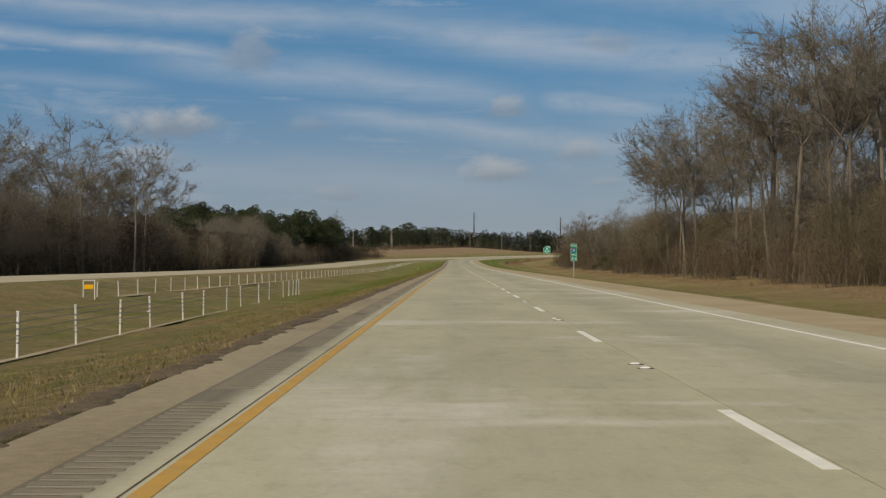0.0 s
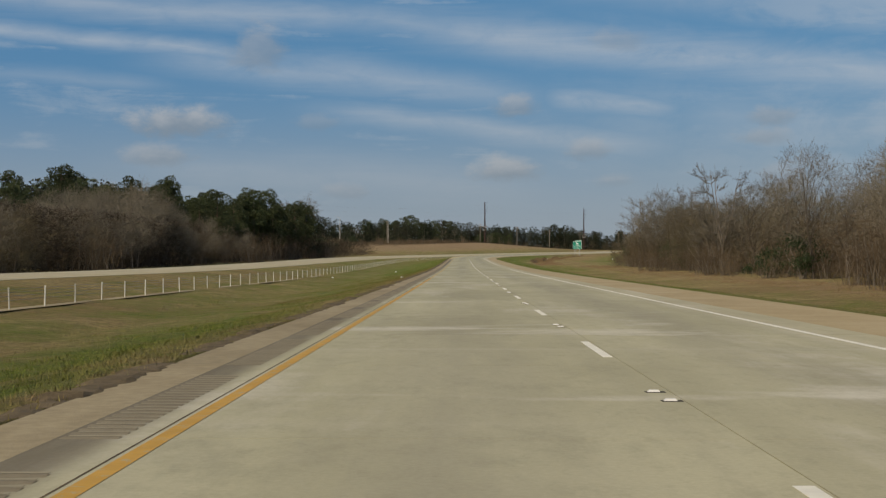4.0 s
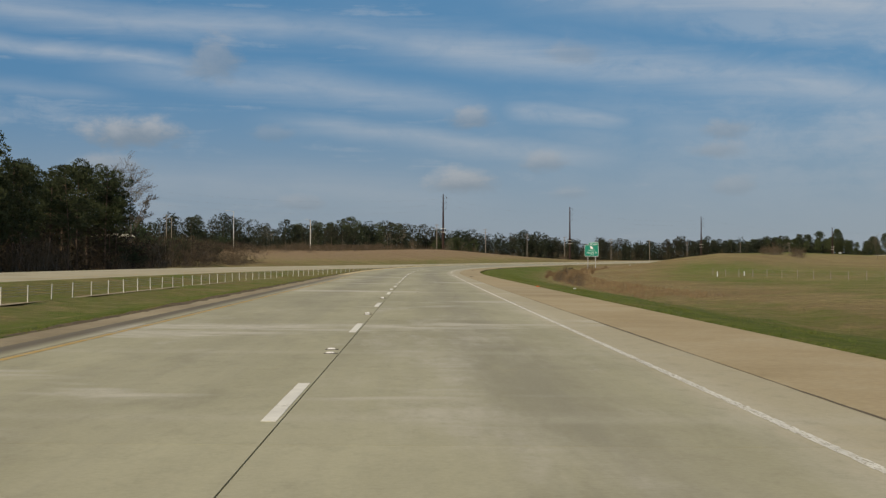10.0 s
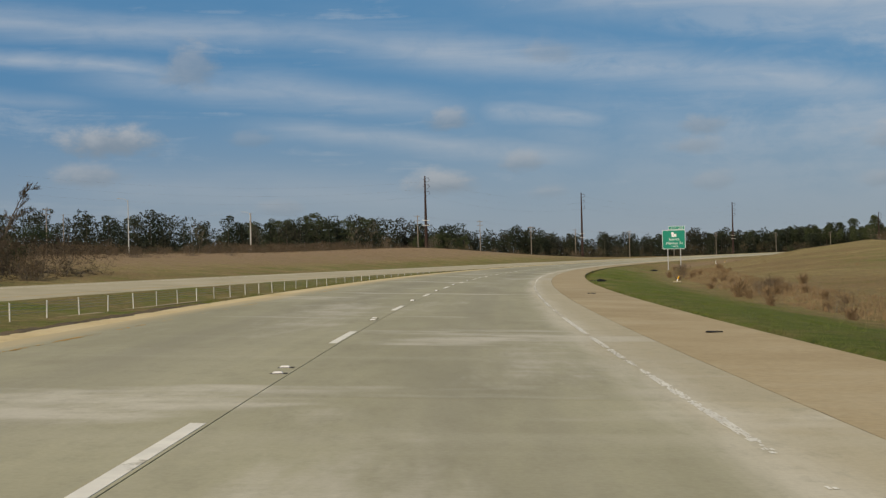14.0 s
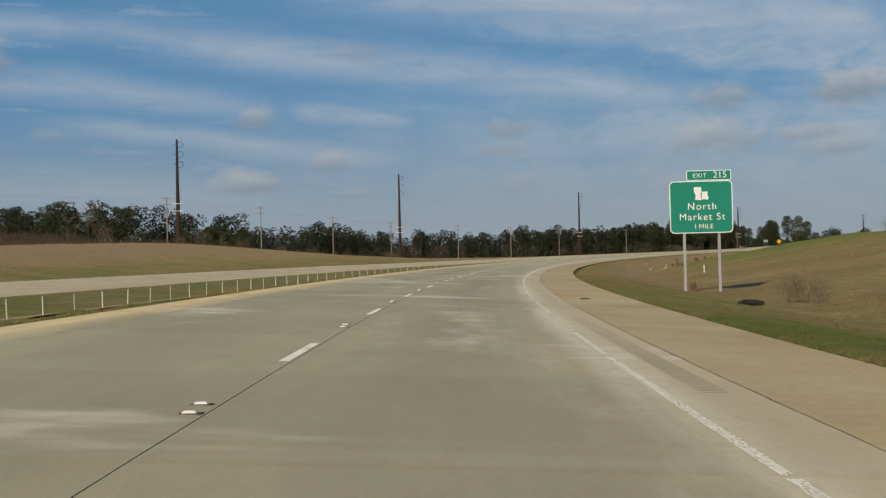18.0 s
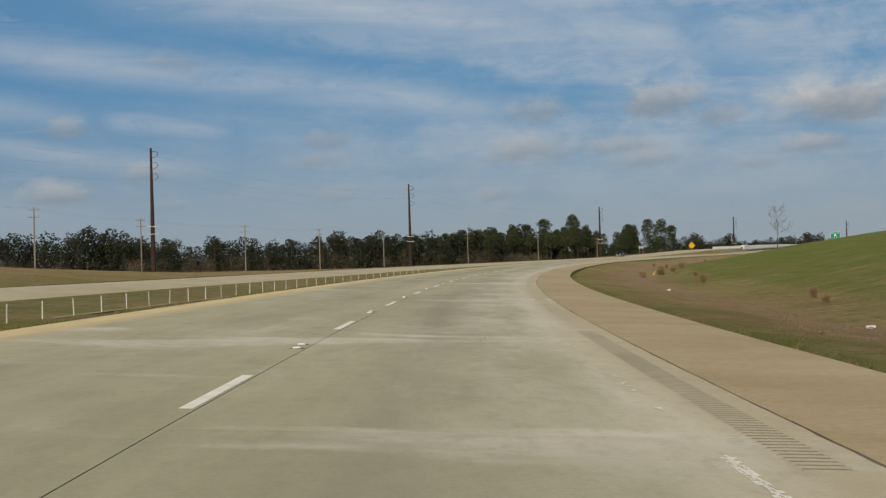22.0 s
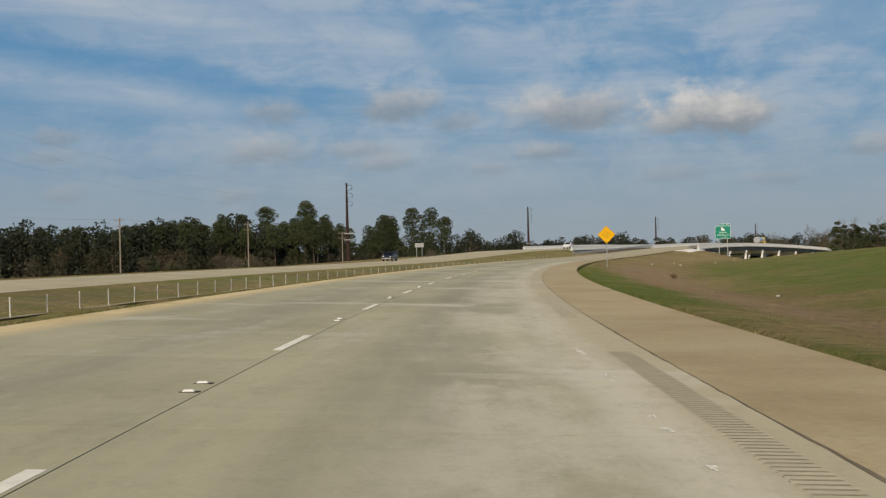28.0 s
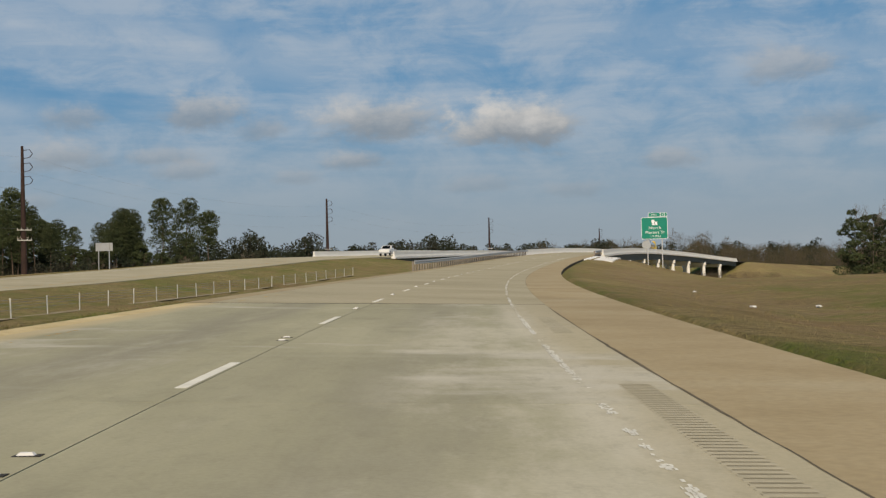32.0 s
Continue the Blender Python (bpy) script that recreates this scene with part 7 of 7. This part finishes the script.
def marker_post(s, u, lean):
    root = empty("marker_post", stand(s, u), "small yellow-capped marker post leaning on a pale pad", "marker post", "utility markers")
    tilt = pose(0, 0, 0, lean * 0.4, -lean, 0)
    bm = bmesh.new()
    tube(bm, (0, 0, -0.1), (0, 0, 0.34), 0.04, 0.04, 10)
    bmesh.ops.transform(bm, matrix=tilt, verts=bm.verts)
    part("post", bm, M["sign_white"], root)
    bm = bmesh.new()
    tube(bm, (0, 0, 0.30), (0, 0, 0.60), 0.075, 0.065, 10)
    tube(bm, (0, 0, 0.60), (0, 0, 0.64), 0.065, 0.03, 10)
    bmesh.ops.transform(bm, matrix=tilt, verts=bm.verts)
    part("cap", bm, M["sign_yellow"], root, "yellow plastic cap")
    bm = bmesh.new()
    box(bm, (0.75, 0.45, 0.14), (0.05, 0, 0.03), bevel=0.03)
    part("pad", bm, M["concrete"], root, "pale concrete pad")


def grass_tuft(seed, h=1.0, n=150):
    """A clump of tall dry stems that lean outwards."""
    c = Growth(seed)
    r = c.r
    for _ in range(n):
        a = Vector((r.gauss(0, 0.10), r.gauss(0, 0.10), -0.03))
        d = Vector((r.gauss(0, 0.28), r.gauss(0, 0.28), 1)).normalized()
        k = h * r.uniform(0.5, 1.1)
        mid = a + d * k * 0.6
        c.twig(a, mid + d * 0.05, 0.016)
        c.twig(mid, mid + (d + Vector((r.gauss(0, 0.3), r.gauss(0, 0.3), 0))) * k * 0.45, 0.02)
    return c.mesh("grass_tuft", M["blade_dry"])


def build_tufts():
    r = random.Random(19)
    kinds = [grass_tuft(300 + i, 0.8 + 0.2 * i) for i in range(3)]
    spots = [(990, 17.1), (958, 18.1), (872, 17.6), (874, 18.4), (886, 16.8), (892, 17.5), (935, 17.0), (1012, 18.5), (984, 15.4), (984.4, 15.7)]
    spots += [(r.uniform(560, 740), r.uniform(15, 23)) for _ in range(40)] + [(r.uniform(760, 1200), r.uniform(13, 16)) for _ in range(8)]
    for s, u in spots:
        k = r.uniform(0.6, 1.15) * (0.55 if 860 < s < 940 else 0.85)
        ob = link("grass_tuft", kinds[r.randrange(3)], None, "", stand(s, u) @ pose(0, 0, 0, 0, 0, r.uniform(0, 360)) @ Matrix.Diagonal((k * 1.3, k * 1.3, k, 1)))
        tagged(ob, "clump of tall dry straw-coloured grass in the ditch", "grass", "dry grass clumps")


def field_fence():
    root = empty("field_fence", Matrix.Identity(4), "wire field fence on thin pale posts", "fence")
    bm = bmesh.new()
    tube(bm, (0, 0, -0.2), (0, 0, 1.15), 0.05, 0.045, 7)
    me = bpy.data.meshes.new("post")
    bm.to_mesh(me)
    me.materials.append(M["wood"])
    pts = [(590 - 3.6 * i, 41 + 1.5 * i) for i in range(32)]
    for s, u in pts:
        link("post", me, root, "", stand(s, u))
    ss, us = np.array([p[0] for p in pts]), np.array([p[1] for p in pts])
    for h in (0.25, 0.5, 0.75, 1.08):
        P = place(ss, us, h)
        V, F = [], []
        for k, p in enumerate(P):
            V += [p + (0, 0, .004), p + (.004, 0, -.004), p + (-.004, 0, -.004)]
            if k:
                i = 3 * (k - 1)
                F += [(i, i + 1, i + 4, i + 3), (i + 1, i + 2, i + 5, i + 4), (i + 2, i, i + 3, i + 5)]
        link("strand", mesh_of("strand", V, F, M["cable"]), root)


def crumple(seed, size):
    r = random.Random(seed)
    bm = bmesh.new()
    bmesh.ops.create_icosphere(bm, subdivisions=2, radius=size)
    for v in bm.verts:
        v.co *= r.uniform(0.6, 1.2)
        v.co.z = v.co.z * 0.4 + size * 0.25
    me = bpy.data.meshes.new("litter")
    bm.to_mesh(me)
    me.materials.append(M["litter"])
    return me


def build_oddments():
    r = random.Random(8)
    bits = [crumple(i, 0.10 + 0.03 * i) for i in range(3)]
    spots = ((246, -5.9), (302, -16), (344, -11), (58, -15), (1255, 13), (1262, 17), (1290, 15), (1247, 22), (1275, 25), (940, 15), (990, 17), (905, 12), (1120, 16), (868, 14), (1228, -10), (1300, -11), (455, 10), (700, 18))
    for s, u in spots:
        ob = link("litter", bits[r.randrange(3)], None, "", stand(s, u, 0.02) @ pose(0, 0, 0, 0, 0, r.uniform(0, 360)))
        tagged(ob, "scrap of white litter lying in the grass", "litter", "litter in the verge")
    scrap = crumple(12, 0.09)
    scrap.materials.clear()
    scrap.materials.append(M["orange"])
    tagged(link("litter", scrap, None, "", stand(440.1, 6.6, 0.01, road_z)), "scrap of orange plastic on the edge of the shoulder", "litter", "litter in the verge")
    for s, u in ((988, 14.8), (868, 16.0), (662, 15.2)):
        marker_post(s, u, -22)
    for s, u in ((580, 40.5), (600, 47), (812, 19)):
        root = empty("marker_post", stand(s, u), "short white marker post in the turf", "marker post", "utility markers")
        bm = bmesh.new()
        tube(bm, (0, 0, -0.2), (0, 0, 0.75), 0.06, 0.05, 10)
        part("post", bm, M["sign_white"], root)
    # strips of tyre tread
    for i, (s, u) in enumerate(((575, 5.6), (548, 5.8), (480, 4.9), (716, 5.2), (921, 7.0), (1066, 6.9))):
        bm = bmesh.new()
        box(bm, (0.28, 0.09, 0.018), (0, 0, 0.009))
        bmesh.ops.subdivide_edges(bm, edges=bm.edges[:], cuts=2)
        for v in bm.verts:
            v.co.y += 0.5 * v.co.x ** 2 * (1 if i % 2 else -1)
            v.co.z += 0.02 * r.random()
        root = empty("tyre_scrap", stand(s, u, 0.0, road_z, r.uniform(-30, 30)), "black strip of torn tyre tread on the concrete", "debris", "tyre scraps")
        part("tread", bm, M["rubber"], root)


def torn_tyre(s, u, size, turn):
    """Half of a burst tyre with a strip of tread trailing from it."""
    root = empty("torn_tyre", stand(s, u, 0.01, None, turn), "black burst tyre lying torn in the verge grass", "debris", "tyre scraps")
    r = random.Random(int(s))
    V, F = [], []
    for i in range(15):
        a = radians(-20 + 15 * i)
        for q in range(8):
            w = 2 * math.pi * q / 8
            rad = size * (1 + 0.30 * math.cos(w)) * r.uniform(0.92, 1.08)
            V.append((rad * math.cos(a), rad * 0.7 * math.sin(a), size * (0.30 + 0.30 * math.sin(w)) * (0.7 + 0.3 * math.sin(a))))
        if i:
            for q in range(8):
                k, m = (i - 1) * 8 + q, (i - 1) * 8 + (q + 1) % 8
                F.append((k, m, m + 8, k + 8))
    F += [tuple(range(8))[::-1], tuple(range(112, 120))]
    link("carcass", mesh_of("carcass", V, F, M["rubber"]), root)
    V, F = [], []
    for i in range(9):
        x, y = -size * (0.9 + 0.33 * i), size * 0.15 * math.sin(i * 0.8)
        z = 0.03 + 0.05 * r.random()
        V += [(x, y - 0.10 * size, z), (x, y + 0.10 * size, z), (x, y + 0.10 * size, z + 0.025), (x, y - 0.10 * size, z + 0.025)]
        if i:
            k = 4 * (i - 1)
            F += [(k + q, k + (q + 1) % 4, k + 4 + (q + 1) % 4, k + 4 + q) for q in range(4)]
    F += [(3, 2, 1, 0), (32, 33, 34, 35)]
    link("tread", mesh_of("tread", V, F, M["rubber"]), root)


def fallen_branch(s, u, ln, turn):
    g = Growth(int(s))
    pts = g.bend(Vector((-ln / 2, 0, 0.05)), Vector((1, 0, 0.02)), ln, 6, 0.05)
    g.limb(pts, [0.035, 0.035, 0.03, 0.028, 0.022, 0.018, 0.01], 6)
    for k in (2, 4):
        g.limb([pts[k], pts[k] + Vector((0.22, 0.16 * (1 if k == 2 else -1), 0.06))], [0.014, 0.004], 4)
    ob = link("fallen_branch", g.mesh("fallen_branch", M["dark_bark"]), None, "", stand(s, u, 0.02, None, turn))
    tagged(ob, "bare fallen branch lying in the verge grass", "branch")


torn_tyre(730, 12.5, 0.42, 10)
torn_tyre(608, 7.5, 0.26, 40)
fallen_branch(1192, 8.5, 1.1, -8)
build_oddments()
build_tufts()
field_fence()

# ---------------------------------------------------------------- grass


def blades(name, label, rows, mat, seed):
    """Tufts as crossed narrow triangles. rows: how many, stations from and to, offsets from and to, height."""
    rng = np.random.default_rng(seed)
    V, tone = [], []
    for n, s0, s1, u0, u1, h in rows:
        k = n // 10
        s, u = np.repeat(rng.uniform(s0, s1, k), 10), np.repeat(rng.uniform(u0, u1, k), 10)
        n = len(s)
        s, u = s + rng.normal(0, 0.34, n), np.clip(u + rng.normal(0, 0.16, n), u0, u1)
        P = place(s, u, -0.02)
        hh = h * rng.uniform(0.4, 1.2, n)
        a = rng.uniform(0, 2 * np.pi, n)
        w = np.minimum(0.6 * hh, 0.035 if mat == "blade_dry" else 0.018) * rng.uniform(0.5, 1.2, n)
        for k in range(1):
            b = a + k * 1.6
            side = np.stack([np.cos(b), np.sin(b), np.zeros(n)], 1) * w[:, None] * 0.5
            lean = 0.35 if mat == "blade_dry" else 0.6
            tip = P + np.stack([rng.normal(0, lean, n) * hh, rng.normal(0, lean, n) * hh, hh], 1)
            V.append(np.stack([P - side, P + side, tip], 1).reshape(-1, 3))
            tone.append(np.repeat(turf_tone(s, u), 3, 0))
    V = np.concatenate(V)
    T = np.arange(len(V)).reshape(-1, 3)
    me = tri_mesh(name, V, T, M[mat])
    me.color_attributes.new("turf", "FLOAT_COLOR", "POINT").data.foreach_set("color", np.concatenate(tone).ravel())
    ob = link(name, me)
    return tagged(ob, label, "grass", kind="stuff")


blades("verge_grass", "short mixed winter grass along the shoulder", ((90000, -5, 330, -9.5, -4.97, 0.085), (30000, -5, 330, -18, -9, 0.10), (50000, 330, 1240, -9.5, -4.97, 0.08), (16000, 330, 1240, -18, -9, 0.10), (80000, 330, 1240, 6.77, 11.5, 0.055), (10000, 30, 330, 6.77, 11, 0.07), (40000, 330, 1300, 11.5, 20, 0.11), (20000, 400, 1300, 20, 46, 0.13)), "turf_blade", 1)
blades("green_grass", "fresh green grass in the verge", ((9000, 95, 300, -9.5, -5.2, 0.06), (12000, 300, 480, -9.5, -5.2, 0.06), (14000, 180, 700, 6.9, 10.5, 0.055), (12000, 860, 1240, 27, 50, 0.12)), "turf_blade", 2)
blades("tall_dry_grass", "tall dry straw-coloured grass", ((24000, 40, 440, 23, 29, 0.22), (24000, 470, 740, 16.5, 22.5, 0.30), (4000, 560, 860, 24, 40, 0.2), (5000, 660, 1000, -78, -46, 0.22), (14000, 700, 1250, -130, -80, 0.45)), "blade_dry", 3)


def soil_lip(s0, s1, seed):
    """The ragged bank of soil that has crept over the shoulder's edge."""
    rng = np.random.default_rng(seed)
    ss = np.arange(s0, s1, 0.22)
    n = len(ss)
    k = np.ones(9) / 9
    wave = np.convolve(rng.normal(0, 1, n + 8), k, "valid") * 0.42 + rng.normal(0, 0.05, n)
    crest = np.clip(np.convolve(rng.normal(0, 1, n + 8), k, "valid") * 0.045 - 0.008 + rng.normal(0, 0.008, n), -0.04, 0.032)
    rows = [place(ss, -4.78 + wave * 0.35, -0.03, road_z), place(ss, -4.90 + wave * 0.3 + rng.normal(0, 0.03, n), 0.0, road_z), place(ss, np.full(n, -5.12) + rng.normal(0, 0.05, n), 0.0, road_z), place(ss, np.full(n, -5.5), -0.10, road_z)]
    rows[1][:, 2] += crest
    rows[2][:, 2] += crest * 0.9
    V = np.stack(rows, 1).reshape(-1, 3)
    F = [(4 * i + j, 4 * i + j + 1, 4 * i + j + 5, 4 * i + j + 4) for i in range(n - 1) for j in range(3)]
    tagged(link("soil_bank", mesh_of("soil_bank", V, F, M["soil"])), "ragged bank of dark soil along the shoulder's edge", "soil", kind="stuff")


soil_lip(-10, 560, 6)
blades("edge_grass", "ragged grass tufts growing over the shoulder's edge", ((40000, -5, 560, -5.7, -4.82, 0.06), (36000, 560, 1240, -5.6, -4.72, 0.11), (12000, 30, 1240, 6.6, 7.1, 0.06)), "turf_blade", 9)
build_slabs()
